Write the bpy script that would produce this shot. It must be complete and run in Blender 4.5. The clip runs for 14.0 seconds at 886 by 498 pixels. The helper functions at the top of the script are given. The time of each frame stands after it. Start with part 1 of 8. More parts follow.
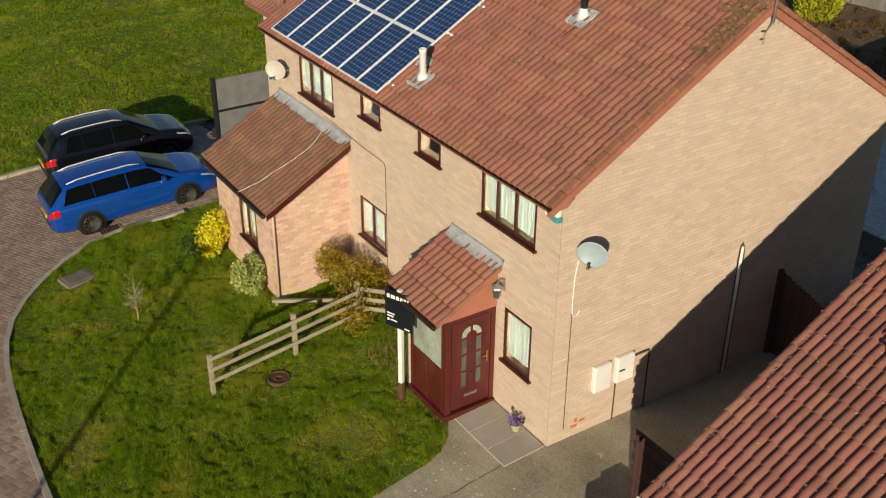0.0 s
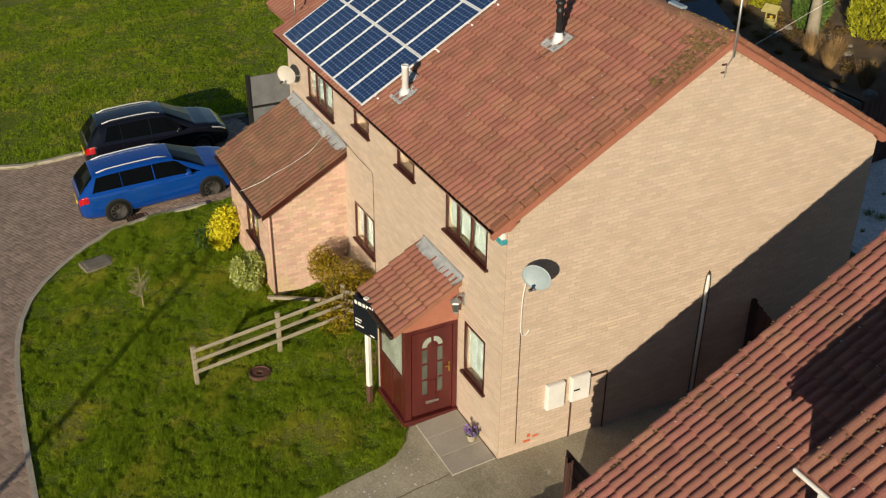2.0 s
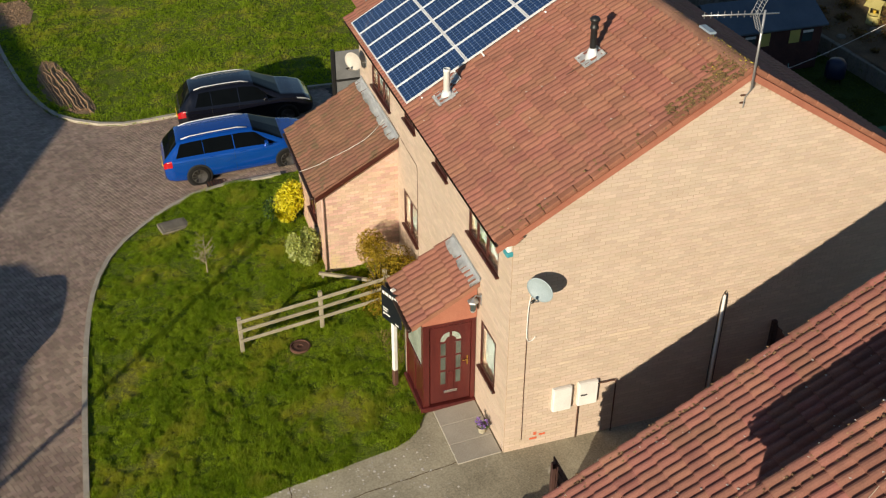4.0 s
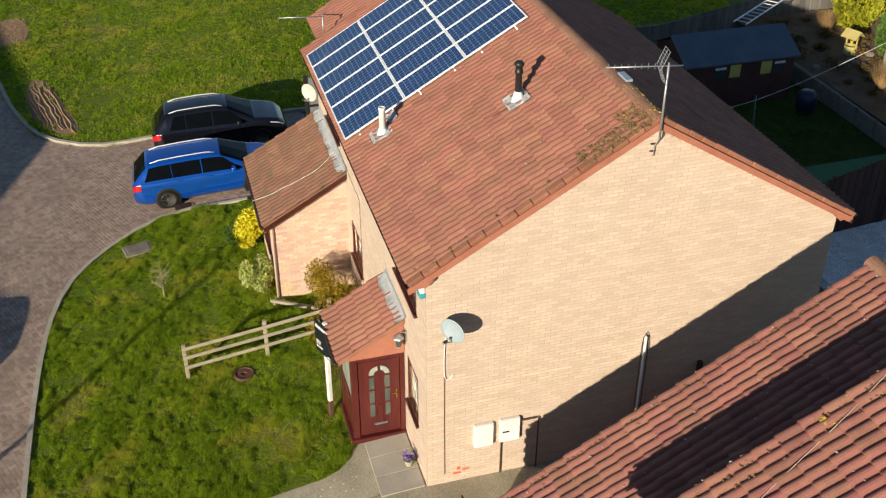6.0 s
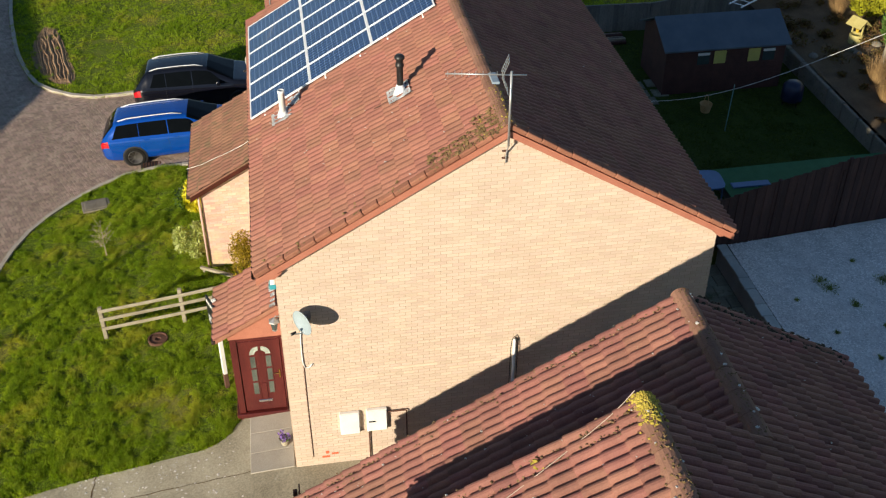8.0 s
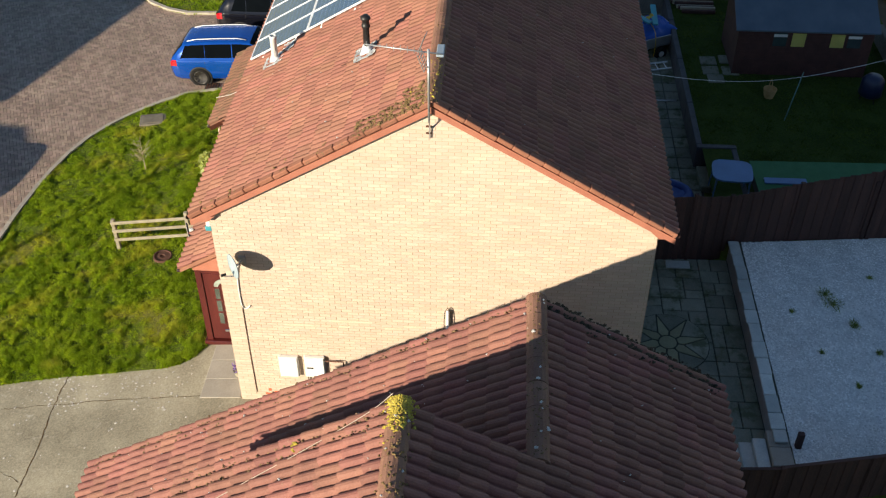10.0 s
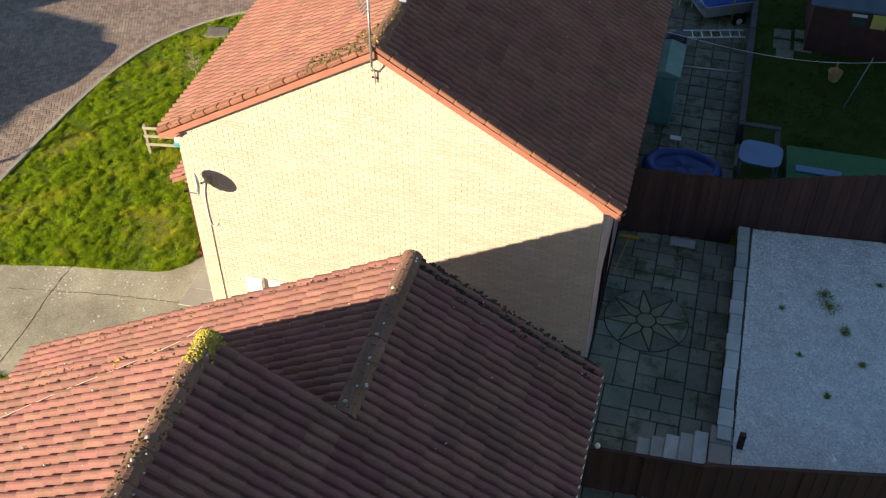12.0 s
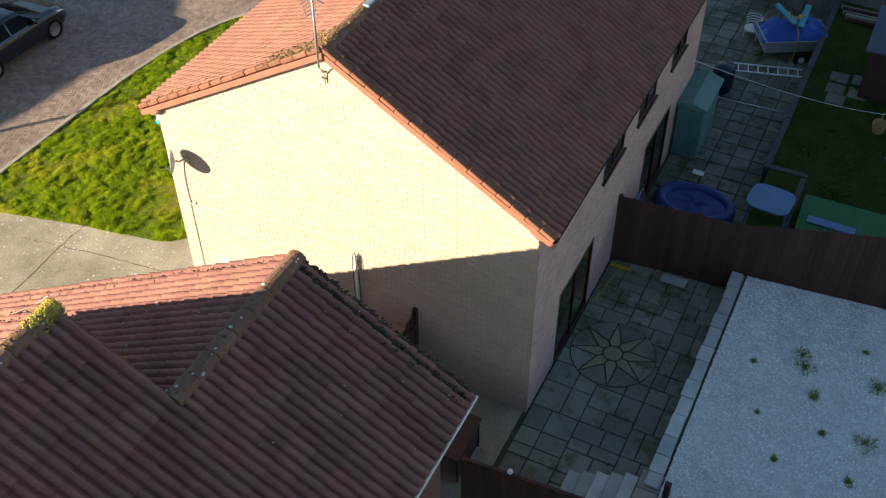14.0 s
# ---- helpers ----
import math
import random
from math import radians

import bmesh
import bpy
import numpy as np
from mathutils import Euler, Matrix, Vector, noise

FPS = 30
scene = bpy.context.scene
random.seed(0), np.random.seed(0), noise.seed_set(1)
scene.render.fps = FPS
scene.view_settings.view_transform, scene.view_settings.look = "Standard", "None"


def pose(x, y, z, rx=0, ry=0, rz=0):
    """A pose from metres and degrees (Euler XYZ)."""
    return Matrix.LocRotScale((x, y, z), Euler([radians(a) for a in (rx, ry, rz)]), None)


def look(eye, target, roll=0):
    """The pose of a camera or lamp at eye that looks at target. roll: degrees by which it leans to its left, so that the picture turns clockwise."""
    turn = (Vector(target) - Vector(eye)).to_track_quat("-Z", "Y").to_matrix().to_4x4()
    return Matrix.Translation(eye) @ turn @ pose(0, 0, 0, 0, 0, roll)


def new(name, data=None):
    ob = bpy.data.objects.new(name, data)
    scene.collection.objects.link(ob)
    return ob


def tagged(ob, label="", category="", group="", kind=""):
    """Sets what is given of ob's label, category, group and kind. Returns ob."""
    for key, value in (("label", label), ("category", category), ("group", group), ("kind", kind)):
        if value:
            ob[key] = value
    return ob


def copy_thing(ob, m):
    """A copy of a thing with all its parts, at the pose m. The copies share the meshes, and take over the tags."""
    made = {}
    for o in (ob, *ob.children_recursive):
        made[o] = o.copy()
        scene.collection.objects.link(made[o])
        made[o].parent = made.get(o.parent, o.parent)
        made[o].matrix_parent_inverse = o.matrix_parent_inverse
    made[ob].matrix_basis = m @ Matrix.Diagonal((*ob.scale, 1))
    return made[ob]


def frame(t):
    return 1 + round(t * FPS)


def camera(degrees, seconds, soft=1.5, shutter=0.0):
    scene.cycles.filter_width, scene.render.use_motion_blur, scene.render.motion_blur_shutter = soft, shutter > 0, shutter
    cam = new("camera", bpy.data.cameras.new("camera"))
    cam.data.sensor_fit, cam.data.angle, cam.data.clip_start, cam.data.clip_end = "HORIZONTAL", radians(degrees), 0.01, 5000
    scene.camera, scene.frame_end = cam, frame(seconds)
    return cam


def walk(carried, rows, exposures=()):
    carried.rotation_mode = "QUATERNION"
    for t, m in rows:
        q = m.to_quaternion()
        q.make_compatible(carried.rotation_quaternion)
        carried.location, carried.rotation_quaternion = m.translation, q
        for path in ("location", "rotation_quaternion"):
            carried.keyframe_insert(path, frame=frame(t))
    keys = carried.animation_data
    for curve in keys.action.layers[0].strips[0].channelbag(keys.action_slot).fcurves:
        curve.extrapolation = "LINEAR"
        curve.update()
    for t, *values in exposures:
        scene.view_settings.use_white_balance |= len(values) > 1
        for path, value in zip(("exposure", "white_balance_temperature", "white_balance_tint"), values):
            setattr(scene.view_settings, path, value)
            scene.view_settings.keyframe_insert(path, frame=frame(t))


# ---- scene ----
cam = camera(46.0, 14.0, 1.2)
ROWS = [
    (0.0, 0.05, -0.024, 13.041, 60.773, -0.365, 57.19),
    (0.5, 0.464, 0.512, 13.156, 60.819, -0.347, 60.068),
    (1.0, 0.854, 1.076, 13.287, 60.872, -0.373, 61.318),
    (1.5, 1.206, 1.595, 13.508, 60.793, -0.404, 62.174),
    (2.0, 1.568, 2.076, 13.796, 59.994, -0.414, 63.643),
    (2.5, 1.926, 2.54, 14.171, 58.983, -0.361, 66.145),
    (2.7, 2.049, 2.74, 14.387, 58.423, -0.327, 67.235),
    (4.8, 2.877, 4.544, 15.463, 57.107, -0.177, 73.028),
    (5.0, 2.949, 4.688, 15.526, 57.205, -0.197, 73.063),
    (5.5, 3.081, 5.225, 15.763, 57.201, -0.13, 73.377),
    (6.0, 3.201, 5.953, 15.993, 57.214, -0.081, 74.044),
    (6.5, 3.305, 6.908, 16.208, 57.119, 0.005, 75.396),
    (7.0, 3.408, 8.016, 16.394, 56.498, 0.017, 76.844),
    (7.5, 3.535, 9.194, 16.59, 55.667, 0.009, 78.447),
    (8.0, 3.674, 10.459, 16.828, 54.107, -0.062, 80.749),
    (8.5, 3.747, 11.695, 17.045, 52.25, -0.096, 83.523),
    (8.7, 3.743, 12.242, 17.131, 51.435, -0.05, 84.989),
    (10.8, 3.294, 16.847, 17.685, 49.363, -0.059, 98.504),
    (11.0, 3.219, 17.265, 17.719, 48.773, -0.017, 99.792),
    (11.5, 2.968, 18.27, 17.75, 47.226, 0.067, 102.722),
    (12.0, 2.701, 19.262, 17.745, 46.539, 0.131, 105.522),
    (12.5, 2.42, 20.225, 17.782, 46.485, 0.165, 108.356),
    (13.0, 2.09, 21.126, 17.837, 46.498, 0.247, 111.185),
    (13.5, 1.7, 22.012, 17.883, 46.502, 0.31, 113.926),
    (14.0, 1.252, 22.836, 17.925, 46.517, 0.314, 116.489),
]
walk(cam, [(t, pose(x, y, z, rx, ry, rz)) for t, x, y, z, rx, ry, rz in ROWS],
     exposures=((0.0, 0.0, 7100, 10), (2.5, 0.04, 7000, 10), (5.0, 0.38, 6800, 10), (7.5, 0.55, 6700, 10), (8.5, 0.64, 6700, 10), (11.0, 0.93, 6950, 10), (12.5, 1.12, 7100, 10), (14.0, 1.29, 7200, 10)))

# ---------------- world, sun ----------------
SUN_EL, SUN_AZ = 15.3, 133.5
world = bpy.data.worlds.new("sky")
scene.world = world
world.use_nodes = True
wn = world.node_tree.nodes
sky = wn.new("ShaderNodeTexSky")
sky.sky_type = "NISHITA"
sky.sun_disc = False
sky.sun_elevation, sky.sun_rotation = radians(SUN_EL), radians(SUN_AZ)
sky.air_density, sky.dust_density, sky.ozone_density = 1.0, 0.1, 2.7
world.node_tree.links.new(sky.outputs["Color"], wn["Background"].inputs["Color"])
wn["Background"].inputs["Strength"].default_value = 0.074
sun_way = Vector((math.sin(radians(SUN_AZ)) * math.cos(radians(SUN_EL)), math.cos(radians(SUN_AZ)) * math.cos(radians(SUN_EL)), math.sin(radians(SUN_EL))))
sun = new("sun", bpy.data.lights.new("sun", "SUN"))
sun.data.energy, sun.data.angle, sun.data.color = 5.0, radians(0.5), (1.0, 0.885, 0.71)
sun.matrix_world = look(sun_way * 60, (0, 0, 0))


# ---------------- materials ----------------
def surf(name, dark, light, scale=3.0, fine=60.0, rough=0.85, bump=0.3, depth=0.01, metal=0.0, per_piece=0.0, tint=None, tint_at=0.62, tint_scale=1.3,
         stretch=(1, 1, 1), spec=0.5, hue=0.0, leaf=0.0):
    """A worn surface: a slow and a fine variation between two colours, an optional growth or stain with its own colour, a change from piece to piece, and relief."""
    m = bpy.data.materials.new(name)
    m.use_nodes = True
    t = m.node_tree
    n, ln = t.nodes, t.links.new
    b = n["Principled BSDF"]
    b.inputs["Roughness"].default_value, b.inputs["Metallic"].default_value = rough, metal
    b.inputs["Specular IOR Level"].default_value = spec
    co = n.new("ShaderNodeTexCoord")
    mp = n.new("ShaderNodeMapping")
    mp.inputs["Scale"].default_value = stretch
    geo = n.new("ShaderNodeNewGeometry")
    ln(geo.outputs["Position"], mp.inputs["Vector"])
    slow = n.new("ShaderNodeTexNoise")
    slow.inputs["Scale"].default_value, slow.inputs["Detail"].default_value, slow.inputs["Roughness"].default_value = scale, 5, 0.6
    quick = n.new("ShaderNodeTexNoise")
    quick.inputs["Scale"].default_value, quick.inputs["Detail"].default_value, quick.inputs["Roughness"].default_value = fine, 3, 0.65
    ln(mp.outputs["Vector"], slow.inputs["Vector"])
    ln(mp.outputs["Vector"], quick.inputs["Vector"])
    mix = n.new("ShaderNodeMix")
    mix.data_type, mix.blend_type = "FLOAT", "MIX"
    mix.inputs[0].default_value = 0.45
    ln(slow.outputs["Fac"], mix.inputs[2])
    ln(quick.outputs["Fac"], mix.inputs[3])
    ramp = n.new("ShaderNodeValToRGB")
    ramp.color_ramp.elements[0].position, ramp.color_ramp.elements[1].position = 0.36, 0.64
    ramp.color_ramp.elements[0].color, ramp.color_ramp.elements[1].color = (*dark, 1), (*light, 1)
    ln(mix.outputs[0], ramp.inputs["Fac"])
    col = ramp.outputs["Color"]
    if per_piece:
        info = n.new("ShaderNodeObjectInfo")
        add = n.new("ShaderNodeMath")
        add.operation = "ADD"
        ln(info.outputs["Random"], add.inputs[0])
        ln(geo.outputs["Random Per Island"], add.inputs[1])
        fr = n.new("ShaderNodeMath")
        fr.operation = "FRACT"
        ln(add.outputs[0], fr.inputs[0])
        rng = n.new("ShaderNodeMapRange")
        rng.inputs["To Min"].default_value, rng.inputs["To Max"].default_value = 1 - per_piece, 1 + per_piece
        ln(fr.outputs[0], rng.inputs["Value"])
        hs = n.new("ShaderNodeHueSaturation")
        ln(rng.outputs[0], hs.inputs["Value"])
        if hue:
            wn2 = n.new("ShaderNodeTexWhiteNoise")
            wn2.noise_dimensions = "1D"
            ln(fr.outputs[0], wn2.inputs["W"])
            hr = n.new("ShaderNodeMapRange")
            hr.inputs["To Min"].default_value, hr.inputs["To Max"].default_value = 0.5 - hue, 0.5 + hue
            ln(wn2.outputs["Value"], hr.inputs["Value"])
            ln(hr.outputs[0], hs.inputs["Hue"])
        ln(col, hs.inputs["Color"])
        col = hs.outputs["Color"]
    if tint:
        st = n.new("ShaderNodeTexNoise")
        st.inputs["Scale"].default_value, st.inputs["Detail"].default_value, st.inputs["Roughness"].default_value = tint_scale, 7, 0.72
        ln(geo.outputs["Position"], st.inputs["Vector"])
        sr = n.new("ShaderNodeValToRGB")
        sr.color_ramp.elements[0].position, sr.color_ramp.elements[1].position = tint_at - 0.03, tint_at + 0.07
        ln(st.outputs["Fac"], sr.inputs["Fac"])
        mx = n.new("ShaderNodeMix")
        mx.data_type = "RGBA"
        ln(sr.outputs["Color"], mx.inputs[0])
        ln(col, mx.inputs[6])
        mx.inputs[7].default_value = (*tint, 1)
        col = mx.outputs[2]
    ln(col, b.inputs["Base Color"])
    if leaf:
        thin = n.new("ShaderNodeBsdfTranslucent")
        glow = n.new("ShaderNodeMix")
        glow.data_type, glow.blend_type = "RGBA", "MULTIPLY"
        glow.inputs[0].default_value = 1.0
        glow.inputs[7].default_value = (1.35, 1.25, 0.55, 1)
        ln(col, glow.inputs[6])
        ln(glow.outputs[2], thin.inputs["Color"])
        both = n.new("ShaderNodeMixShader")
        both.inputs[0].default_value = leaf
        ln(b.outputs[0], both.inputs[1])
        ln(thin.outputs[0], both.inputs[2])
        ln(both.outputs[0], n["Material Output"].inputs["Surface"])
    if bump:
        bp = n.new("ShaderNodeBump")
        bp.inputs["Strength"].default_value, bp.inputs["Distance"].default_value = bump, depth
        ln(quick.outputs["Fac"], bp.inputs["Height"])
        ln(bp.outputs["Normal"], b.inputs["Normal"])
    return m


def plain(name, col, rough=0.5, metal=0.0, coat=0.0, spec=0.5, vary=0.12):
    """Paint, plastic or metal: nearly one colour, with faint dirt and uneven gloss."""
    m = surf(name, tuple(c * (1 - vary) for c in col), tuple(min(1, c * (1 + vary)) for c in col), 2.5, 45, rough, 0.08, 0.002, metal, spec=spec)
    m.node_tree.nodes["Principled BSDF"].inputs["Coat Weight"].default_value = coat
    m.node_tree.nodes["Principled BSDF"].inputs["Coat Roughness"].default_value = 0.055
    return m


def glass(name, col=(0.02, 0.025, 0.03), rough=0.03):
    """Dark window glass with a clear mirror gloss."""
    return plain(name, col, rough, 0.0, 0.0, 0.8, 0.2)


M = {}
M["brick"] = surf("buff_brick", (0.53, 0.418, 0.322), (0.61, 0.500, 0.408), 1.1, 55, 0.9, 0.4, 0.006, per_piece=0.075, hue=0.008, stretch=(1, 1, 5))
M["tile_old"] = surf("old_brown_tile", (0.150, 0.078, 0.050), (0.245, 0.118, 0.078), 2.2, 40, 0.92, 0.5, 0.008, per_piece=0.12, hue=0.008, tint=(0.13, 0.088, 0.050), tint_at=0.55, tint_scale=3)
M["brick_ext"] = surf("pinkish_brick", (0.50, 0.325, 0.245), (0.68, 0.475, 0.385), 1.4, 55, 0.9, 0.4, 0.006, per_piece=0.15, hue=0.02, tint=(0.60, 0.47, 0.27), tint_at=0.60, tint_scale=0.9)
M["brick_rear"] = surf("pink_brick", (0.53, 0.345, 0.305), (0.66, 0.455, 0.415), 1.2, 55, 0.9, 0.4, 0.006, per_piece=0.12, hue=0.012)
M["mortar"] = surf("mortar", (0.455, 0.348, 0.258), (0.55, 0.435, 0.335), 2, 80, 0.95, 0.4, 0.004)
M["perpend"] = surf("upright_mortar", (0.37, 0.272, 0.195), (0.47, 0.36, 0.27), 2, 80, 0.95, 0.4, 0.004)
M["tile"] = surf("concrete_tile", (0.222, 0.089, 0.061), (0.308, 0.132, 0.090), 3.5, 40, 0.75, 0.5, 0.006, per_piece=0.14, hue=0.008, tint=(0.34, 0.235, 0.160), tint_at=0.67, tint_scale=9)
M["tile_near"] = surf("concrete_tile_weathered", (0.190, 0.075, 0.058), (0.280, 0.119, 0.090), 3.0, 40, 0.75, 0.6, 0.008, per_piece=0.17, hue=0.01, tint=(0.28, 0.19, 0.13), tint_at=0.66, tint_scale=9)
M["ridge"] = surf("ridge_tile_mossy", (0.19, 0.092, 0.062), (0.29, 0.155, 0.105), 2, 40, 0.92, 0.6, 0.01, per_piece=0.15, tint=(0.20, 0.165, 0.085), tint_at=0.67, tint_scale=7)
M["verge_tile"] = surf("verge_tile_concrete", (0.22, 0.085, 0.05), (0.31, 0.135, 0.085), 2.5, 40, 0.92, 0.6, 0.01, per_piece=0.12, tint=(0.13, 0.095, 0.055), tint_at=0.62, tint_scale=6)
M["brick_dark"] = surf("red_brown_brick", (0.13, 0.06, 0.045), (0.22, 0.11, 0.08), 1.2, 55, 0.9, 0.4, 0.006, per_piece=0.15)
M["verge"] = surf("painted_verge_board", (0.33, 0.118, 0.076), (0.43, 0.175, 0.112), 2, 50, 0.7, 0.2, 0.004)
M["wood_brown"] = plain("brown_frame", (0.055, 0.014, 0.010), 0.35, vary=0.25)
M["gutter"] = plain("dark_gutter", (0.03, 0.016, 0.013), 0.4)
M["door"] = surf("mahogany_door", (0.060, 0.010, 0.010), (0.110, 0.020, 0.017), 4, 60, 0.32, 0.15, 0.003, stretch=(1, 1, 0.2))
M["glass"] = glass("window_glass", (0.05, 0.07, 0.07))
M["curtain"] = surf("net_curtain", (0.28, 0.34, 0.33), (0.38, 0.44, 0.43), 3, 30, 0.9, 0.2, 0.01, stretch=(8, 8, 0.4))
M["lead"] = surf("lead_flashing", (0.56, 0.60, 0.64), (0.78, 0.81, 0.83), 4, 40, 0.5, 0.4, 0.01)
M["white"] = plain("white_plastic", (0.78, 0.78, 0.75), 0.4)
M["old_white"] = plain("dulled_white_paint", (0.52, 0.49, 0.44), 0.5)
M["offwhite"] = surf("white_render", (0.66, 0.65, 0.62), (0.78, 0.77, 0.74), 2, 50, 0.85, 0.3, 0.004)
M["grass"] = surf("grass_ground", (0.070, 0.108, 0.013), (0.150, 0.190, 0.030), 1.1, 14, 0.95, 0.8, 0.05, tint=(0.17, 0.165, 0.042), tint_at=0.54, tint_scale=0.6, spec=0.1)
M["blade"] = surf("grass_blades", (0.170, 0.285, 0.015), (0.37, 0.480, 0.046), 0.9, 9, 0.7, 0.0, 0.01, per_piece=0.35, tint=(0.43, 0.465, 0.068), tint_at=0.54, tint_scale=0.6, spec=0.2, leaf=0.62)
# darker grass copies for the next garden, the house's shade in their colour
M["lawn_shaded"] = surf("shade_darkened_lawn", (0.026, 0.046, 0.009), (0.058, 0.086, 0.018), 1.4, 16, 0.95, 0.8, 0.04, spec=0.1)
M["blade_shaded"] = surf("shade_darkened_blades", (0.042, 0.074, 0.012), (0.098, 0.140, 0.025), 1.2, 9, 0.8, 0.0, 0.01, per_piece=0.3, spec=0.15, leaf=0.2)
M["soil"] = surf("bare_soil", (0.20, 0.122, 0.066), (0.36, 0.235, 0.135), 4, 30, 0.95, 0.9, 0.05)
M["block"] = surf("block_paving", (0.258, 0.188, 0.147), (0.39, 0.295, 0.235), 0.8, 40, 0.6, 0.4, 0.004, per_piece=0.25, hue=0.014)
M["joint"] = surf("sand_joint", (0.065, 0.05, 0.04), (0.11, 0.088, 0.07), 2, 50, 0.95, 0.3, 0.004)
M["concrete"] = surf("old_concrete", (0.20, 0.18, 0.128), (0.45, 0.41, 0.305), 0.7, 22, 0.9, 0.5, 0.008, tint=(0.45, 0.42, 0.35), tint_at=0.63, tint_scale=4)
M["joint_dark"] = surf("dark_joint", (0.045, 0.048, 0.034), (0.085, 0.088, 0.062), 2, 50, 0.95, 0.3, 0.004)
M["cover"] = surf("dirty_concrete", (0.13, 0.115, 0.09), (0.24, 0.215, 0.17), 3, 40, 0.9, 0.5, 0.006)
M["kerb"] = surf("concrete_kerb", (0.32, 0.285, 0.235), (0.48, 0.44, 0.37), 3, 40, 0.9, 0.5, 0.006)
M["slab"] = surf("paving_slab", (0.16, 0.175, 0.130), (0.30, 0.31, 0.240), 1.5, 40, 0.75, 0.4, 0.005, per_piece=0.22, hue=0.012, tint=(0.115, 0.130, 0.070), tint_at=0.55, tint_scale=1.6)
M["slab_old"] = surf("mossy_old_slab", (0.115, 0.118, 0.085), (0.23, 0.23, 0.18), 1.5, 40, 0.75, 0.5, 0.006, per_piece=0.25, hue=0.012, tint=(0.07, 0.085, 0.036), tint_at=0.54, tint_scale=2.0)
M["slab_path"] = surf("grey_path_slab", (0.31, 0.285, 0.24), (0.43, 0.40, 0.345), 1.5, 40, 0.85, 0.4, 0.005, per_piece=0.06)
M["gravel"] = surf("white_gravel", (0.56, 0.56, 0.535), (0.94, 0.93, 0.90), 2.2, 34, 0.9, 1.0, 0.02, tint=(0.40, 0.40, 0.375), tint_at=0.66, tint_scale=1.1)
M["fence"] = surf("dark_stained_fence", (0.048, 0.021, 0.017), (0.090, 0.041, 0.033), 3, 40, 0.8, 0.4, 0.006, stretch=(1, 1, 0.25), per_piece=0.2)
M["rail"] = surf("weathered_timber", (0.22, 0.19, 0.135), (0.36, 0.32, 0.24), 4, 50, 0.85, 0.5, 0.006, per_piece=0.1)


# ---------------- building helpers ----------------
def box(bm, x0, y0, z0, x1, y1, z1, m=None):
    v = [bm.verts.new((x, y, z)) for z in (z0, z1) for y in (y0, y1) for x in (x0, x1)]
    if m is not None:
        for q in v:
            q.co = m @ q.co
    for f in ((0, 2, 3, 1), (4, 5, 7, 6), (0, 1, 5, 4), (2, 6, 7, 3), (0, 4, 6, 2), (1, 3, 7, 5)):
        bm.faces.new([v[i] for i in f])
    return v


def soft_box(x0, y0, z0, x1, y1, z1, r=0.01, seg=1, m=None):
    bm = bmesh.new()
    box(bm, min(x0, x1), min(y0, y1), min(z0, z1), max(x0, x1), max(y0, y1), max(z0, z1))
    bmesh.ops.bevel(bm, geom=bm.edges[:], offset=r, segments=seg, affect="EDGES", profile=0.5)
    if m is not None:
        bm.transform(m)
    return bm


def tube(bm, points, r, n=8, caps=True):
    """A round bar through the points. r: one radius, or one for each point."""
    rs = r if isinstance(r, (list, tuple)) else [r] * len(points)
    pts = [Vector(p) for p in points]
    rings = []
    for i, p in enumerate(pts):
        d = (pts[min(i + 1, len(pts) - 1)] - pts[max(i - 1, 0)]).normalized()
        a = d.orthogonal().normalized() if i == 0 else (ax - d * ax.dot(d)).normalized()
        ax = a
        b = d.cross(a)
        rings.append([bm.verts.new(p + rs[i] * (math.cos(k * math.tau / n) * a + math.sin(k * math.tau / n) * b)) for k in range(n)])
    for u, w in zip(rings, rings[1:]):
        for k in range(n):
            bm.faces.new((u[k], u[(k + 1) % n], w[(k + 1) % n], w[k]))
    if caps:
        bm.faces.new(rings[0][::-1])
        bm.faces.new(rings[-1])
    return bm


def prism(bm, poly, axis, a, b):
    """A polygon of two coordinates, drawn out along an axis from a to b."""
    def at(p, h):
        return {"x": (h, p[0], p[1]), "y": (p[0], h, p[1]), "z": (p[0], p[1], h)}[axis]
    u = [bm.verts.new(at(p, a)) for p in poly]
    w = [bm.verts.new(at(p, b)) for p in poly]
    bm.faces.new(u[::-1])
    bm.faces.new(w)
    for i in range(len(poly)):
        j = (i + 1) % len(poly)
        bm.faces.new((u[i], u[j], w[j], w[i]))
    bmesh.ops.recalc_face_normals(bm, faces=bm.faces[:])
    return bm


def mesh_of(name, bm, mat, smooth=False):
    me = bpy.data.meshes.new(name)
    bm.to_mesh(me)
    bm.free()
    if mat:
        me.materials.append(mat)
    if smooth:
        me.shade_smooth()
    return me


def part(name, bm, mat, parent=None, label="", smooth=False):
    ob = new(name, bm if isinstance(bm, bpy.types.Mesh) else mesh_of(name, bm, mat, smooth))
    if parent is not None:
        ob.parent = parent
    return tagged(ob, label)


def thing(name, label, category, group="", kind="", at=(0, 0, 0), turn=0):
    ob = new(name)
    ob.matrix_world = pose(*at, 0, 0, turn)
    ob.empty_display_size = 0.2
    return tagged(ob, label, category, group, kind)


def raw(name, verts, faces, mat, parent=None, label="", kind=""):
    me = bpy.data.meshes.new(name)
    me.from_pydata(verts, [], faces)
    me.materials.append(mat)
    ob = new(name, me)
    if parent is not None:
        ob.parent = parent
    return tagged(ob, label, kind=kind)


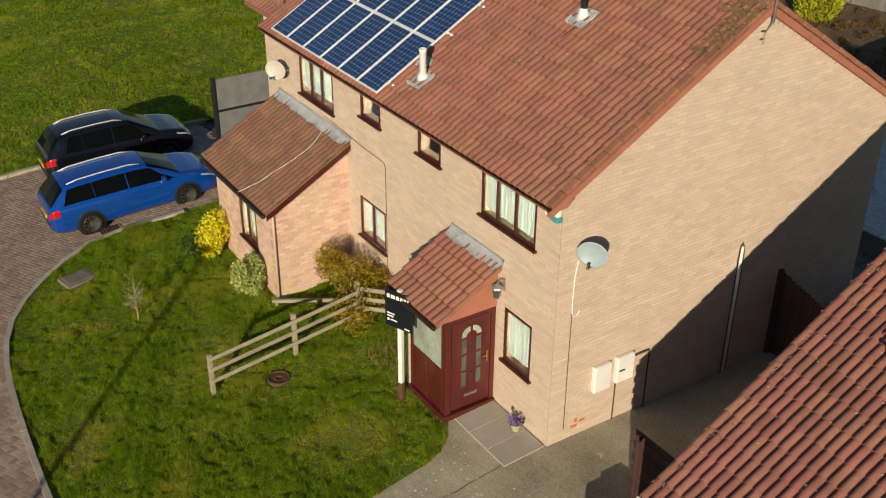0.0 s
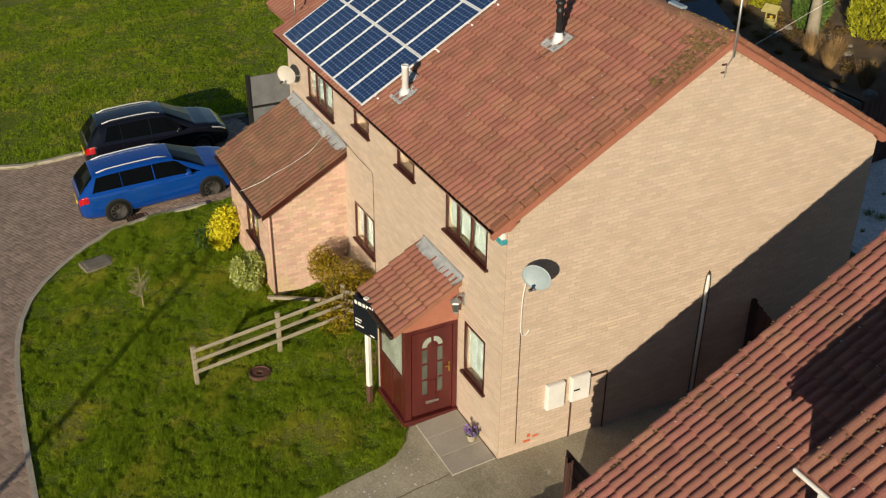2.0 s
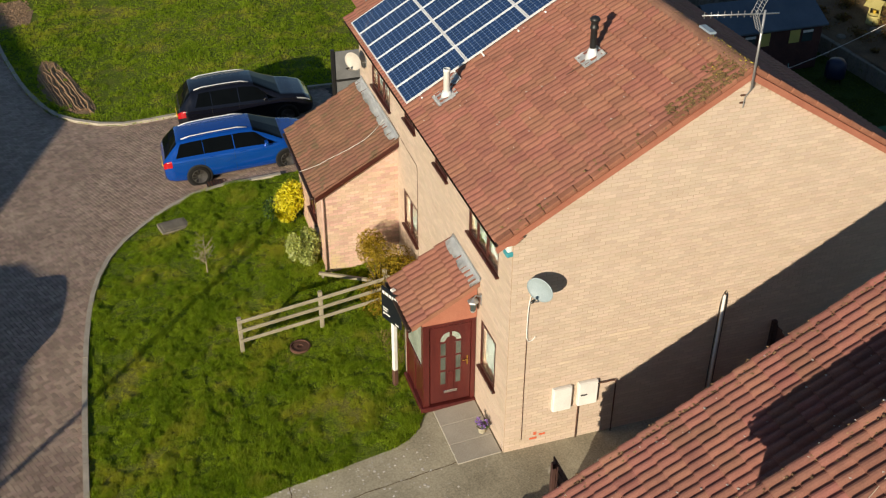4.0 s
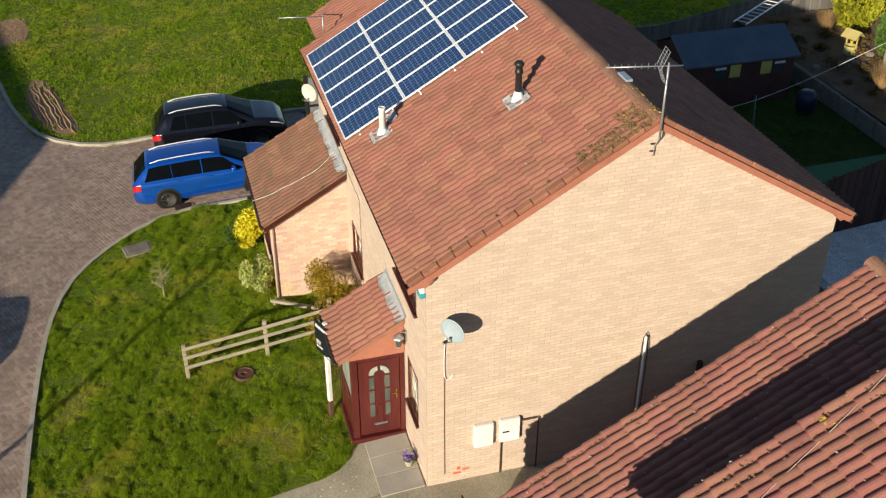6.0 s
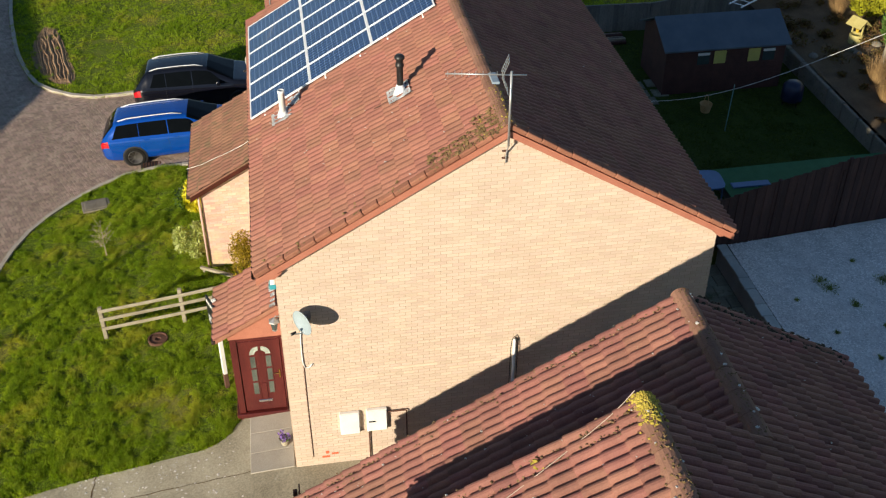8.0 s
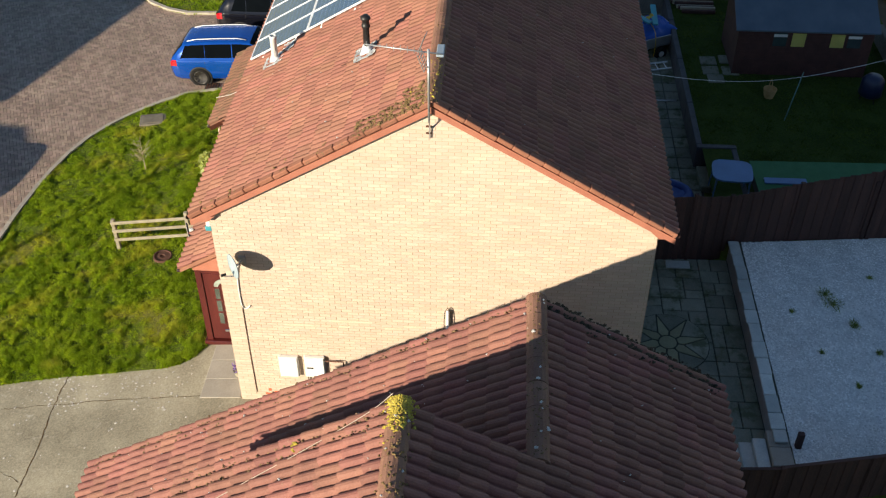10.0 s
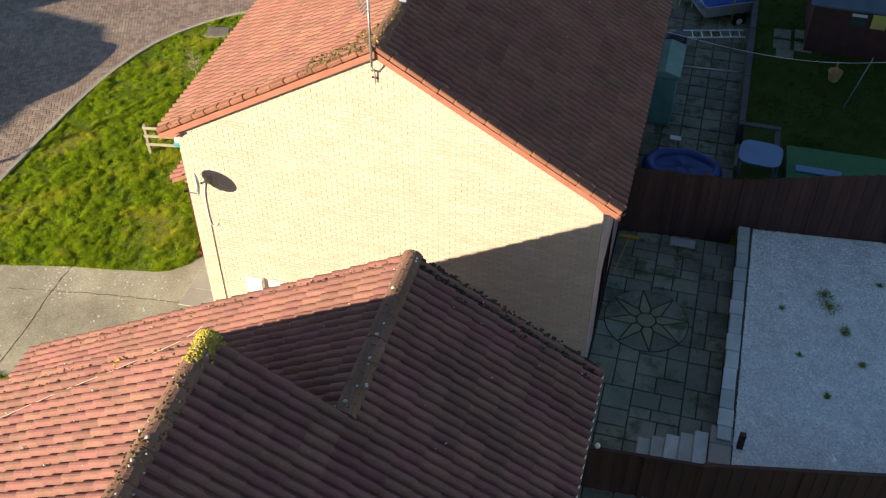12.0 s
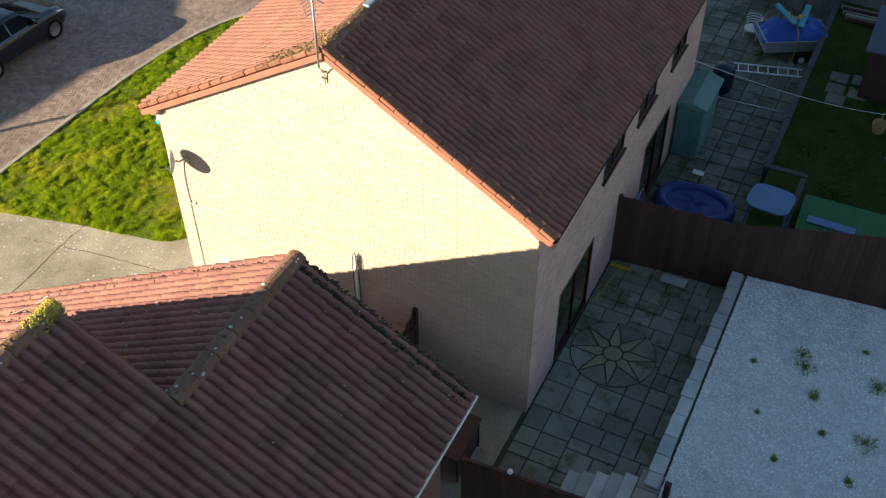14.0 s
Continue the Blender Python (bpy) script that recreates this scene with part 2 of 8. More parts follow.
def inside(poly, x, y):
    hit, j = False, len(poly) - 1
    for i in range(len(poly)):
        (xi, yi), (xj, yj) = poly[i], poly[j]
        if (yi > y) != (yj > y) and x < (xj - xi) * (y - yi) / (yj - yi) + xi:
            hit = not hit
        j = i
    return hit


def inside_np(poly, x, y):
    hit, j = np.zeros(len(x), bool), len(poly) - 1
    for i in range(len(poly)):
        (xi, yi), (xj, yj) = poly[i], poly[j]
        if yi != yj:
            hit ^= ((yi > y) != (yj > y)) & (x < (xj - xi) * (y - yi) / (yj - yi) + xi)
        j = i
    return hit


def smooth_line(pts, n=6, closed=False):
    """A Catmull-Rom line through the points."""
    out, k = [], len(pts)
    for i in range(k if closed else k - 1):
        p = [pts[(i + d) % k] if closed else pts[min(max(i + d, 0), k - 1)] for d in (-1, 0, 1, 2)]
        for s in range(n):
            t = s / n
            out.append(tuple(0.5 * (2 * p[1][c] + (p[2][c] - p[0][c]) * t + (2 * p[0][c] - 5 * p[1][c] + 4 * p[2][c] - p[3][c]) * t * t
                             + (3 * p[1][c] - p[0][c] - 3 * p[2][c] + p[3][c]) * t ** 3) for c in range(len(pts[0]))))
    if not closed:
        out.append(tuple(pts[-1]))
    return out


# ---------------- the lie of the land ----------------
def ease(t):
    t = np.clip(t, 0.0, 1.0)
    return t * t * (3 - 2 * t)


def gz(x, y):
    x, y = np.asarray(x, float), np.asarray(y, float)
    h = 0.36 - 0.10 * np.clip(9.6 - y, 0, None)
    h = np.where(h < -0.30, -0.45 + 0.15 * np.exp((h + 0.30) / 0.15), h)
    west = 0.03 * np.clip(-19 - x, 0, 12) * (1 - ease((y - 12) / 4))
    return np.clip(h - west, -0.62, None)


def gzf(x, y):
    return float(gz(x, y))


def drape(name, poly, off, mat, step=0.6, label="", category="", kind="structure", thick=0.0, height=None):
    """A sheet over a stretch of plan that follows the land."""
    from mathutils.geometry import delaunay_2d_cdt
    pts = [Vector(p) for p in poly]
    edges = [(i, (i + 1) % len(pts)) for i in range(len(pts))]
    xs, ys = [p[0] for p in poly], [p[1] for p in poly]
    for gx in np.arange(min(xs) + step / 2, max(xs), step):
        for gy in np.arange(min(ys) + step / 2, max(ys), step):
            if inside(poly, gx, gy):
                pts.append(Vector((gx, gy)))
    vs, _, fs, *_ = delaunay_2d_cdt(pts, edges, [], 1, 1e-4)
    h = (lambda x, y: gzf(x, y)) if height is None else (lambda x, y: height)
    ob = raw(name, [(v.x, v.y, h(v.x, v.y) + off) for v in vs], [list(f) for f in fs], mat)
    for p in ob.data.polygons:
        if p.normal.z < 0:
            p.flip()
    return tagged(ob, label, category, kind=kind)


# ---------------- ground, roads, paving ----------------
def build_ground():
    xs = np.concatenate([[-2500, -900, -300, -120], np.arange(-70, 40.1, 1.0), [90, 250, 900, 2500]])
    ys = np.concatenate([[-2500, -900, -300, -90], np.arange(-40, 60.1, 1.0), [110, 300, 900, 2500]])
    vs = [(x, y, gzf(x, y) - 0.07) for y in ys for x in xs]
    w = len(xs)
    fs = [(j * w + i, j * w + i + 1, (j + 1) * w + i + 1, (j + 1) * w + i) for j in range(len(ys) - 1) for i in range(w - 1)]
    tagged(raw("ground", vs, fs, M["grass"]), "rough green grass stretching away to the horizon", "ground", kind="structure")


LAWN_EDGE = smooth_line([(-11.9, 1.70), (-13.6, 1.71), (-15.7, 1.75), (-17.7, 1.82), (-19.9, 1.98), (-21.6, 2.26), (-22.9, 2.78), (-24.05, 3.72), (-24.85, 4.75), (-25.20, 5.6), (-25.15, 6.6), (-25.05, 7.6), (-24.95, 8.6)], 5)
PATH_EDGE = smooth_line([(-13.45, 8.75), (-13.2, 8.66), (-12.8, 8.38), (-12.58, 7.9), (-12.45, 6.7), (-12.35, 5.5), (-12.15, 4.0), (-11.95, 2.6), (-11.9, 1.70)], 5)
LAWN = LAWN_EDGE + [(-22.6, 8.6), (-22.6, 9.9), (-14.6, 9.9), (-14.6, 8.75)] + PATH_EDGE[:-1]
FAR_KERB = smooth_line([(-60, -2.6), (-48, -1.9), (-40.3, -0.85), (-37.5, -0.3), (-35.4, 0.2), (-33.8, 0.75), (-32.6, 1.3), (-31.7, 2.25), (-31.15, 3.4), (-30.92, 5.1), (-30.85, 7.5), (-30.8, 11.0)], 5)
ROAD = FAR_KERB + [(-24.95, 11.0), (-24.95, 8.6)] + LAWN_EDGE[::-1][1:] + [(-8.5, 1.70), (-8.5, -12), (-60, -12)]
DRIVE = [(-8.9, 1.70), (-11.9, 1.70)] + PATH_EDGE[::-1][1:] + [(-13.45, 8.75), (-13.3, 9.9), (-11.62, 9.95), (-11.62, 15.7), (-7.6, 15.7), (-7.6, 7.6), (-8.9, 7.5)]

build_ground()
drape("lawn", LAWN, 0.0, M["grass"], 0.5, "front lawn of uneven green grass", "lawn")
FIELD = FAR_KERB + [(-24.6, 11.0), (-24.6, 10.0), (-22.8, 10.3), (-22.8, 14), (-31.4, 16.5), (-33.4, 34), (-62, 34)]
drape("field", FIELD, 0.0, M["grass"], 1.0, "open field of rough green grass", "field")
drape("road", ROAD, -0.062, M["joint"], 0.9, "herringbone block-paved road and parking bay", "road")
drape("driveway", DRIVE, 0.0, M["concrete"], 0.6, "cracked old concrete driveway with pale lichen spots", "driveway")
drape("neighbour_lawn", [(-8.9, 1.70), (-8.9, 7.5), (-4, 7.5), (4, 7.5), (4, 1.70)], 0.0, M["grass"], 0.7, "small green lawn beside the driveway", "lawn")


def kerb_line(name, line, wide, high, low, label, side=1.0, piece=0.9):
    """Kerb stones end to end along a line."""
    top = thing(name, label, "kerb", kind="structure")
    pts = [Vector((p[0], p[1])) for p in line]
    run, out = 0.0, [pts[0]]
    for a, b in zip(pts, pts[1:]):
        d = (b - a).length
        while run + d >= piece:
            a = a + (b - a) * ((piece - run) / d)
            out.append(a)
            d, run = (b - a).length, 0.0
        run += d
    for a, b in zip(out, out[1:]):
        d = (b - a).normalized()
        n = Vector((-d.y, d.x)) * side
        za, zb = gzf(*a), gzf(*b)
        bm = bmesh.new()
        e = d * 0.006
        q = [a + e, b - e, b - e + n * wide, a + e + n * wide]
        zs = [za, zb, zb, za]
        lo = [bm.verts.new((p.x, p.y, z - low)) for p, z in zip(q, zs)]
        hi = [bm.verts.new((p.x, p.y, z + high + random.uniform(-0.006, 0.006))) for p, z in zip(q, zs)]
        bm.faces.new(hi)
        for i in range(4):
            bm.faces.new((lo[i], lo[(i + 1) % 4], hi[(i + 1) % 4], hi[i]))
        bmesh.ops.recalc_face_normals(bm, faces=bm.faces[:])
        part("kerb_stone", bm, M["kerb"], top)


kerb_line("lawn_kerb", LAWN_EDGE, 0.12, 0.065, 0.25, "low pale concrete edging round the lawn", -1.0)
kerb_line("field_kerb", FAR_KERB, 0.14, 0.06, 0.25, "curved pale concrete kerb along the field", 1.0)


# ---------------- walls ----------------
def rects_minus(u0, u1, v0, v1, holes):
    us = sorted({u0, u1, *[h[0] for h in holes], *[h[1] for h in holes]})
    vs = sorted({v0, v1, *[h[2] for h in holes], *[h[3] for h in holes]})
    for a, b in zip(us, us[1:]):
        for c, d in zip(vs, vs[1:]):
            if not any(h[0] <= a and b <= h[1] and h[2] <= c and d <= h[3] for h in holes):
                yield a, b, c, d


def brick_wall(name, parent, axis, face, out, u0, u1, v0, v1, holes=(), top=None, mat="brick", singles=0, single_at=None, thick=0.28, label=""):
    """A wall with real openings, in stretcher bond. axis: the axis that the wall faces along; face: its outer face; out: +1 or -1; top(u): its upper end.
    Brick faces stand 3 mm before the bed joints and 7 mm before the uprights."""
    back = face - out * thick
    core = face - out * 0.0055

    def at(u, w, v):
        return (w, u, v) if axis == "x" else (u, w, v)
    bm = bmesh.new()
    vt = v1 if top is None else min(top(u0), top(u1))
    for a, b, c, d in rects_minus(u0, u1, v0, vt, [h for h in holes]):
        lo, hi = sorted((core, back))
        box(bm, *((lo, a, c, hi, b, d) if axis == "x" else (a, lo, c, b, hi, d)))
    if top is not None:
        us = [u0 + (u1 - u0) * i / 2 for i in range(3)]
        prism(bm, [(u0, vt), (u1, vt)] + [(u, top(u)) for u in us[::-1] if top(u) > vt + 1e-3], axis, core, back)
    wall = part(name, bm, M["perpend"], parent, label)
    L, Hh, J = 0.215, 0.065, 0.010
    bv, bf, jv, jf, one = [], [], [], [], []
    course, v = 0, v0

    def add(vl, fl, a, b, c, d, front, rear):
        k = len(vl)
        vl += [at(a, rear, c), at(b, rear, c), at(b, rear, d), at(a, rear, d), at(a, front, c), at(b, front, c), at(b, front, d), at(a, front, d)]
        flip = (out > 0) != (axis == "y")
        for f in ((4, 5, 6, 7), (0, 1, 5, 4), (1, 2, 6, 5), (2, 3, 7, 6), (3, 0, 4, 7)):
            fl.append([k + i for i in (f if flip else f[::-1])])
    top_v = v1 if top is None else max(top(u0 + (u1 - u0) * i / 40) for i in range(41))
    while v + Hh < top_v:
        a0, a1 = u0, u1
        if top is not None and top(u0) < v + Hh:
            n = 200
            ok = [u0 + (u1 - u0) * i / n for i in range(n + 1) if top(u0 + (u1 - u0) * i / n) >= v + Hh]
            if not ok:
                break
            a0, a1 = min(ok), max(ok)
        cuts = sorted((h[0], h[1]) for h in holes if h[2] < v + Hh - 0.01 and h[3] > v + 0.01)
        spans, s = [], a0
        for c0, c1 in cuts:
            if c0 > s:
                spans.append((s, c0))
            s = max(s, c1)
        if s < a1:
            spans.append((s, a1))
        for s0, s1 in spans:
            add(jv, jf, s0, s1, v + Hh, v + Hh + J, face - out * 0.003, core)
            u = u0 + (0 if course % 2 == 0 else -0.1125)
            while u < s1:
                a, b = max(u, s0), min(u + L, s1)
                if b - a > 0.03:
                    d = random.uniform(-0.0012, 0.0012)
                    if abs(b - a - L) < 1e-6 and single_at and len(one) < singles and single_at((a + b) / 2, v):
                        one.append((a, v, d))
                    else:
                        add(bv, bf, a, b, v, v + Hh, face + out * d, core)
                u += L + J
        v += Hh + J
        course += 1
    if jv:
        tagged(raw("bed_joint", jv, jf, M["mortar"], wall), kind="stuff")
    if bv:
        tagged(raw("brickwork", bv, bf, M[mat], wall), kind="stuff")
    if one:
        sv, sf = [], []
        flip = (out > 0) != (axis == "y")
        c = 0.004
        ring = [at(0, -out * 0.012, 0), at(L, -out * 0.012, 0), at(L, -out * 0.012, Hh), at(0, -out * 0.012, Hh)]
        mid = [at(0, -out * c, 0), at(L, -out * c, 0), at(L, -out * c, Hh), at(0, -out * c, Hh)]
        fr = [at(c, 0, c), at(L - c, 0, c), at(L - c, 0, Hh - c), at(c, 0, Hh - c)]
        sv = ring + mid + fr
        for i in range(4):
            j = (i + 1) % 4
            sf += [(i, j, 4 + j, 4 + i), (4 + i, 4 + j, 8 + j, 8 + i)]
        sf.append((8, 9, 10, 11))
        me = bpy.data.meshes.new("brick")
        me.from_pydata(sv, [], [f if flip else f[::-1] for f in sf])
        me.materials.append(M[mat])
        for a, v, d in one:
            ob = new("brick", me)
            ob.parent = wall
            ob.location = at(a, face + out * d, v)
    return wall


# ---------------- windows ----------------
M["pane"] = plain("clear_glass", (0.9, 0.95, 0.94), 0.02, spec=0.6, vary=0.01)
M["pane"].node_tree.nodes["Principled BSDF"].inputs["Transmission Weight"].default_value = 1.0
# dark colour of the panels behind the glass, in place of unlit rooms
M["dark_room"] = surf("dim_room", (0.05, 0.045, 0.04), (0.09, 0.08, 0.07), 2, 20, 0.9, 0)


def window(parent, face, x0, x1, z0, z1, lites=(1,), blind=0.0, out=-1, axis="y", sill=True, name="window"):
    """A brown window set in an opening: frame, mullions, sill, panes, a net or blind behind, and a dark-coloured panel
    for the unlit room. lites: shares of the width.
    """
    def bx(a, b, w0, w1, c, d, r=0.006):
        lo, hi = sorted((face + out * w0, face + out * w1))
        return soft_box(a, lo, c, b, hi, d, r) if axis == "y" else soft_box(lo, a, c, hi, b, d, r)
    f = 0.055
    win = part(name, bx(x0, x1, -0.05, 0.004, z1 - f, z1), M["wood_brown"], parent)
    part("window_frame", bx(x0, x1, -0.05, 0.004, z0, z0 + f), M["wood_brown"], win)
    part("window_frame", bx(x0, x0 + f, -0.05, 0.004, z0 + f, z1 - f), M["wood_brown"], win)
    part("window_frame", bx(x1 - f, x1, -0.05, 0.004, z0 + f, z1 - f), M["wood_brown"], win)
    total, u = sum(lites), x0 + f
    for i, share in enumerate(lites):
        w = (x1 - x0 - 2 * f) * share / total
        if i:
            part("mullion", bx(u - 0.03, u + 0.03, -0.05, 0.006, z0 + f, z1 - f), M["wood_brown"], win)
        p = part("pane", bx(u + 0.004, u + w - 0.004, -0.032, -0.022, z0 + f - 0.004, z1 - f + 0.004, 0.001), M["pane"], win)
        p.visible_shadow = False
        u += w
    if sill:
        part("window_sill", bx(x0 - 0.06, x1 + 0.06, -0.04, 0.07, z0 - 0.055, z0 - 0.002, 0.012), M["wood_brown"], win)
    if blind:
        bm = bmesh.new()
        n = max(8, int((x1 - x0) / 0.03))
        zt, zb = z1 - f, z1 - f - (z1 - z0 - 2 * f) * blind
        us = [x0 + 0.02 + (x1 - x0 - 0.04) * i / n for i in range(n + 1)]
        ws = [face - out * (0.12 + 0.012 * math.sin(i * 1.9) + 0.006 * math.sin(i * 0.7)) for i in range(n + 1)]
        tp = [bm.verts.new((a, w, zt) if axis == "y" else (w, a, zt)) for a, w in zip(us, ws)]
        bt = [bm.verts.new((a, w, zb) if axis == "y" else (w, a, zb)) for a, w in zip(us, ws)]
        for i in range(n):
            bm.faces.new((tp[i], tp[i + 1], bt[i + 1], bt[i]))
        part("curtain", bm, M["curtain"], win, "pale net curtain", True)
    part("dark_panel", bx(x0 - 0.1, x1 + 0.1, -0.9, -0.86, z0 - 0.1, z1 + 0.1, 0.004), M["dark_room"], win)
    return win


# ---------------- tiled roofs ----------------
TILE_W, GAUGE = 0.33, 0.335


def tile_mesh(name, mat, amp=0.076):
    one = [(0.0, 0.04), (0.014, 0.46), (0.036, 0.87), (0.066, 1.0), (0.096, 0.87), (0.118, 0.46), (0.132, 0.06), (0.148, 0.0)]
    prof = [(x + 0.165 * k, h * amp) for k in range(2) for x, h in one] + [(0.327, 0.04 * amp)]
    vs, fs, n = [], [], len(prof)
    for x, h in prof:
        vs += [(x, -0.03, h + 0.010), (x, -0.03, h + 0.036), (x, GAUGE + 0.03, h + 0.002)]
    for i in range(n - 1):
        a, b = 3 * i, 3 * i + 3
        fs += [(a, b, b + 1, a + 1), (a + 1, b + 1, b + 2, a + 2)]
    fs += [(0, 1, 2), (3 * n - 3, 3 * n - 1, 3 * n - 2)]
    me = bpy.data.meshes.new(name)
    me.from_pydata(vs, [], fs)
    me.materials.append(mat)
    return me


def tiles(roof, mat, xa, xb, eave, ridge, single=None, skip=None, mesh=None):
    """Courses of tiles from an eave (y, z) up to a ridge (y, z), between xa and xb. single(x, s): built as objects of their own."""
    me = mesh or tile_mesh("tile", mat)
    (ye, ze), (yr, zr) = eave, ridge
    ln = math.hypot(yr - ye, zr - ze)
    up = Vector((0, (yr - ye) / ln, (zr - ze) / ln))
    right = Vector((1, 0, 0)) if up.y > 0 else Vector((-1, 0, 0))
    nrm = right.cross(up)
    base = np.array([v.co for v in me.vertices])
    polys = [list(p.vertices) for p in me.polygons]
    vs, fs = [], []
    rows = int(ln / GAUGE)
    g = ln / rows
    cols = round((xb - xa) / TILE_W)
    cw = (xb - xa) / cols
    rng = random.Random(7)
    for r in range(rows):
        odd = r % 2
        for c in range(cols + odd):
            half = odd and c in (0, cols)
            left = max(xa, xa + (c - 0.5 * odd) * cw)
            x = left if right.x > 0 else left + (cw / 2 if half else cw)
            s = r * g
            if skip and skip(left + 0.5 * cw, s + g / 2):
                continue
            o = Vector((x, ye, ze)) + up * s + nrm * rng.uniform(-0.003, 0.004)
            j = rng.uniform(-0.008, 0.008)
            m = Matrix(((right.x * cw / TILE_W, up.x, nrm.x, o.x), (right.y, up.y + 0, nrm.y, o.y), (right.z, up.z, nrm.z, o.z), (0, 0, 0, 1))) @ Matrix.Rotation(j, 4, "Z")
            if single and not half and single(left + 0.5 * cw, s):
                ob = new("tile", me)
                ob.parent = roof
                ob.matrix_world = m
            else:
                k = len(vs)
                a = np.array(m)
                n = 27 if half else len(base)
                vs += (base[:n] @ a[:3, :3].T + a[:3, 3]).tolist()
                fs += [[k + i for i in p] for p in polys if max(p) < n]
    if vs:
        tagged(raw("tiling", vs, fs, mat, roof), kind="stuff")


def ridge_caps(roof, mat, xa, xb, y, z, r=0.125, length=0.45, drop=0.09):
    """Half-round ridge tiles along x."""
    n = round(abs(xb - xa) / length)
    st = (xb - xa) / n
    for i in range(n):
        bm = bmesh.new()
        x0, x1 = xa + i * st + 0.006, xa + (i + 1) * st - 0.006
        dz, k = random.uniform(-0.006, 0.008), 9
        rings = []
        for x, rr in ((x0, r), (x1, r * 0.97)):
            rings.append([bm.verts.new((x, y - rr * 1.25 * math.cos(math.pi * j / (k - 1)), z - drop + dz + rr * 1.1 * math.sin(math.pi * j / (k - 1)))) for j in range(k)])
        for j in range(k - 1):
            bm.faces.new((rings[0][j], rings[0][j + 1], rings[1][j + 1], rings[1][j]))
        bm.faces.new(rings[0])
        bm.faces.new(rings[1][::-1])
        bmesh.ops.recalc_face_normals(bm, faces=bm.faces[:])
        part("ridge_tile", bm, mat, roof)


def slab_roof(name, parent, mat, xa, xb, eave, ridge, thick=0.10, drop=0.012):
    """The deck under the tiles, from eave to ridge."""
    (ye, ze), (yr, zr) = eave, ridge
    bm = bmesh.new()
    prism(bm, [(ye, ze - drop), (yr, zr - drop), (yr, zr - drop - thick), (ye, ze - drop - thick)], "x", xa, xb)
    return part(name, bm, mat, parent)


def verge_caps(roof, mat, x, out, eave, ridge, wide=0.15, high=0.03, piece=None):
    """Cloaked verge tiles stepping up a gable."""
    (ye, ze), (yr, zr) = eave, ridge
    ln = math.hypot(yr - ye, zr - ze)
    n = round(ln / GAUGE)
    d = Vector((0, (yr - ye) / ln, (zr - ze) / ln))
    nr = Vector((0, -d.z, d.y)) if d.y > 0 else Vector((0, d.z, -d.y))
    bm = soft_box(-wide if out > 0 else 0, 0, -high, 0 if out > 0 else wide, ln / n - 0.004, 0.062, 0.022, 3)
    me = mesh_of("verge_tile", bm, mat)
    for i in range(n):
        o = Vector((x + out * 0.012 * random.uniform(-0.8, 0.8), ye, ze)) + d * (i * ln / n) + nr * random.uniform(-0.006, 0.008)
        tilt = Matrix.Rotation(radians(1.2), 4, "X")
        m = Matrix(((1, d.x, nr.x, o.x), (0, d.y, nr.y, o.y), (0, d.z, nr.z, o.z), (0, 0, 0, 1)))
        ob = new("verge_tile", me)
        ob.parent = roof
        ob.matrix_world = m @ tilt


# ---------------- the house with the solar panels ----------------
GX, FY, BY, EX = -11.60, 9.87, 18.27, -22.75      # gable face, front face, rear face, far end
EAVE_F, EAVE_B, RIDGE = (9.54, 5.47), (18.57, 5.46), (14.09, 8.12)
PITCH = (RIDGE[1] - EAVE_F[1]) / (RIDGE[0] - EAVE_F[0])


def under_roof(y):
    return RIDGE[1] - 0.17 - PITCH * abs(y - RIDGE[0])


house = thing("semi_detached_house", "two-storey buff brick house with red-brown tiled roof", "house")
FRONT_WINDOWS = [(-13.90, -12.26, 4.25, 5.24, (0.8, 1, 1), 0.95), (-16.12, -15.28, 4.64, 5.24, (1,), 0.0), (-18.45, -17.60, 4.62, 5.24, (1,), 0.0),
                 (-21.40, -19.72, 4.20, 5.24, (1, 1, 1), 0.9), (-18.60, -17.46, 1.68, 2.66, (1, 1), 0.9), (-13.05, -12.22, 1.50, 2.66, (1,), 0.95)]
REAR_OPENINGS = [(-15.1, -13.1, 0.36, 2.45), (-20.6, -18.6, 0.36, 2.45), (-26.0, -25.0, 1.2, 2.4), (-21.1, -19.9, 3.9, 5.05), (-18.72, -17.45, 3.9, 5.05), (-16.52, -15.22, 3.9, 5.05)]
brick_wall("wall", house, "x", GX, 1, FY + 0.015, BY - 0.015, 0.18, None, [], under_roof, "brick", 300, lambda u, v: 11.2 < u < 15.4 and 2.6 < v < 3.95, label="sunlit buff brick gable wall")
brick_wall("wall", house, "y", FY, -1, EX, GX - 0.012, 0.12, 5.38, [(w[0], w[1], w[2], w[3]) for w in FRONT_WINDOWS] + [(-14.45, -13.36, 0.3, 2.5)], None, "brick", 0, label="buff brick front wall")
brick_wall("wall", house, "y", BY, 1, EX, GX - 0.012, 0.18, 5.38, [r for r in REAR_OPENINGS if r[0] > EX], None, "brick_rear", 0, label="shaded pinkish brick rear wall")
brick_wall("wall", house, "x", EX, -1, FY + 0.29, BY - 0.29, 0.0, None, [], under_roof, "brick", 0)
for x0, x1, z0, z1 in REAR_OPENINGS[3:]:
    window(house, BY, x0, x1, z0, z1, (1, 1), 0.5, 1)
for x0, x1, z0, z1, lites, blind in FRONT_WINDOWS:
    window(house, FY, x0, x1, z0, z1, lites, blind)

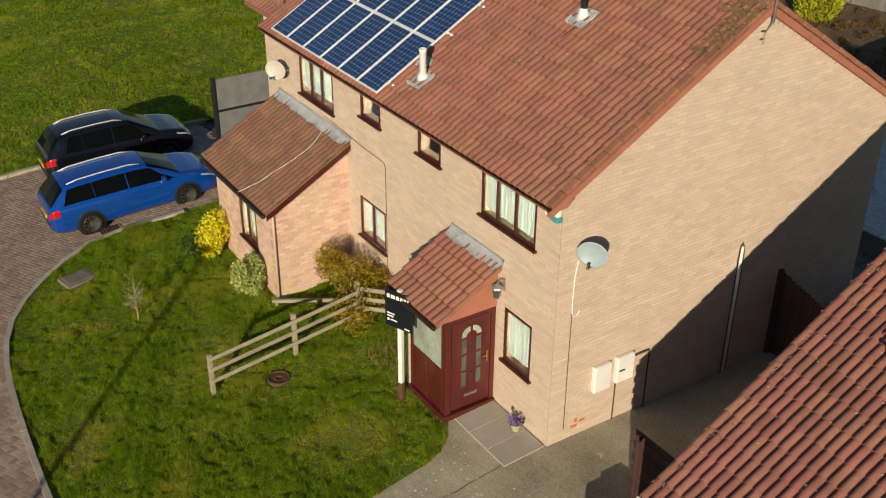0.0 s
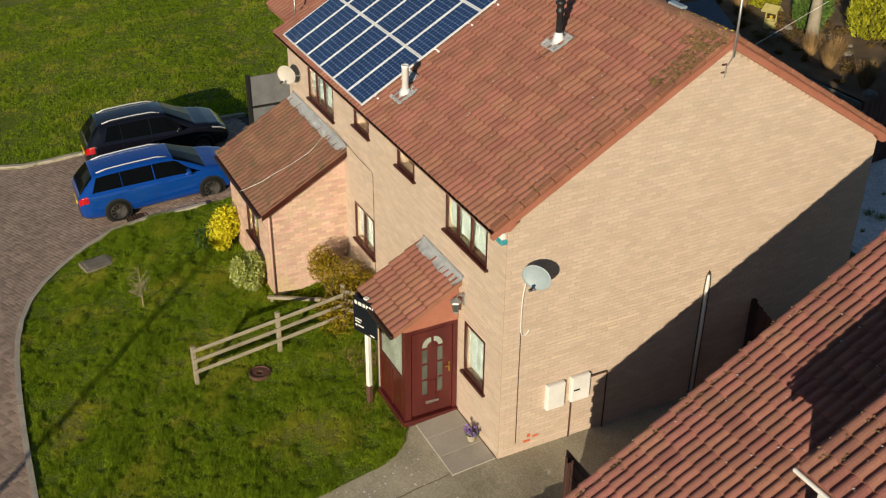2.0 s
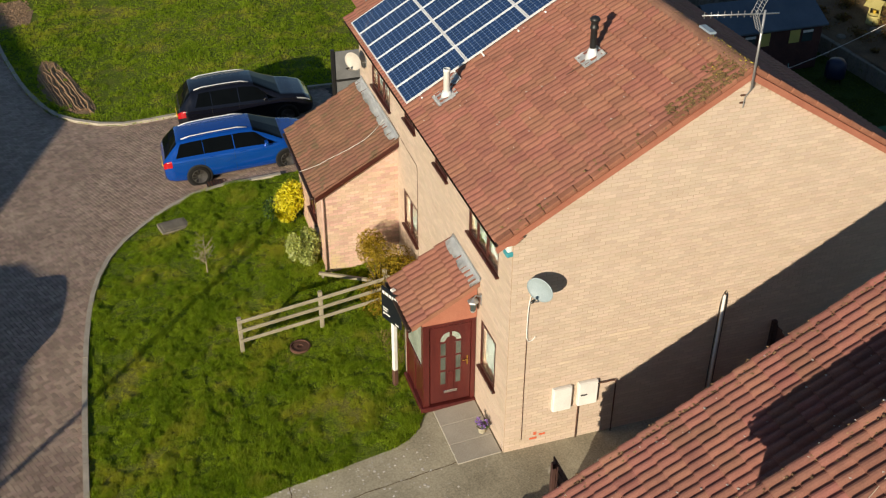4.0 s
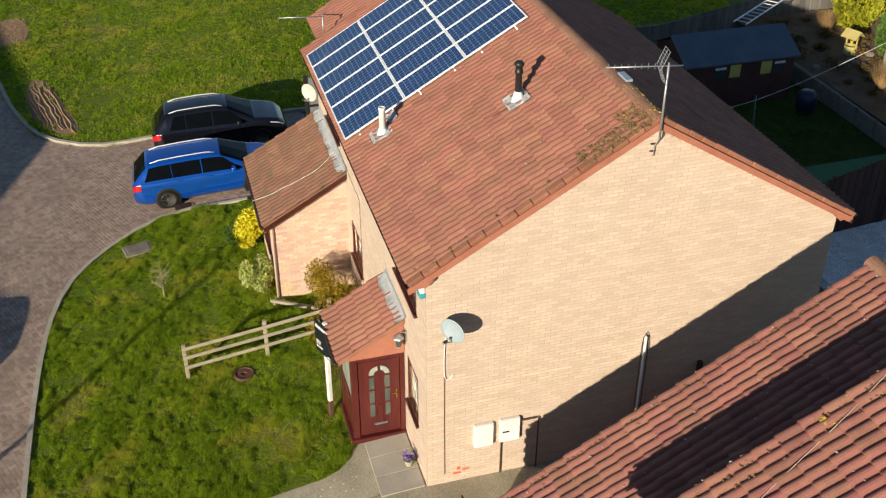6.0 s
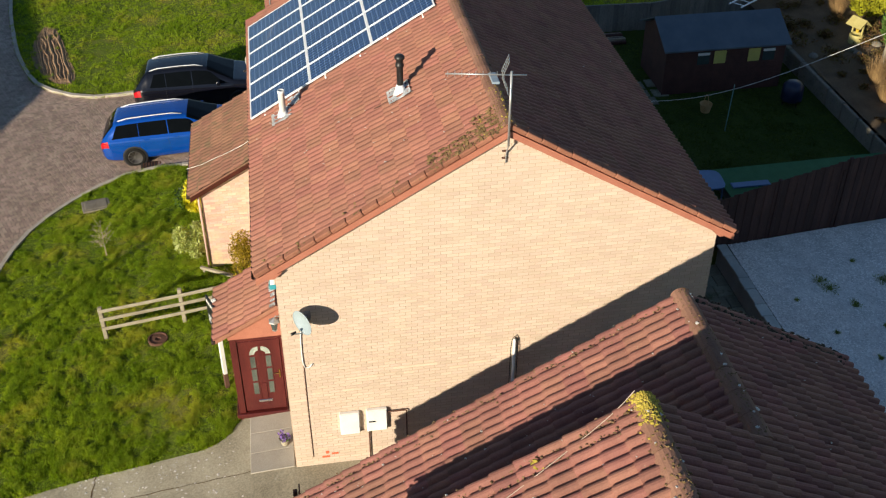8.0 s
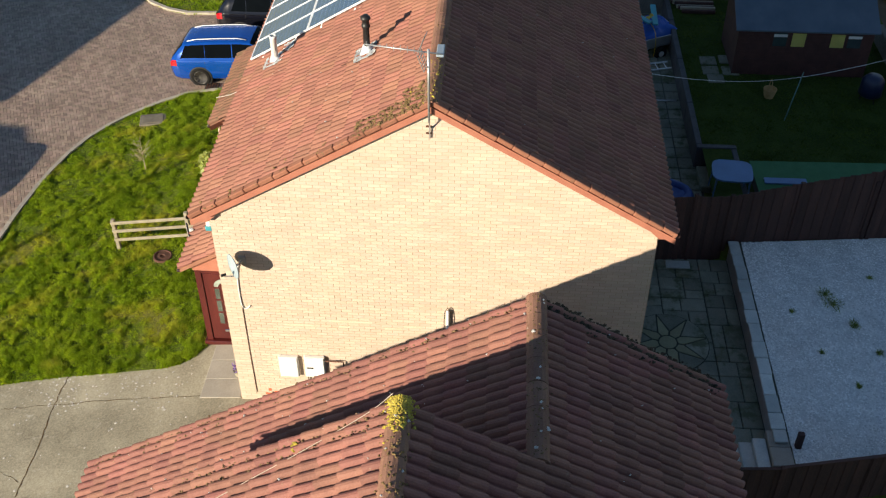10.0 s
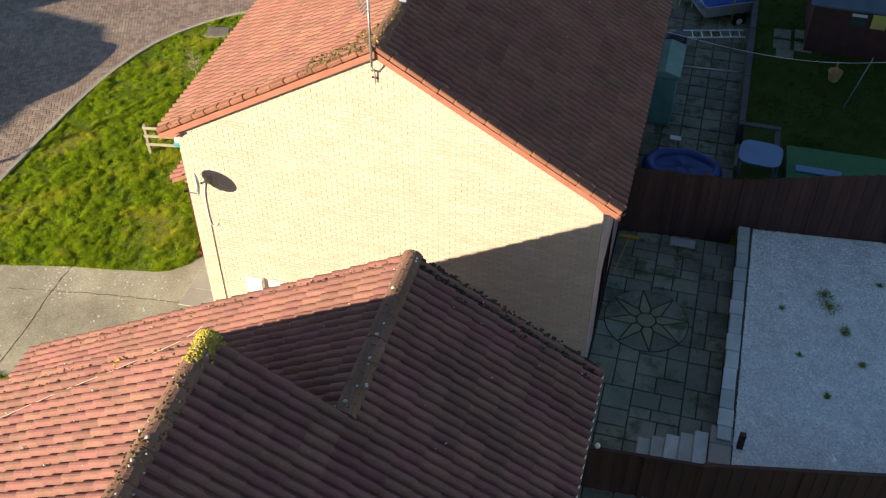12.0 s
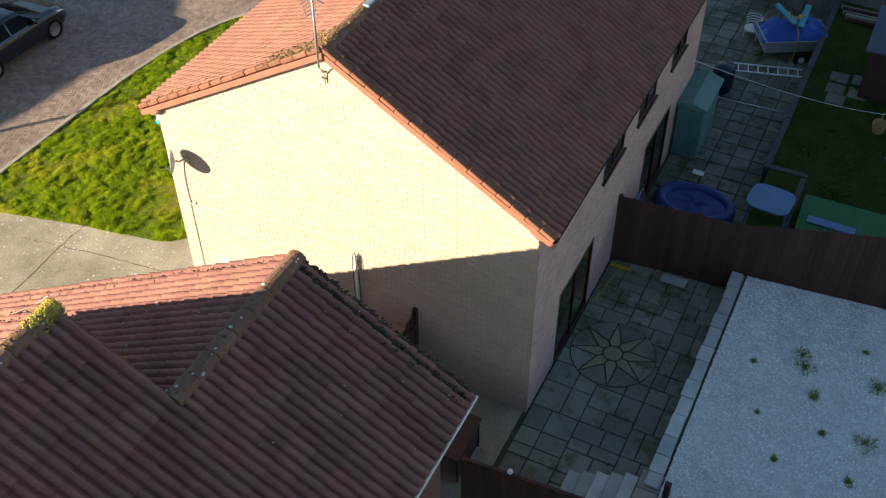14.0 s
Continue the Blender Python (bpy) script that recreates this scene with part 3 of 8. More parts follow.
roof = slab_roof("roof", house, M["tile"], EX - 0.05, GX + 0.06, EAVE_F, RIDGE)
roof_b = slab_roof("roof", house, M["tile"], EX - 0.05, GX + 0.06, EAVE_B, RIDGE)
tile = tile_mesh("tile", M["tile"], 0.056)
tile_x = tile_mesh("tile", M["tile_old"], 0.047)
tiles(roof, M["tile"], EX - 0.05, GX + 0.03, EAVE_F, RIDGE, lambda x, s: x > -17.2 and s < 4.9 and x < -11.5 and (x > -16.9), None, tile)
tiles(roof_b, M["tile"], EX - 0.05, GX + 0.03, EAVE_B, RIDGE, None, None, tile)
ridge_caps(roof, M["ridge"], EX, GX + 0.1, RIDGE[0], RIDGE[1] + 0.03)
verge_caps(roof, M["verge_tile"], GX + 0.14, 1, EAVE_F, RIDGE)
verge_caps(roof_b, M["verge_tile"], GX + 0.14, 1, EAVE_B, RIDGE)


def barge(parent, x, out, eave, ridge, deep=0.13, thick=0.11, mat="verge"):
    """The sloping board under a verge."""
    (ye, ze), (yr, zr) = eave, ridge
    bm = bmesh.new()
    a, b = sorted((x, x - out * thick))
    prism(bm, [(ye, ze - 0.06), (yr, zr - 0.06), (yr, zr - 0.06 - deep), (ye, ze - 0.06 - deep)], "x", a, b)
    return part("bargeboard", bm, M[mat], parent)


barge(house, GX + 0.115, 1, EAVE_F, RIDGE)
barge(house, GX + 0.115, 1, EAVE_B, RIDGE)
for ye, yw, s in ((EAVE_F[0], FY, -1), (EAVE_B[0], BY, 1)):
    # boxed eaves end, soffit, fascia and gutter
    bm = bmesh.new()
    prism(bm, [(ye, 5.44), (ye - s * 0.10, 5.39), (yw, 5.385), (yw - s * 0.15, 5.52)], "x", GX + 0.004, GX + 0.112)
    part("eaves_box", bm, M["verge"], house)
    part("soffit", soft_box(EX, min(ye, yw), 5.386, GX + 0.0, max(ye, yw) - 0.002, 5.408, 0.004), M["wood_brown"], house)
    part("fascia", soft_box(EX, ye - 0.014, 5.39, GX + 0.0, ye + 0.014, 5.45, 0.004), M["wood_brown"], house)
    bm = bmesh.new()
    k, yc = 8, ye + s * 0.03
    loop = [(yc - 0.042 * math.cos(math.pi * j / k), 5.472 - 0.045 * math.sin(math.pi * j / k)) for j in range(k + 1)]
    loop += [(yc - 0.036 * math.cos(math.pi * j / k), 5.472 - 0.038 * math.sin(math.pi * j / k)) for j in range(k, -1, -1)]
    prism(bm, loop, "x", EX, GX + 0.12)
    part("gutter", bm, M["gutter"], house)

# front extension
XL, XR, XF = -22.55, -19.15, 7.98
EAVE_X, TOP_X = (7.74, 2.60), (9.86, 3.80)
brick_wall("wall", house, "x", XR, 1, XF, FY, -0.15, None, [], lambda y: 2.58 + 0.566 * (y - 7.9), "brick_ext", 0, label="patchy pinkish brick extension wall")
brick_wall("wall", house, "y", XF, -1, XL, XR - 0.012, -0.25, 2.55, [(-21.15, -20.2, 1.05, 2.33)], None, "brick_ext", 0)
brick_wall("wall", house, "x", XL, -1, XF + 0.29, FY, -0.25, None, [], lambda y: 2.58 + 0.566 * (y - 7.9), "brick_ext", 0)
window(house, XF, -21.15, -20.2, 1.05, 2.33, (1, 1), 0.9)
roof_x = slab_roof("roof", house, M["tile_old"], XL - 0.12, XR + 0.18, EAVE_X, TOP_X)
tiles(roof_x, M["tile_old"], XL - 0.12, XR + 0.2, EAVE_X, TOP_X, None, None, tile_x)
barge(house, XR + 0.19, 1, EAVE_X, TOP_X, 0.13, 0.03, "wood_brown")
part("gutter", soft_box(XL - 0.1, EAVE_X[0] - 0.10, 2.46, XR + 0.15, EAVE_X[0] + 0.0, 2.55, 0.03, 2), M["gutter"], house)

# porch
PX0, PX1, PY = -14.62, -13.31, 8.72
EAVE_P, TOP_P = (8.46, 2.70), (9.86, 3.50)
roof_p = slab_roof("roof", house, M["tile"], PX0 - 0.3, PX1 + 0.14, EAVE_P, TOP_P)
tiles(roof_p, M["tile"], PX0 - 0.3, PX1 + 0.16, EAVE_P, TOP_P, None, None, tile)

# adjoining part, set back
AX, AY = -24.55, 10.40
EAVE_A, EAVE_AB, RIDGE_A = (10.07, 5.52), (18.2, 5.52), (14.09, 8.05)
brick_wall("wall", house, "y", AY, -1, AX, EX - 0.004, -0.2, 5.45, [(-23.65, -22.80, 4.5, 5.4)], None, "brick", 0)
brick_wall("wall", house, "x", AX, -1, AY + 0.29, 17.9, -0.2, None, [], lambda y: 7.82 - 0.6 * abs(y - 14.09), "brick", 0)
window(house, AY, -23.65, -22.80, 4.5, 5.4, (1, 1), 0.6)
roof_a = slab_roof("roof", house, M["tile"], AX - 0.35, EX - 0.06, EAVE_A, RIDGE_A)
tiles(roof_a, M["tile"], AX - 0.4, EX - 0.06, EAVE_A, RIDGE_A, None, None, tile)
roof_ab = slab_roof("roof", house, M["tile"], AX - 0.35, EX - 0.06, EAVE_AB, RIDGE_A)
tiles(roof_ab, M["tile"], AX - 0.4, EX - 0.06, EAVE_AB, RIDGE_A, None, None, tile)
ridge_caps(roof_a, M["ridge"], AX - 0.4, EX, RIDGE_A[0], RIDGE_A[1] + 0.03)

# ---------------- the neighbouring house ----------------
NX, MX = -7.72, -4.75
RN, RM = (15.89, 7.25), (14.21, 8.20)
N_EAVE, S_EAVE, M_EAVE = (8.38, 2.92), (18.80, 5.60), (9.84, 5.70)
near_house = thing("detached_house", "brick house with weathered red-brown tiled roof in two heights", "house")
# unseen west wall; its dark brick is invented to cut bounced light
brick_wall("wall", near_house, "x", NX - 0.12, -1, 8.6, 18.16, 0.15, None, [], lambda y: 7.07 - 0.576 * abs(RN[0] - y), "brick_dark", 0)
part("wall", soft_box(NX - 0.1, 8.6, 0.1, MX + 0.3, 8.88, 2.8, 0.01), M["offwhite"], near_house)
part("wall", soft_box(MX + 0.02, 8.89, 0.1, MX + 0.3, 10.13, 3.0, 0.01), M["offwhite"], near_house)
brick_wall("wall", near_house, "y", 10.14, -1, MX + 0.41, 6.5, 0.1, 5.5, [(-3.0, -1.2, 1.2, 2.5), (1.5, 3.3, 1.2, 2.5), (-3.0, -1.2, 3.9, 5.0), (1.5, 3.3, 3.9, 5.0)], None, "brick_ext", 0)
for wx, wz in ((-3.0, 1.2), (1.5, 1.2), (-3.0, 3.9), (1.5, 3.9)):
    window(near_house, 10.14, wx, wx + 1.8, wz, wz + (1.3 if wz < 2 else 1.1), (1, 1), 0.8)
brick_wall("wall", near_house, "x", 6.51, 1, 10.15, 18.17, 0.1, None, [], lambda y: 7.95 - 0.575 * abs(y - RM[0]), "brick_ext", 0)
part("wall", soft_box(NX - 0.1, 17.9, 0.1, 6.5, 18.18, 5.5, 0.01), M["brick_dark"], near_house)
bm = bmesh.new()
prism(bm, [(10.1, 3.2), (18.2, 4.5), (18.2, 5.5), (14.21, 7.95), (10.1, 5.5)], "x", MX + 0.12, MX + 0.4)
part("wall", bm, M["offwhite"], near_house)
roof_n = slab_roof("roof", near_house, M["tile_near"], NX - 0.02, MX + 0.3, N_EAVE, RN)
roof_s = slab_roof("roof", near_house, M["tile_near"], NX - 0.02, 6.8, S_EAVE, RN)
roof_m = slab_roof("roof", near_house, M["tile_near"], MX, 6.8, M_EAVE, RM)
roof_ms = slab_roof("roof", near_house, M["tile_near"], MX, 6.8, (RN[0], RN[1]), RM)
tile_n = tile_mesh("tile", M["tile_near"], 0.070)
tiles(roof_n, M["tile_near"], NX, MX + 0.3, N_EAVE, RN, lambda x, s: x < -4.9 and s < 9.5, None, tile_n)
tiles(roof_s, M["tile_near"], NX, 6.8, S_EAVE, RN, None, None, tile_n)
tiles(roof_m, M["tile_near"], MX, 6.8, M_EAVE, RM, None, None, tile_n)
tiles(roof_ms, M["tile_near"], MX, 6.8, (RN[0] - 0.0, RN[1]), RM, None, None, tile_n)
ridge_caps(roof_n, M["ridge"], NX - 0.02, MX + 0.05, RN[0], RN[1] + 0.05)
ridge_caps(roof_m, M["ridge"], MX - 0.02, 6.8, RM[0], RM[1] + 0.05)
barge(near_house, NX - 0.03, -1, N_EAVE, RN, 0.16, 0.05, "wood_brown")
barge(near_house, NX - 0.03, -1, S_EAVE, RN, 0.16, 0.05, "wood_brown")
barge(near_house, MX - 0.01, -1, M_EAVE, RM, 0.16, 0.05, "wood_brown")
barge(near_house, MX - 0.01, -1, RN, RM, 0.16, 0.05, "wood_brown")
for (ye, ze), x0, x1, s in ((N_EAVE, NX - 0.05, MX + 0.0, -1), (S_EAVE, NX - 0.05, 6.8, 1), (M_EAVE, MX - 0.05, 6.8, -1)):
    part("gutter", soft_box(x0, ye + s * 0.01, ze - 0.10, x1, ye + s * 0.065, ze - 0.045, 0.02, 2), M["white"], near_house, "white plastic gutter")

# houses across the road, out of view, that throw the long shadows over it
def far_house(at, turn, ridge, half, eaves, rid, hip_a, hip_b):
    """at: the ridge's first end; the ridge runs along x, turned, with a hip at each end."""
    h = thing("house_across_the_road", "plain brick house with a hipped tiled roof across the road", "house", at=(*at, 0), turn=turn)
    part("wall", soft_box(-hip_a + 0.3, -half + 0.3, -0.6, ridge + hip_b - 0.3, half - 0.3, eaves, 0.01), M["brick_ext"], h)
    bm = bmesh.new()
    v = [bm.verts.new(p) for p in ((-hip_a, -half, eaves), (ridge + hip_b, -half, eaves), (ridge + hip_b, half, eaves), (-hip_a, half, eaves), (0, 0, rid), (ridge, 0, rid))]
    for f in ((0, 1, 5, 4), (2, 3, 4, 5), (0, 4, 3), (1, 2, 5), (3, 2, 1, 0)):
        bm.faces.new([v[i] for i in f])
    part("roof", bm, M["tile"], h)
    return h


far_house((-6.6, -13.4), -6.4, 6.0, 3.6, 3.20, 5.27, 7.1, 1.6)
far_house((-38.6, -17.7), 12.6, 22.0, 1.9, 3.16, 5.27, 1.0, 2.9)


# ---------------- things on the front of the house ----------------
M["black"] = plain("black_plastic", (0.015, 0.015, 0.016), 0.45)
M["grey_metal"] = plain("galvanised_metal", (0.45, 0.46, 0.47), 0.4, 0.7)
M["dish"] = plain("grey_dish", (0.31, 0.385, 0.42), 0.5)
M["chrome"] = plain("chrome", (0.7, 0.7, 0.7), 0.15, 1.0)
M["brass"] = plain("brass", (0.65, 0.42, 0.12), 0.25, 1.0)
M["frosted"] = plain("frosted_glass", (0.33, 0.38, 0.33), 0.22, vary=0.35)
M["door_glass"] = plain("rippled_door_glass", (0.085, 0.10, 0.085), 0.2, vary=0.45)
M["pink_paint"] = surf("pale_pink_paint", (0.55, 0.36, 0.30), (0.64, 0.44, 0.37), 3, 40, 0.6, 0.1, 0.003)
M["red_paint"] = plain("red_cloth", (0.5, 0.03, 0.02), 0.7)
M["sign"] = plain("navy_board", (0.008, 0.010, 0.018), 0.35)
M["teal"] = plain("teal_plastic", (0.05, 0.32, 0.38), 0.4)
M["steel_blue"] = plain("pale_lead", (0.26, 0.33, 0.40), 0.5)
M["moss"] = surf("moss", (0.095, 0.058, 0.026), (0.235, 0.155, 0.062), 9, 60, 0.95, 0.8, 0.02, per_piece=0.35)
M["lichen"] = surf("yellow_lichen", (0.34, 0.25, 0.03), (0.50, 0.40, 0.07), 9, 60, 0.95, 0.6, 0.01, per_piece=0.2)
M["rust"] = surf("rusty_iron", (0.07, 0.032, 0.022), (0.14, 0.065, 0.042), 6, 60, 0.9, 0.6, 0.006)
M["yellow_mark"] = plain("red_spray", (0.62, 0.13, 0.06), 0.8)


def loft(name, rings, mat, parent, label="", close=True, smooth=True):
    """A skin through rings of equally many points."""
    bm = bmesh.new()
    vr = [[bm.verts.new(p) for p in r] for r in rings]
    n = len(vr[0])
    for a, b in zip(vr, vr[1:]):
        for i in range(n if close else n - 1):
            bm.faces.new((a[i], a[(i + 1) % n], b[(i + 1) % n], b[i]))
    if close:
        bm.faces.new(vr[0][::-1])
        bm.faces.new(vr[-1])
    bmesh.ops.recalc_face_normals(bm, faces=bm.faces[:])
    return part(name, bm, mat, parent, label, smooth)


def lathe(profile, n=16, m=None):
    """A turned body about z from (radius, z) pairs."""
    bm = bmesh.new()
    rings = [[bm.verts.new((r * math.cos(k * math.tau / n), r * math.sin(k * math.tau / n), z)) for k in range(n)] for r, z in profile]
    for a, b in zip(rings, rings[1:]):
        for k in range(n):
            bm.faces.new((a[k], a[(k + 1) % n], b[(k + 1) % n], b[k]))
    for r in (rings[0], rings[-1]):
        try:
            bm.faces.new(r)
        except ValueError:
            pass
    bmesh.ops.remove_doubles(bm, verts=bm.verts[:], dist=1e-5)
    bmesh.ops.recalc_face_normals(bm, faces=bm.faces[:])
    if m is not None:
        bm.transform(m)
    return bm


def bars(parent, name, points, r, mat, n=8, label="", smooth=True):
    return part(name, tube(bmesh.new(), points, r, n), mat, parent, label, smooth)


def roof_z(y):
    return RIDGE[1] - PITCH * abs(y - RIDGE[0])


# porch: glazed side panel, door, brick pier, red gable board
porch_sill = part("porch_sill", soft_box(PX0 + 0.05, PY - 0.06, 0.30, PX1 + 0.06, FY, 0.42, 0.015), M["door"], house)
part("porch_pier", soft_box(PX0 - 0.13, PY + 0.02, 0.1, PX0 + 0.06, FY - 0.02, 2.62, 0.008), M["brick"], house)
door = part("door", soft_box(PX1 - 0.06, PY + 0.16, 0.46, PX1 - 0.012, FY - 0.12, 2.44, 0.006), M["door"], house, "mahogany-coloured front door with arched glass lights")
for a, b, c, d in ((PY, PY + 0.14, 0.42, 2.56), (FY - 0.11, FY - 0.012, 0.42, 2.56), (PY + 0.14, FY - 0.11, 2.46, 2.56)):
    part("door_frame", soft_box(PX1 - 0.10, a, c, PX1 + 0.004, b, d, 0.008), M["door"], door)
ym = (PY + 0.16 + FY - 0.12) / 2
for s in (-1, 1):
    for z0, z1 in ((0.95, 1.28), (1.33, 1.66), (1.71, 2.02)):
        y0, y1 = sorted((ym + s * 0.11, ym + s * 0.22))
        part("panel_moulding", soft_box(PX1 - 0.02, y0 - 0.02, z0 - 0.02, PX1 - 0.002, y1 + 0.02, z1 + 0.02, 0.008), M["door"], door)
        part("door_light", soft_box(PX1 - 0.016, y0, z0, PX1 + 0.001, y1, z1, 0.004), M["door_glass"], door)
    # quarter-round lights of the arch
    bm = bmesh.new()
    arc = [(ym + s * (0.03 + 0.19 * math.sin(a)), 2.08 + 0.21 * math.cos(a)) for a in [k * math.pi / 16 for k in range(9)]]
    inn = [(ym + s * (0.03 + 0.09 * math.sin(a)), 2.08 + 0.10 * math.cos(a)) for a in [k * math.pi / 16 for k in range(8, -1, -1)]]
    prism(bm, arc + inn, "x", PX1 - 0.014, PX1 + 0.001)
    part("door_light", bm, M["frosted"], door)
part("door_panel", soft_box(PX1 - 0.02, ym - 0.07, 0.62, PX1 - 0.003, ym + 0.07, 1.25, 0.015), M["door"], door)
part("letter_plate", soft_box(PX1 - 0.016, ym - 0.15, 0.70, PX1 + 0.008, ym + 0.15, 0.77, 0.008), M["chrome"], door, "chrome letter plate")
h = part("door_handle", soft_box(PX1 - 0.014, FY - 0.21, 1.36, PX1 + 0.006, FY - 0.175, 1.60, 0.006), M["brass"], door, "brass handle")
part("lever", soft_box(PX1 + 0.004, FY - 0.31, 1.495, PX1 + 0.03, FY - 0.18, 1.52, 0.006), M["brass"], h)
# side screen of the porch
screen = part("porch_screen", soft_box(PX0 + 0.06, PY, 0.42, PX0 + 0.14, PY + 0.06, 2.62, 0.006), M["door"], house)
part("screen_frame", soft_box(PX1 - 0.14, PY + 0.002, 0.42, PX1 - 0.104, PY + 0.06, 2.62, 0.006), M["door"], screen)
part("screen_frame", soft_box(PX0 + 0.14, PY, 2.52, PX1 - 0.14, PY + 0.06, 2.62, 0.006), M["door"], screen)
part("screen_frame", soft_box(PX0 + 0.14, PY, 1.32, PX1 - 0.14, PY + 0.06, 1.42, 0.006), M["door"], screen)
xm = (PX0 + PX1) / 2
for a, b in ((PX0 + 0.14, xm - 0.03), (xm + 0.03, PX1 - 0.14)):
    part("lower_panel", soft_box(a + 0.004, PY + 0.018, 0.424, b - 0.004, PY + 0.05, 1.316, 0.012), M["door"], screen)
part("mullion", soft_box(xm - 0.03, PY, 0.42, xm + 0.03, PY + 0.06, 1.32, 0.006), M["door"], screen)
part("pane", soft_box(PX0 + 0.14, PY + 0.026, 1.42, PX1 - 0.14, PY + 0.034, 2.52, 0.001), M["frosted"], screen)
part("red_sticker", soft_box(PX0 + 0.42, PY + 0.018, 2.12, PX0 + 0.82, PY + 0.025, 2.42, 0.001), M["red_paint"], screen, "red cloth showing in the frosted glass")
bm = bmesh.new()
prism(bm, [(PY - 0.02, 2.56), (FY - 0.015, 2.56), (FY - 0.015, 3.36), (PY - 0.02, 2.70)], "x", PX1 - 0.02, PX1 + 0.02)
part("porch_gable_board", bm, M["verge"], house, "faded red triangular board over the door")
bm = bmesh.new()
prism(bm, [(PY + 0.1, 2.60), (FY - 0.015, 2.60), (FY - 0.015, 3.36), (PY + 0.1, 2.74)], "x", PX0 - 0.1, PX0 + 0.02)
part("porch_gable_board", bm, M["verge"], house)
part("gutter", soft_box(PX0 - 0.32, EAVE_P[0] - 0.09, 2.55, PX1 + 0.12, EAVE_P[0] + 0.0, 2.645, 0.03, 2), M["gutter"], house)


def flashing(x0, x1, y0, z0, y1, z1, w=0.17):
    """Dressed lead with a wavy lower edge where a low roof meets the wall."""
    bm = bmesh.new()
    n = max(10, round((x1 - x0) / 0.07))
    top, mid, low = [], [], []
    for i in range(n + 1):
        x = x0 + (x1 - x0) * i / n
        wob = 0.026 * math.sin(x * 38.1)
        top.append(bm.verts.new((x, y1 + 0.012, z1 + 0.13)))
        mid.append(bm.verts.new((x, y1 - 0.02, z1 + 0.045 + wob * 0.5)))
        low.append(bm.verts.new((x, y1 - w - 0.02 * math.sin(x * 9), z1 + 0.06 - w * 0.566 + wob + 0.012)))
    for r, s in ((top, mid), (mid, low)):
        for i in range(n):
            bm.faces.new((r[i], s[i], s[i + 1], r[i + 1]))
    bmesh.ops.solidify(bm, geom=bm.faces[:], thickness=0.004)
    part("lead_flashing", bm, M["lead"], house, "pale dressed lead flashing", True)


flashing(PX0 - 0.25, PX1 + 0.2, 8.46, 2.7, FY - 0.02, 3.50, 0.2)
flashing(XL - 0.1, XR + 0.22, 7.7, 2.6, FY - 0.02, 3.80, 0.2)

# rear doors
rear_door = None
for x0, x1, z0, z1 in REAR_OPENINGS[:2]:
    f = 0.07
    d = part("patio_door", soft_box(x0, BY - 0.06, z1 - f, x1, BY + 0.004, z1, 0.006), M["wood_brown"], house, "dark brown glazed patio door")
    n = 2
    part("door_frame", soft_box(x0, BY - 0.06, z0, x1, BY + 0.004, z0 + f, 0.006), M["wood_brown"], d)
    for k in range(n + 1):
        xc = x0 + f / 2 + (x1 - x0 - f) * k / n
        part("door_frame", soft_box(xc - f / 2, BY - 0.06, z0 + f, xc + f / 2, BY + 0.004, z1 - f, 0.006), M["wood_brown"], d)
    for k in range(n):
        a, b = x0 + f + (x1 - x0 - f) * k / n, x0 + (x1 - x0 - f) * (k + 1) / n
        p = part("pane", soft_box(a, BY - 0.04, z0 + f, b, BY - 0.03, z1 - f, 0.001), M["pane"], d)
        p.visible_shadow = False
    part("door_handle", soft_box((x0 + x1) / 2 + 0.05, BY + 0.006, 1.25, (x0 + x1) / 2 + 0.08, BY + 0.035, 1.5, 0.006), M["chrome"], d)
    part("dark_panel", soft_box(x0 - 0.1, BY - 0.95, z0 - 0.05, x1 + 0.1, BY - 0.9, z1 + 0.1, 0.004), M["dark_room"], d)


# downpipes and cables on the house
bars(house, "downpipe", [(XR + 0.045, XF - 0.05, 2.48), (XR + 0.05, XF - 0.045, 2.3), (XR + 0.05, XF - 0.045, 0.05)], 0.032, M["pink_paint"], 8, "pink painted downpipe at the extension corner")
bars(house, "cable", [(-20.2, FY - 0.02, 4.0), (-19.5, FY - 0.02, 3.98), (-18.3, FY - 0.02, 3.9), (-17.45, FY - 0.02, 3.88), (-17.40, FY - 0.02, 3.8), (-17.40, FY - 0.02, 0.4)], 0.005, M["rust"], 5, "thin black cable clipped to the wall")
bars(house, "cable", smooth_line([(-20.0, 9.82, 3.90), (-19.86, 9.55, 3.73), (-19.74, 9.2, 3.52), (-19.82, 8.7, 3.24), (-19.93, 8.35, 3.04), (-20.0, 8.05, 2.87), (-20.25, 7.62, 2.62)], 4), 0.006, M["white"], 5, "white cable lying over the extension roof")

# solar panels
M["cell"] = plain("solar_cell", (0.012, 0.038, 0.125), 0.10, 0.0, 0.9, 0.7, 0.25)
M["cell_back"] = plain("cell_backing", (0.13, 0.19, 0.31), 0.2, 0.0, 0.6)
M["alu"] = plain("aluminium", (0.80, 0.82, 0.84), 0.4, 0.15)
up = Vector((0, 1, PITCH)).normalized()
nrm = Vector((0, -up.z, up.y))
PW, PL = 0.808, 1.594


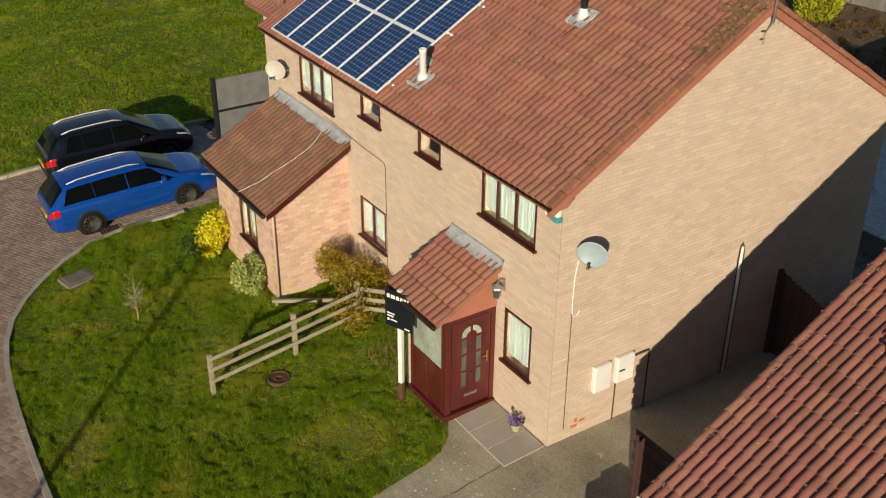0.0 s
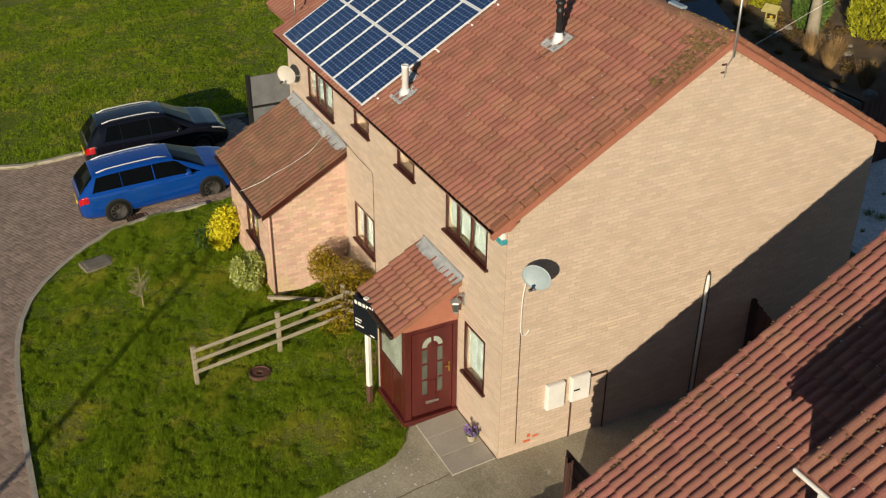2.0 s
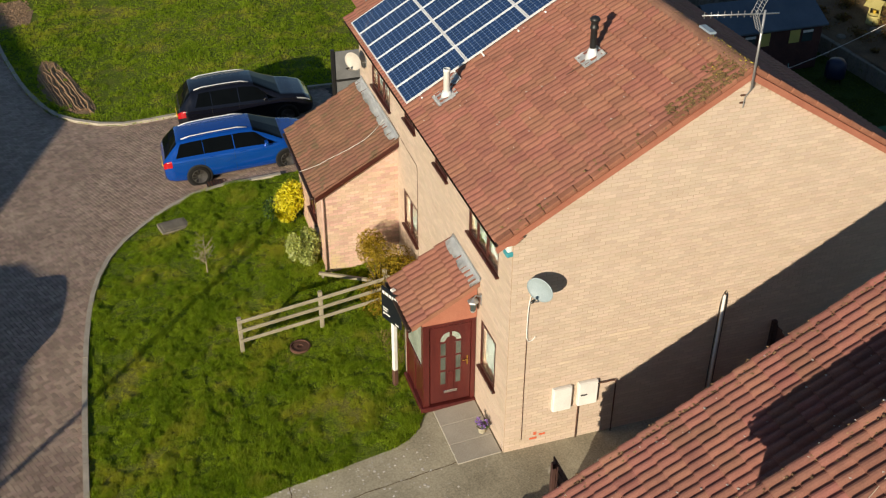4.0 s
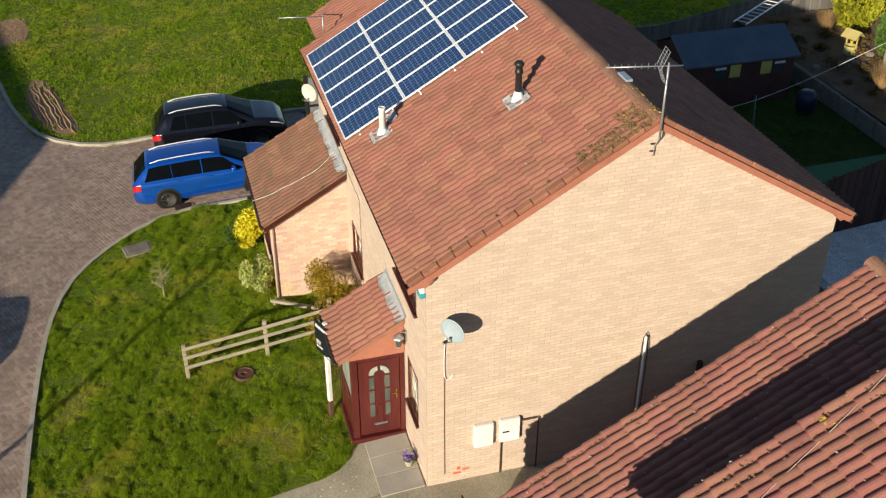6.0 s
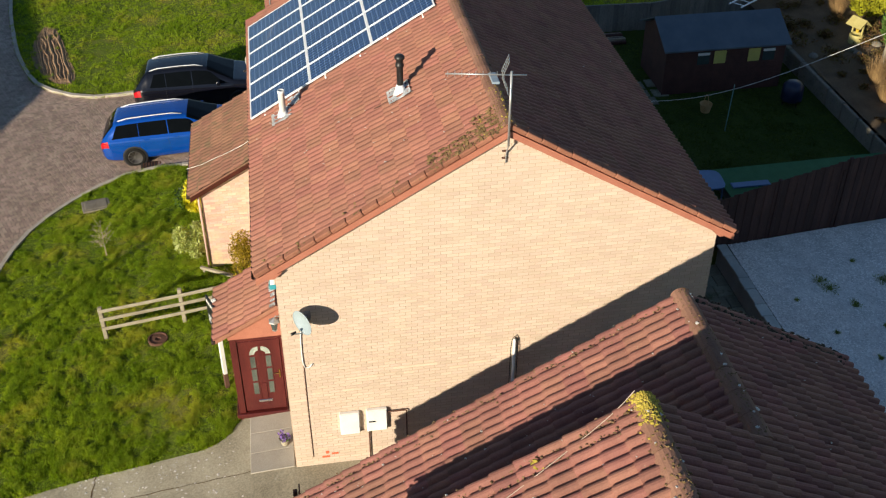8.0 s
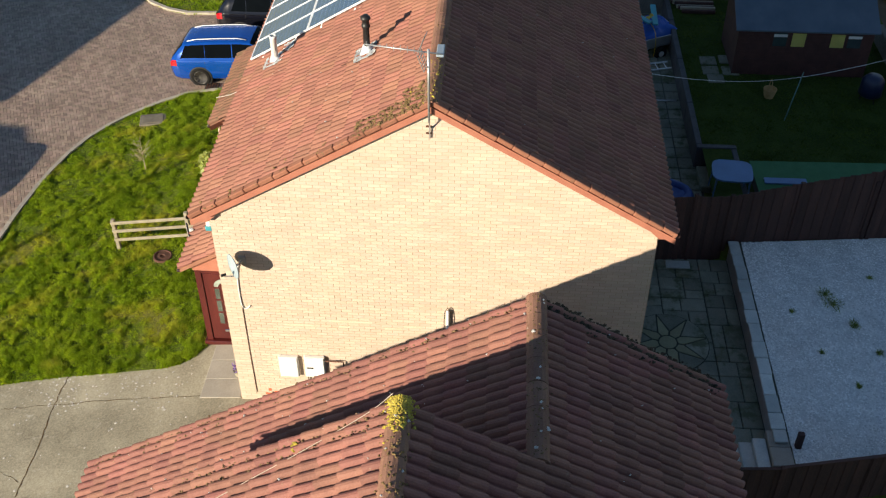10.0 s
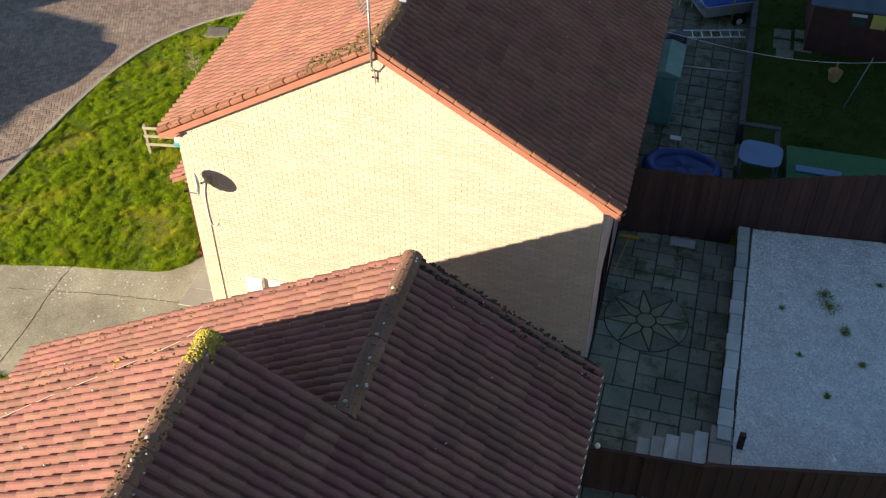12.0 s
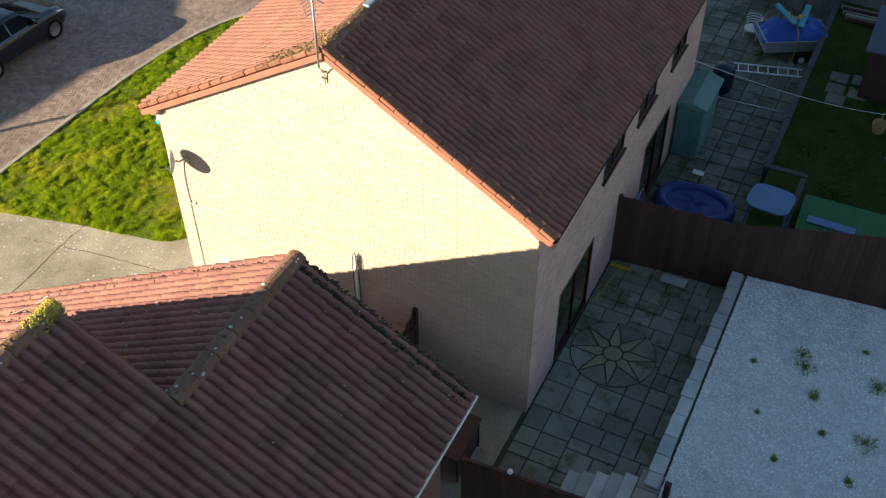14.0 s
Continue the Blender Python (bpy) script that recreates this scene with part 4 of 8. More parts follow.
def solar_panel():
    p = thing("solar_panel", "dark blue solar panel with silver frame on the roof", "solar panel", "solar panels on the roof")
    for a, b, c, d in ((0, 0, PW, 0.034), (0, PL - 0.034, PW, PL), (0, 0.034, 0.026, PL - 0.034), (PW - 0.026, 0.034, PW, PL - 0.034)):
        part("frame", soft_box(a, b, 0.06, c, d, 0.102, 0.003), M["alu"], p)
    part("backing", soft_box(0.028, 0.028, 0.07, PW - 0.028, PL - 0.028, 0.094, 0.001), M["cell_back"], p)
    bm = bmesh.new()
    cw, cl = (PW - 0.07) / 6, (PL - 0.07) / 12
    for i in range(6):
        for j in range(12):
            x, y, g, k = 0.035 + i * cw, 0.035 + j * cl, 0.0055, 0.016
            pts = [(x + g + k, y + g), (x + cw - g - k, y + g), (x + cw - g, y + g + k), (x + cw - g, y + cl - g - k), (x + cw - g - k, y + cl - g), (x + g + k, y + cl - g), (x + g, y + cl - g - k), (x + g, y + g + k)]
            bm.faces.new([bm.verts.new((*q, 0.0965)) for q in pts])
    tagged(part("cell_sheet", bm, M["cell"], p), kind="stuff")
    return p


panel0 = solar_panel()
first = True
for r in range(3):
    for c in range(6):
        o = Vector((-22.12 + c * (PW + 0.022), 9.60, roof_z(9.60))) + up * (r * (PL + 0.005)) + nrm * 0.02
        m = Matrix(((1, up.x, nrm.x, o.x), (0, up.y, nrm.y, o.y), (0, up.z, nrm.z, o.z), (0, 0, 0, 1)))
        if first:
            panel0.matrix_world = m
            first = False
        else:
            copy_thing(panel0, m)
for s in (0.35, 1.25, 1.95, 2.85, 3.55, 4.45):
    o = Vector((0, 9.60, roof_z(9.60))) + up * s + nrm * 0.05
    rail = bars(None, "mounting_rail", [(-22.18, o.y, o.z), (-17.02, o.y, o.z)], 0.022, M["alu"], 6)
    tagged(rail, "silver aluminium rail under the solar panels", "rail", "solar rails")


# flues
def lead_slate(parent, x, y, w, l):
    bm = bmesh.new()
    n = 8
    o = Vector((x, y, roof_z(y)))
    g = [[bm.verts.new(o + Vector((1, 0, 0)) * (-w / 2 + w * i / n) + up * (-l / 2 + l * j / n) + nrm * (0.074 + 0.012 * math.sin(i * 2.4 + j) + 0.008 * math.cos(j * 2.2))) for j in range(n + 1)] for i in range(n + 1)]
    for i in range(n):
        for j in range(n):
            bm.faces.new((g[i][j], g[i + 1][j], g[i + 1][j + 1], g[i][j + 1]))
    bmesh.ops.solidify(bm, geom=bm.faces[:], thickness=0.006)
    return part("lead_slate", bm, M["lead"], parent, "crumpled pale lead slate", True)


fy = 10.27
flue = thing("vent_pipe", "white plastic vent pipe with lead slate on the roof", "vent pipe", at=(-16.56, fy, roof_z(fy)))
f0 = Matrix.Translation((-16.56, fy, roof_z(fy)))
part("pipe", lathe([(0.072, -0.1), (0.072, 0.60), (0.078, 0.605), (0.078, 0.66), (0.06, 0.665), (0.05, 0.55)], 16), M["white"], flue, smooth=True)
part("collar", lathe([(0.13, 0.02), (0.095, 0.16), (0.074, 0.17)], 14), M["lead"], flue, smooth=True)
lead = lead_slate(None, -16.56, fy, 0.54, 0.5)
lead.parent, lead.matrix_parent_inverse = flue, f0.inverted()
lead = lead_slate(None, -16.91, 10.56, 0.38, 0.3)
lead.parent, lead.matrix_parent_inverse = flue, f0.inverted()
fy = 12.60
flue = thing("boiler_flue", "black flue with a capped terminal in a pale lead slate", "flue", at=(-14.62, fy, roof_z(fy)))
f0 = Matrix.Translation((-14.62, fy, roof_z(fy)))
part("pipe", lathe([(0.065, 0.15), (0.065, 0.60), (0.085, 0.62), (0.085, 0.66), (0.07, 0.68), (0.07, 0.76), (0.10, 0.78), (0.10, 0.82), (0.06, 0.86), (0.0, 0.87)], 16), M["black"], flue, smooth=True)
part("collar", lathe([(0.15, 0.0), (0.10, 0.14), (0.075, 0.22), (0.067, 0.23)], 14), M["lead"], flue, smooth=True)
lead = lead_slate(None, -14.62, fy, 0.54, 0.5)
lead.parent, lead.matrix_parent_inverse = flue, f0.inverted()


# aerials
def aerial(name, base, mast, boom_dir, boom, label, dipoles=9, reflector=True, stub=0.25):
    a = thing(name, label, "aerial", at=base)
    part("mast", tube(bmesh.new(), [(0, 0, 0), (0.0, 0, mast)], 0.022, 8), M["grey_metal"], a, smooth=True)
    d = Vector(boom_dir).normalized()
    side = Vector((-d.y, d.x, 0))
    top = Vector((0, 0, mast - 0.06))
    part("boom", tube(bmesh.new(), [top - d * stub, top + d * boom], 0.014, 6), M["grey_metal"], a, smooth=True)
    for i in range(dipoles):
        p = top + d * (0.12 + (boom - 0.16) * i / max(1, dipoles - 1))
        part("dipole", tube(bmesh.new(), [p - Vector((0, 0, 0.05)) + side * 0.0, p + Vector((0, 0, 0.06))], 0.006, 5), M["grey_metal"], a)
    if reflector:
        for s in (-1, 1):
            bm = bmesh.new()
            tilt = Vector((0, 0, s)) * 0.8 - d * 0.30
            root = top + d * 0.16
            for k in range(6):
                q = root + tilt * (0.05 + 0.32 * k / 5)
                tube(bm, [q - side * 0.13, q + side * 0.13], 0.006, 5)
            for w in (-0.13, 0.0, 0.13):
                tube(bm, [root + side * w, root + tilt * 0.38 + side * w], 0.006, 5)
            part("reflector", bm, M["grey_metal"], a)
    return a


ar = aerial("tv_aerial", (-11.42, 14.06, 7.80), 1.40, (-0.16, -1, 0.02), 1.08, "grey television aerial on a mast at the gable peak")
part("mast_foot", tube(bmesh.new(), [(0, 0, 0), (-0.05, 0.0, -0.08), (-0.14, 0.0, -0.22), (-0.15, 0.0, -0.42)], 0.012, 6), M["grey_metal"], ar)
for k in range(2):
    part("bracket_arm", soft_box(-0.20, -0.07, -0.34 + 0.14 * k, -0.145, 0.03, -0.315 + 0.14 * k, 0.003), M["rust"], ar)
aerial("tv_aerial", (-22.95, 10.16, 5.56), 0.80, (0.0, -1.0, 0.06), 1.16, "grey television aerial standing on the adjoining roof", 3, False, 0.03)


# dishes
def satellite_dish(base, face, up_tilt, r, mat, label, arm_out):
    """base: the foot on the wall; face: yaw of the dish's gaze."""
    d = thing("satellite_dish", label, "satellite dish", at=base)
    m = Matrix.Translation(arm_out) @ pose(0, 0, 0, 90 - up_tilt, 0, face)
    prof = [(r * k / 7, -0.10 * (1 - (k / 7) ** 2) * r / 0.4) for k in range(8)]
    back = [(q[0], q[1] - 0.012) for q in prof[::-1]]
    bm = lathe(prof + back, 28, m @ Matrix.Diagonal((1.16, 1.0, 1, 1)))
    part("reflector", bm, mat, d, "", True)
    c = m @ Vector((0, 0, -0.1))
    bm = tube(bmesh.new(), [(0, 0, 0), (arm_out[0] * 0.5, arm_out[1] * 0.5, 0.02), tuple(c)], 0.022, 8)
    part("wall_arm", bm, M["grey_metal"], d)
    part("mount_plate", soft_box(-0.012, -0.07, -0.11, 0.012, 0.07, 0.11, 0.006) if abs(arm_out[0]) > abs(arm_out[1]) else soft_box(-0.07, -0.012, -0.11, 0.07, 0.012, 0.11, 0.006), M["grey_metal"], d)
    foot, tip = m @ Vector((0, -r * 1.02, 0)), m @ Vector((0, -r * 0.55, r * 1.05))
    part("feed_arm", tube(bmesh.new(), [tuple(foot), tuple(tip)], 0.013, 6), M["grey_metal"], d)
    ax = (m.to_3x3() @ Vector((0, 0, -1)))
    part("lnb", tube(bmesh.new(), [tuple(tip), tuple(tip + ax * 0.10)], [0.03, 0.022], 10), M["black"], d)
    return d


satellite_dish((GX + 0.002, 10.38, 4.38), 35, 2, 0.235, M["dish"], "grey round satellite dish on the gable wall", (0.34, -0.10, 0.12))
satellite_dish((-22.0, 9.86, 4.55), 35, 2, 0.235, M["old_white"], "white satellite dish on the front wall", (-0.02, -0.34, 0.06))
bars(house, "cable", smooth_line([(GX + 0.02, 10.3, 4.3), (GX + 0.02, 10.23, 3.9), (GX + 0.02, 10.23, 3.2), (GX + 0.02, 10.33, 3.12), (GX + 0.02, 10.40, 3.2)], 4), 0.012, M["white"], 6, "white looped dish cable")
bars(house, "cable", [(GX + 0.012, 10.23, 3.2), (GX + 0.012, 10.23, 2.0), (GX + 0.012, 10.24, 0.62)], 0.007, M["rust"], 6, "black cable down the gable")


# meter boxes, gas pipe, waste pipe
def meter_box(y0, z0, w, h, label):
    b = thing("meter_box", label, "meter box", "meter boxes on the gable", at=(GX, y0 + w / 2, z0))
    part("body", soft_box(0.0, -w / 2, 0, 0.09, w / 2, h, 0.01), M["offwhite"], b)
    part("door", soft_box(0.088, -w / 2 + 0.012, 0.012, 0.108, w / 2 - 0.012, h - 0.012, 0.006), M["white"], b, "white plastic door")
    return b


meter_box(10.84, 1.24, 0.40, 0.57, "white electricity meter box on the gable")
mb = meter_box(11.38, 1.26, 0.42, 0.57, "white gas meter box with a catch on the gable")
part("catch", soft_box(0.106, -0.17, 0.27, 0.125, -0.03, 0.30, 0.005), M["black"], mb)
bars(house, "gas_pipe", [(GX + 0.04, 11.42, 1.26), (GX + 0.04, 11.42, 0.38)], 0.014, M["rust"], 8)
bars(house, "gas_pipe", [(GX + 0.06, 11.80, 1.72), (GX + 0.06, 12.18, 1.72), (GX + 0.06, 12.2, 1.70), (GX + 0.06, 12.2, 0.36)], 0.015, M["rust"], 8)
waste = thing("waste_pipe", "tall waste pipe with a white upper length on the gable", "pipe", at=(GX + 0.07, 14.38, 0.3))
part("pipe", tube(bmesh.new(), [(0, 0, 0.1), (0, 0, 3.02)], 0.030, 10), M["white"], waste, "", True)
part("black_pipe", tube(bmesh.new(), [(0, -0.07, 0.1), (0, -0.07, 2.75), (0, -0.05, 3.0), (0, 0.0, 3.1), (0, 0.05, 3.0), (0, 0.07, 2.8), (0, 0.07, 0.1)], 0.009, 6), M["black"], waste, "", True)

# paint marks and pale bricks on the gable
for y, z, w, hh in ((10.42, 0.55, 0.16, 0.05), (10.62, 0.62, 0.14, 0.05), (10.50, 0.66, 0.07, 0.08)):
    part("paint_mark", soft_box(GX - 0.004, y, z, GX + 0.005, y + w, z + hh, 0.002), M["yellow_mark"], house, "red spray mark at the foot of the wall")
M["pale_brick"] = surf("pale_scuffed_brick", (0.57, 0.455, 0.335), (0.69, 0.575, 0.45), 4, 50, 0.9, 0.3, 0.004)
for u, row, w in ((9.92, 27, 0.30), (10.35, 29, 0.20), (10.95, 29, 0.22), (11.05, 33, 0.60), (11.97, 35, 0.88), (12.17, 33, 0.22), (13.1, 33, 0.36), (13.48, 34, 0.38), (14.9, 31, 0.20), (16.6, 27, 0.21), (17.5, 24, 0.20)):
    zc = 0.18 + 0.075 * row
    part("scuffed_brick", soft_box(GX - 0.006, u, zc + 0.003, GX + 0.003, u + w, zc + 0.062, 0.002), M["pale_brick"], house)

# corner alarm box, lamp, sign, pot
al = thing("alarm_box", "small teal and white alarm box under the eaves", "alarm", at=(GX - 0.22, FY - 0.001, 5.11))
part("case", soft_box(-0.14, -0.09, -0.02, 0.20, 0.0, 0.17, 0.02, 2), M["white"], al)
part("cover", soft_box(0.02, -0.11, -0.04, 0.225, 0.02, 0.06, 0.02, 2), M["teal"], al, "teal cover")
lamp = thing("wall_lantern", "grey metal wall lantern beside the porch", "lamp", at=(-13.10, FY, 3.10))
part("arm", tube(bmesh.new(), [(0, 0, 0.1), (0, -0.12, 0.14), (0, -0.17, 0.08)], 0.012, 6), M["grey_metal"], lamp)
part("cap", lathe([(0.0, 0.10), (0.11, 0.03), (0.12, 0.0)], 6, Matrix.Translation((0, -0.17, 0.0))), M["grey_metal"], lamp)
part("glass", lathe([(0.09, 0.0), (0.055, -0.2)], 6, Matrix.Translation((0, -0.17, 0.0))), M["glass"], lamp)
part("base", lathe([(0.06, -0.2), (0.06, -0.225), (0.02, -0.26)], 6, Matrix.Translation((0, -0.17, 0.0))), M["grey_metal"], lamp)
part("back_plate", soft_box(-0.05, -0.02, -0.1, 0.05, 0, 0.16, 0.006), M["grey_metal"], lamp)

sx, sy = -14.42, 8.42
sb = thing("sale_board", "dark navy estate board on a white post in the lawn", "sign", at=(sx, sy, gzf(sx, sy)), turn=22)
part("post", soft_box(-0.045, -0.045, -0.3, 0.045, 0.045, 2.55, 0.006), M["white"], sb, "white painted post")
part("foot_stain", soft_box(-0.049, -0.049, -0.05, 0.049, 0.049, 0.42, 0.006), M["rust"], sb, "muddy brown foot of the post")
board = part("board", soft_box(-0.30, -0.085, 1.72, 0.34, -0.05, 2.52, 0.006), M["sign"], sb)
x = -0.25
for w in (0.07, 0.10, 0.07, 0.06, 0.06, 0.03):
    part("lettering_bar", soft_box(x, -0.089, 2.36, x + w, -0.086, 2.44, 0.001), M["white"], board)
    x += w + 0.025
for x0, x1, z in ((-0.25, -0.07, 2.00), (-0.25, -0.10, 1.94), (-0.17, -0.01, 1.86), (0.16, 0.28, 1.76)):
    part("lettering_bar", soft_box(x0, -0.089, z, x1, -0.086, z + 0.03, 0.001), M["white"], board)
part("badge", lathe([(0.0, 0.0), (0.03, 0.0), (0.03, 0.004)], 12, Matrix.Translation((-0.22, -0.086, 1.87)) @ pose(0, 0, 0, 90)), M["white"], board)


# ---------------- front garden ----------------
def front_fence():
    line = [(-16.96, 5.44), (-17.05, 7.36), (-17.15, 8.95), (-16.75, 9.6)]
    fence = thing("rail_fence", "weathered grey timber post and rail fence", "fence")
    for i, (x, y) in enumerate(line[:3]):
        z = gzf(x, y)
        part("post", soft_box(x - 0.05, y - 0.05, z - 0.2, x + 0.05, y + 0.05, z + (0.98, 1.05, 1.12)[i], 0.012), M["rail"], fence)
    for (xa, ya), (xb, yb) in zip(line[:2], line[1:3]):
        za, zb = gzf(xa, ya), gzf(xb, yb)
        for h in (0.32, 0.60, 0.86):
            d = Vector((xb - xa, yb - ya, zb - za))
            m = Matrix.Translation((xa + 0.06, ya, za + h)) @ d.to_track_quat("Y", "Z").to_matrix().to_4x4()
            part("rail", soft_box(0, -0.04, 0, 0.035, d.length + 0.04, 0.088, 0.008, 1, m), M["rail"], fence)
    xa, ya = line[2]
    za = gzf(xa, ya)
    for h in (0.45, 0.68, 0.92):
        d = Vector((0.9, 0.75, 0.05))
        m = Matrix.Translation((xa + 0.04, ya, za + h)) @ d.to_track_quat("Y", "Z").to_matrix().to_4x4()
        part("rail", soft_box(0, 0, 0, 0.035, d.length, 0.10, 0.008, 1, m), M["rail"], fence)
    low = thing("low_rail", "weathered timber rail lying low beside the extension", "rail")
    za = gzf(-18.9, 7.9)
    d = Vector((1.05, 1.55, 0.08))
    m = Matrix.Translation((-19.0, 7.72, za + 0.12)) @ d.to_track_quat("Y", "Z").to_matrix().to_4x4()
    part("rail", soft_box(-0.04, 0, 0, 0.04, d.length, 0.08, 0.01, 1, m), M["rail"], low)
    for k in (0.05, 0.9):
        p = Vector((-19.0, 7.72, za)) + d * k
        part("stake", soft_box(p.x - 0.03, p.y - 0.03, za - 0.1, p.x + 0.03, p.y + 0.03, p.z + 0.16, 0.006), M["rail"], low)


front_fence()
mx, my = -16.55, 6.72
cover = thing("drain_cover", "round rusty iron drain cover in the lawn", "drain cover", at=(mx, my, gzf(mx, my)))
part("rim", lathe([(0.24, -0.02), (0.24, 0.05), (0.21, 0.055), (0.20, 0.04), (0.20, 0.0)], 24), M["rust"], cover)
part("lid", lathe([(0.195, 0.0), (0.195, 0.03), (0.07, 0.035), (0.06, 0.01), (0.0, 0.01)], 24), M["rust"], cover)
cx, cy = -23.45, 4.48
ins = thing("inspection_cover", "square concrete inspection cover in the grass", "drain cover", at=(cx, cy, gzf(cx, cy)), turn=12)
part("frame", soft_box(-0.30, -0.40, -0.1, 0.30, 0.40, 0.05, 0.015), M["cover"], ins)
part("lid", soft_box(-0.22, -0.32, 0.03, 0.22, 0.32, 0.062, 0.01), M["cover"], ins)
gx0, gy0 = -25.44, 6.02
gr = thing("gully_grate", "black iron gully grate at the kerb", "grate", at=(gx0, gy0, gzf(gx0, gy0) - 0.03), turn=3)
part("frame", soft_box(-0.23, -0.36, -0.05, 0.23, 0.36, 0.012, 0.006), M["black"], gr)
for k in range(8):
    part("bar", soft_box(-0.19, -0.31 + 0.085 * k, 0.0, 0.19, -0.27 + 0.085 * k, 0.026, 0.004), M["rust"], gr)


# path slabs before the door
for i, (x0, x1) in enumerate(((-13.26, -12.754), (-12.746, -12.174), (-12.166, -11.62))):
    bm = soft_box(x0, 8.92, 0.2, x1, 9.84, 0.384, 0.008)
    for q in bm.verts:
        q.co.z -= 0.10 * max(0.0, 9.6 - q.co.y)
    s = part("path_slab", bm, M["slab_path"])
    tagged(s, "smooth grey concrete slab before the front door", "slab", "path slabs", "structure")


# shrubs
def leaves(centre, radii, n, size, seed, lumps=5, flat=0.5, hollow=0.55):
    """Many small leaves round a few uneven lumps. Returns vertices and faces."""
    g = np.random.default_rng(seed)
    c = np.array(centre, float)
    lump = g.normal(0, 0.30, (lumps, 3)) * radii
    lr = g.uniform(0.45, 0.85, lumps)
    which = g.integers(0, lumps, n)
    d = g.normal(size=(n, 3))
    d /= np.linalg.norm(d, axis=1)[:, None]
    rad = hollow + (1 - hollow) * g.random(n) ** 0.6
    p = c + lump[which] + d * radii * (lr[which] * rad)[:, None]
    p[:, 2] = np.maximum(p[:, 2], c[2] - radii[2] * 0.96)
    a = g.normal(size=(n, 3)) + d * 0.5
    a /= np.linalg.norm(a, axis=1)[:, None]
    b = np.cross(a, g.normal(size=(n, 3)))
    b /= np.linalg.norm(b, axis=1)[:, None]
    s = size * g.uniform(0.6, 1.3, n)[:, None]
    v = np.stack([p - a * s, p + b * s * flat, p + a * s, p - b * s * flat], 1).reshape(-1, 3)
    f = np.arange(4 * n).reshape(-1, 4)
    return v.tolist(), f.tolist()


def shrub(name, label, centre, radii, n, size, mat, stem_mat, seed, stems=7, flat=0.5, hollow=0.5):
    x, y, z = centre
    g0 = gzf(x, y)
    s = thing(name, label, "shrub", at=(x, y, g0))
    rr = random.Random(seed)
    bm = bmesh.new()
    for k in range(stems):
        e = Vector((rr.uniform(-1, 1) * radii[0] * 0.7, rr.uniform(-1, 1) * radii[1] * 0.7, z - g0 + rr.uniform(0.0, 0.7) * radii[2]))
        tube(bm, [(rr.uniform(-.06, .06), rr.uniform(-.06, .06), -0.05), tuple(e * 0.5 + Vector((rr.uniform(-.08, .08), rr.uniform(-.08, .08), 0.05))), tuple(e)], [0.022, 0.014, 0.004], 5)
    tagged(part("stems", bm, stem_mat, s), kind="stuff")
    v, f = leaves((0, 0, z - g0), np.array(radii), n, size, seed, flat=flat, hollow=hollow)
    tagged(raw("leaves", v, f, mat, s), kind="stuff")
    return s


M["leaf_yellow"] = surf("golden_leaf", (0.50, 0.47, 0.012), (0.80, 0.76, 0.05), 5, 40, 0.6, 0, per_piece=0.3, leaf=0.35)
M["leaf_green"] = surf("dark_green_leaf", (0.03, 0.07, 0.012), (0.09, 0.15, 0.03), 5, 40, 0.5, 0, per_piece=0.35, leaf=0.35)
M["leaf_pale"] = surf("variegated_leaf", (0.26, 0.33, 0.08), (0.58, 0.62, 0.25), 12, 60, 0.55, 0, per_piece=0.35, leaf=0.35)
M["leaf_brown"] = surf("wintry_twig_leaf", (0.18, 0.130, 0.012), (0.40, 0.295, 0.035), 6, 50, 0.8, 0, per_piece=0.4, leaf=0.3, spec=0.08)
M["twig"] = surf("twig", (0.070, 0.052, 0.020), (0.15, 0.115, 0.045), 9, 60, 0.9, 0.3, 0.003)
shrub("golden_shrub", "round shrub with bright yellow and green leaves", (-22.15, 7.5, 0.62), (0.46, 0.46, 0.66), 3200, 0.055, M["leaf_yellow"], M["twig"], 11)
shrub("evergreen_shrub", "dark green leaves under the golden shrub", (-22.35, 7.4, 0.42), (0.46, 0.45, 0.5), 1500, 0.05, M["leaf_green"], M["twig"], 12)
shrub("variegated_shrub", "pale variegated shrub at the extension corner", (-19.9, 7.58, 0.62), (0.42, 0.36, 0.66), 2600, 0.05, M["leaf_pale"], M["twig"], 13)
shrub("wintry_shrub", "twiggy olive-brown shrub against the house wall", (-17.42, 9.0, 1.0), (1.0, 0.72, 0.86), 9000, 0.05, M["leaf_brown"], M["twig"], 14, 60, 0.26, 0.12)


M["pale_twig"] = surf("pale_bark", (0.30, 0.24, 0.15), (0.42, 0.35, 0.24), 6, 40, 0.85, 0.2, 0.002)


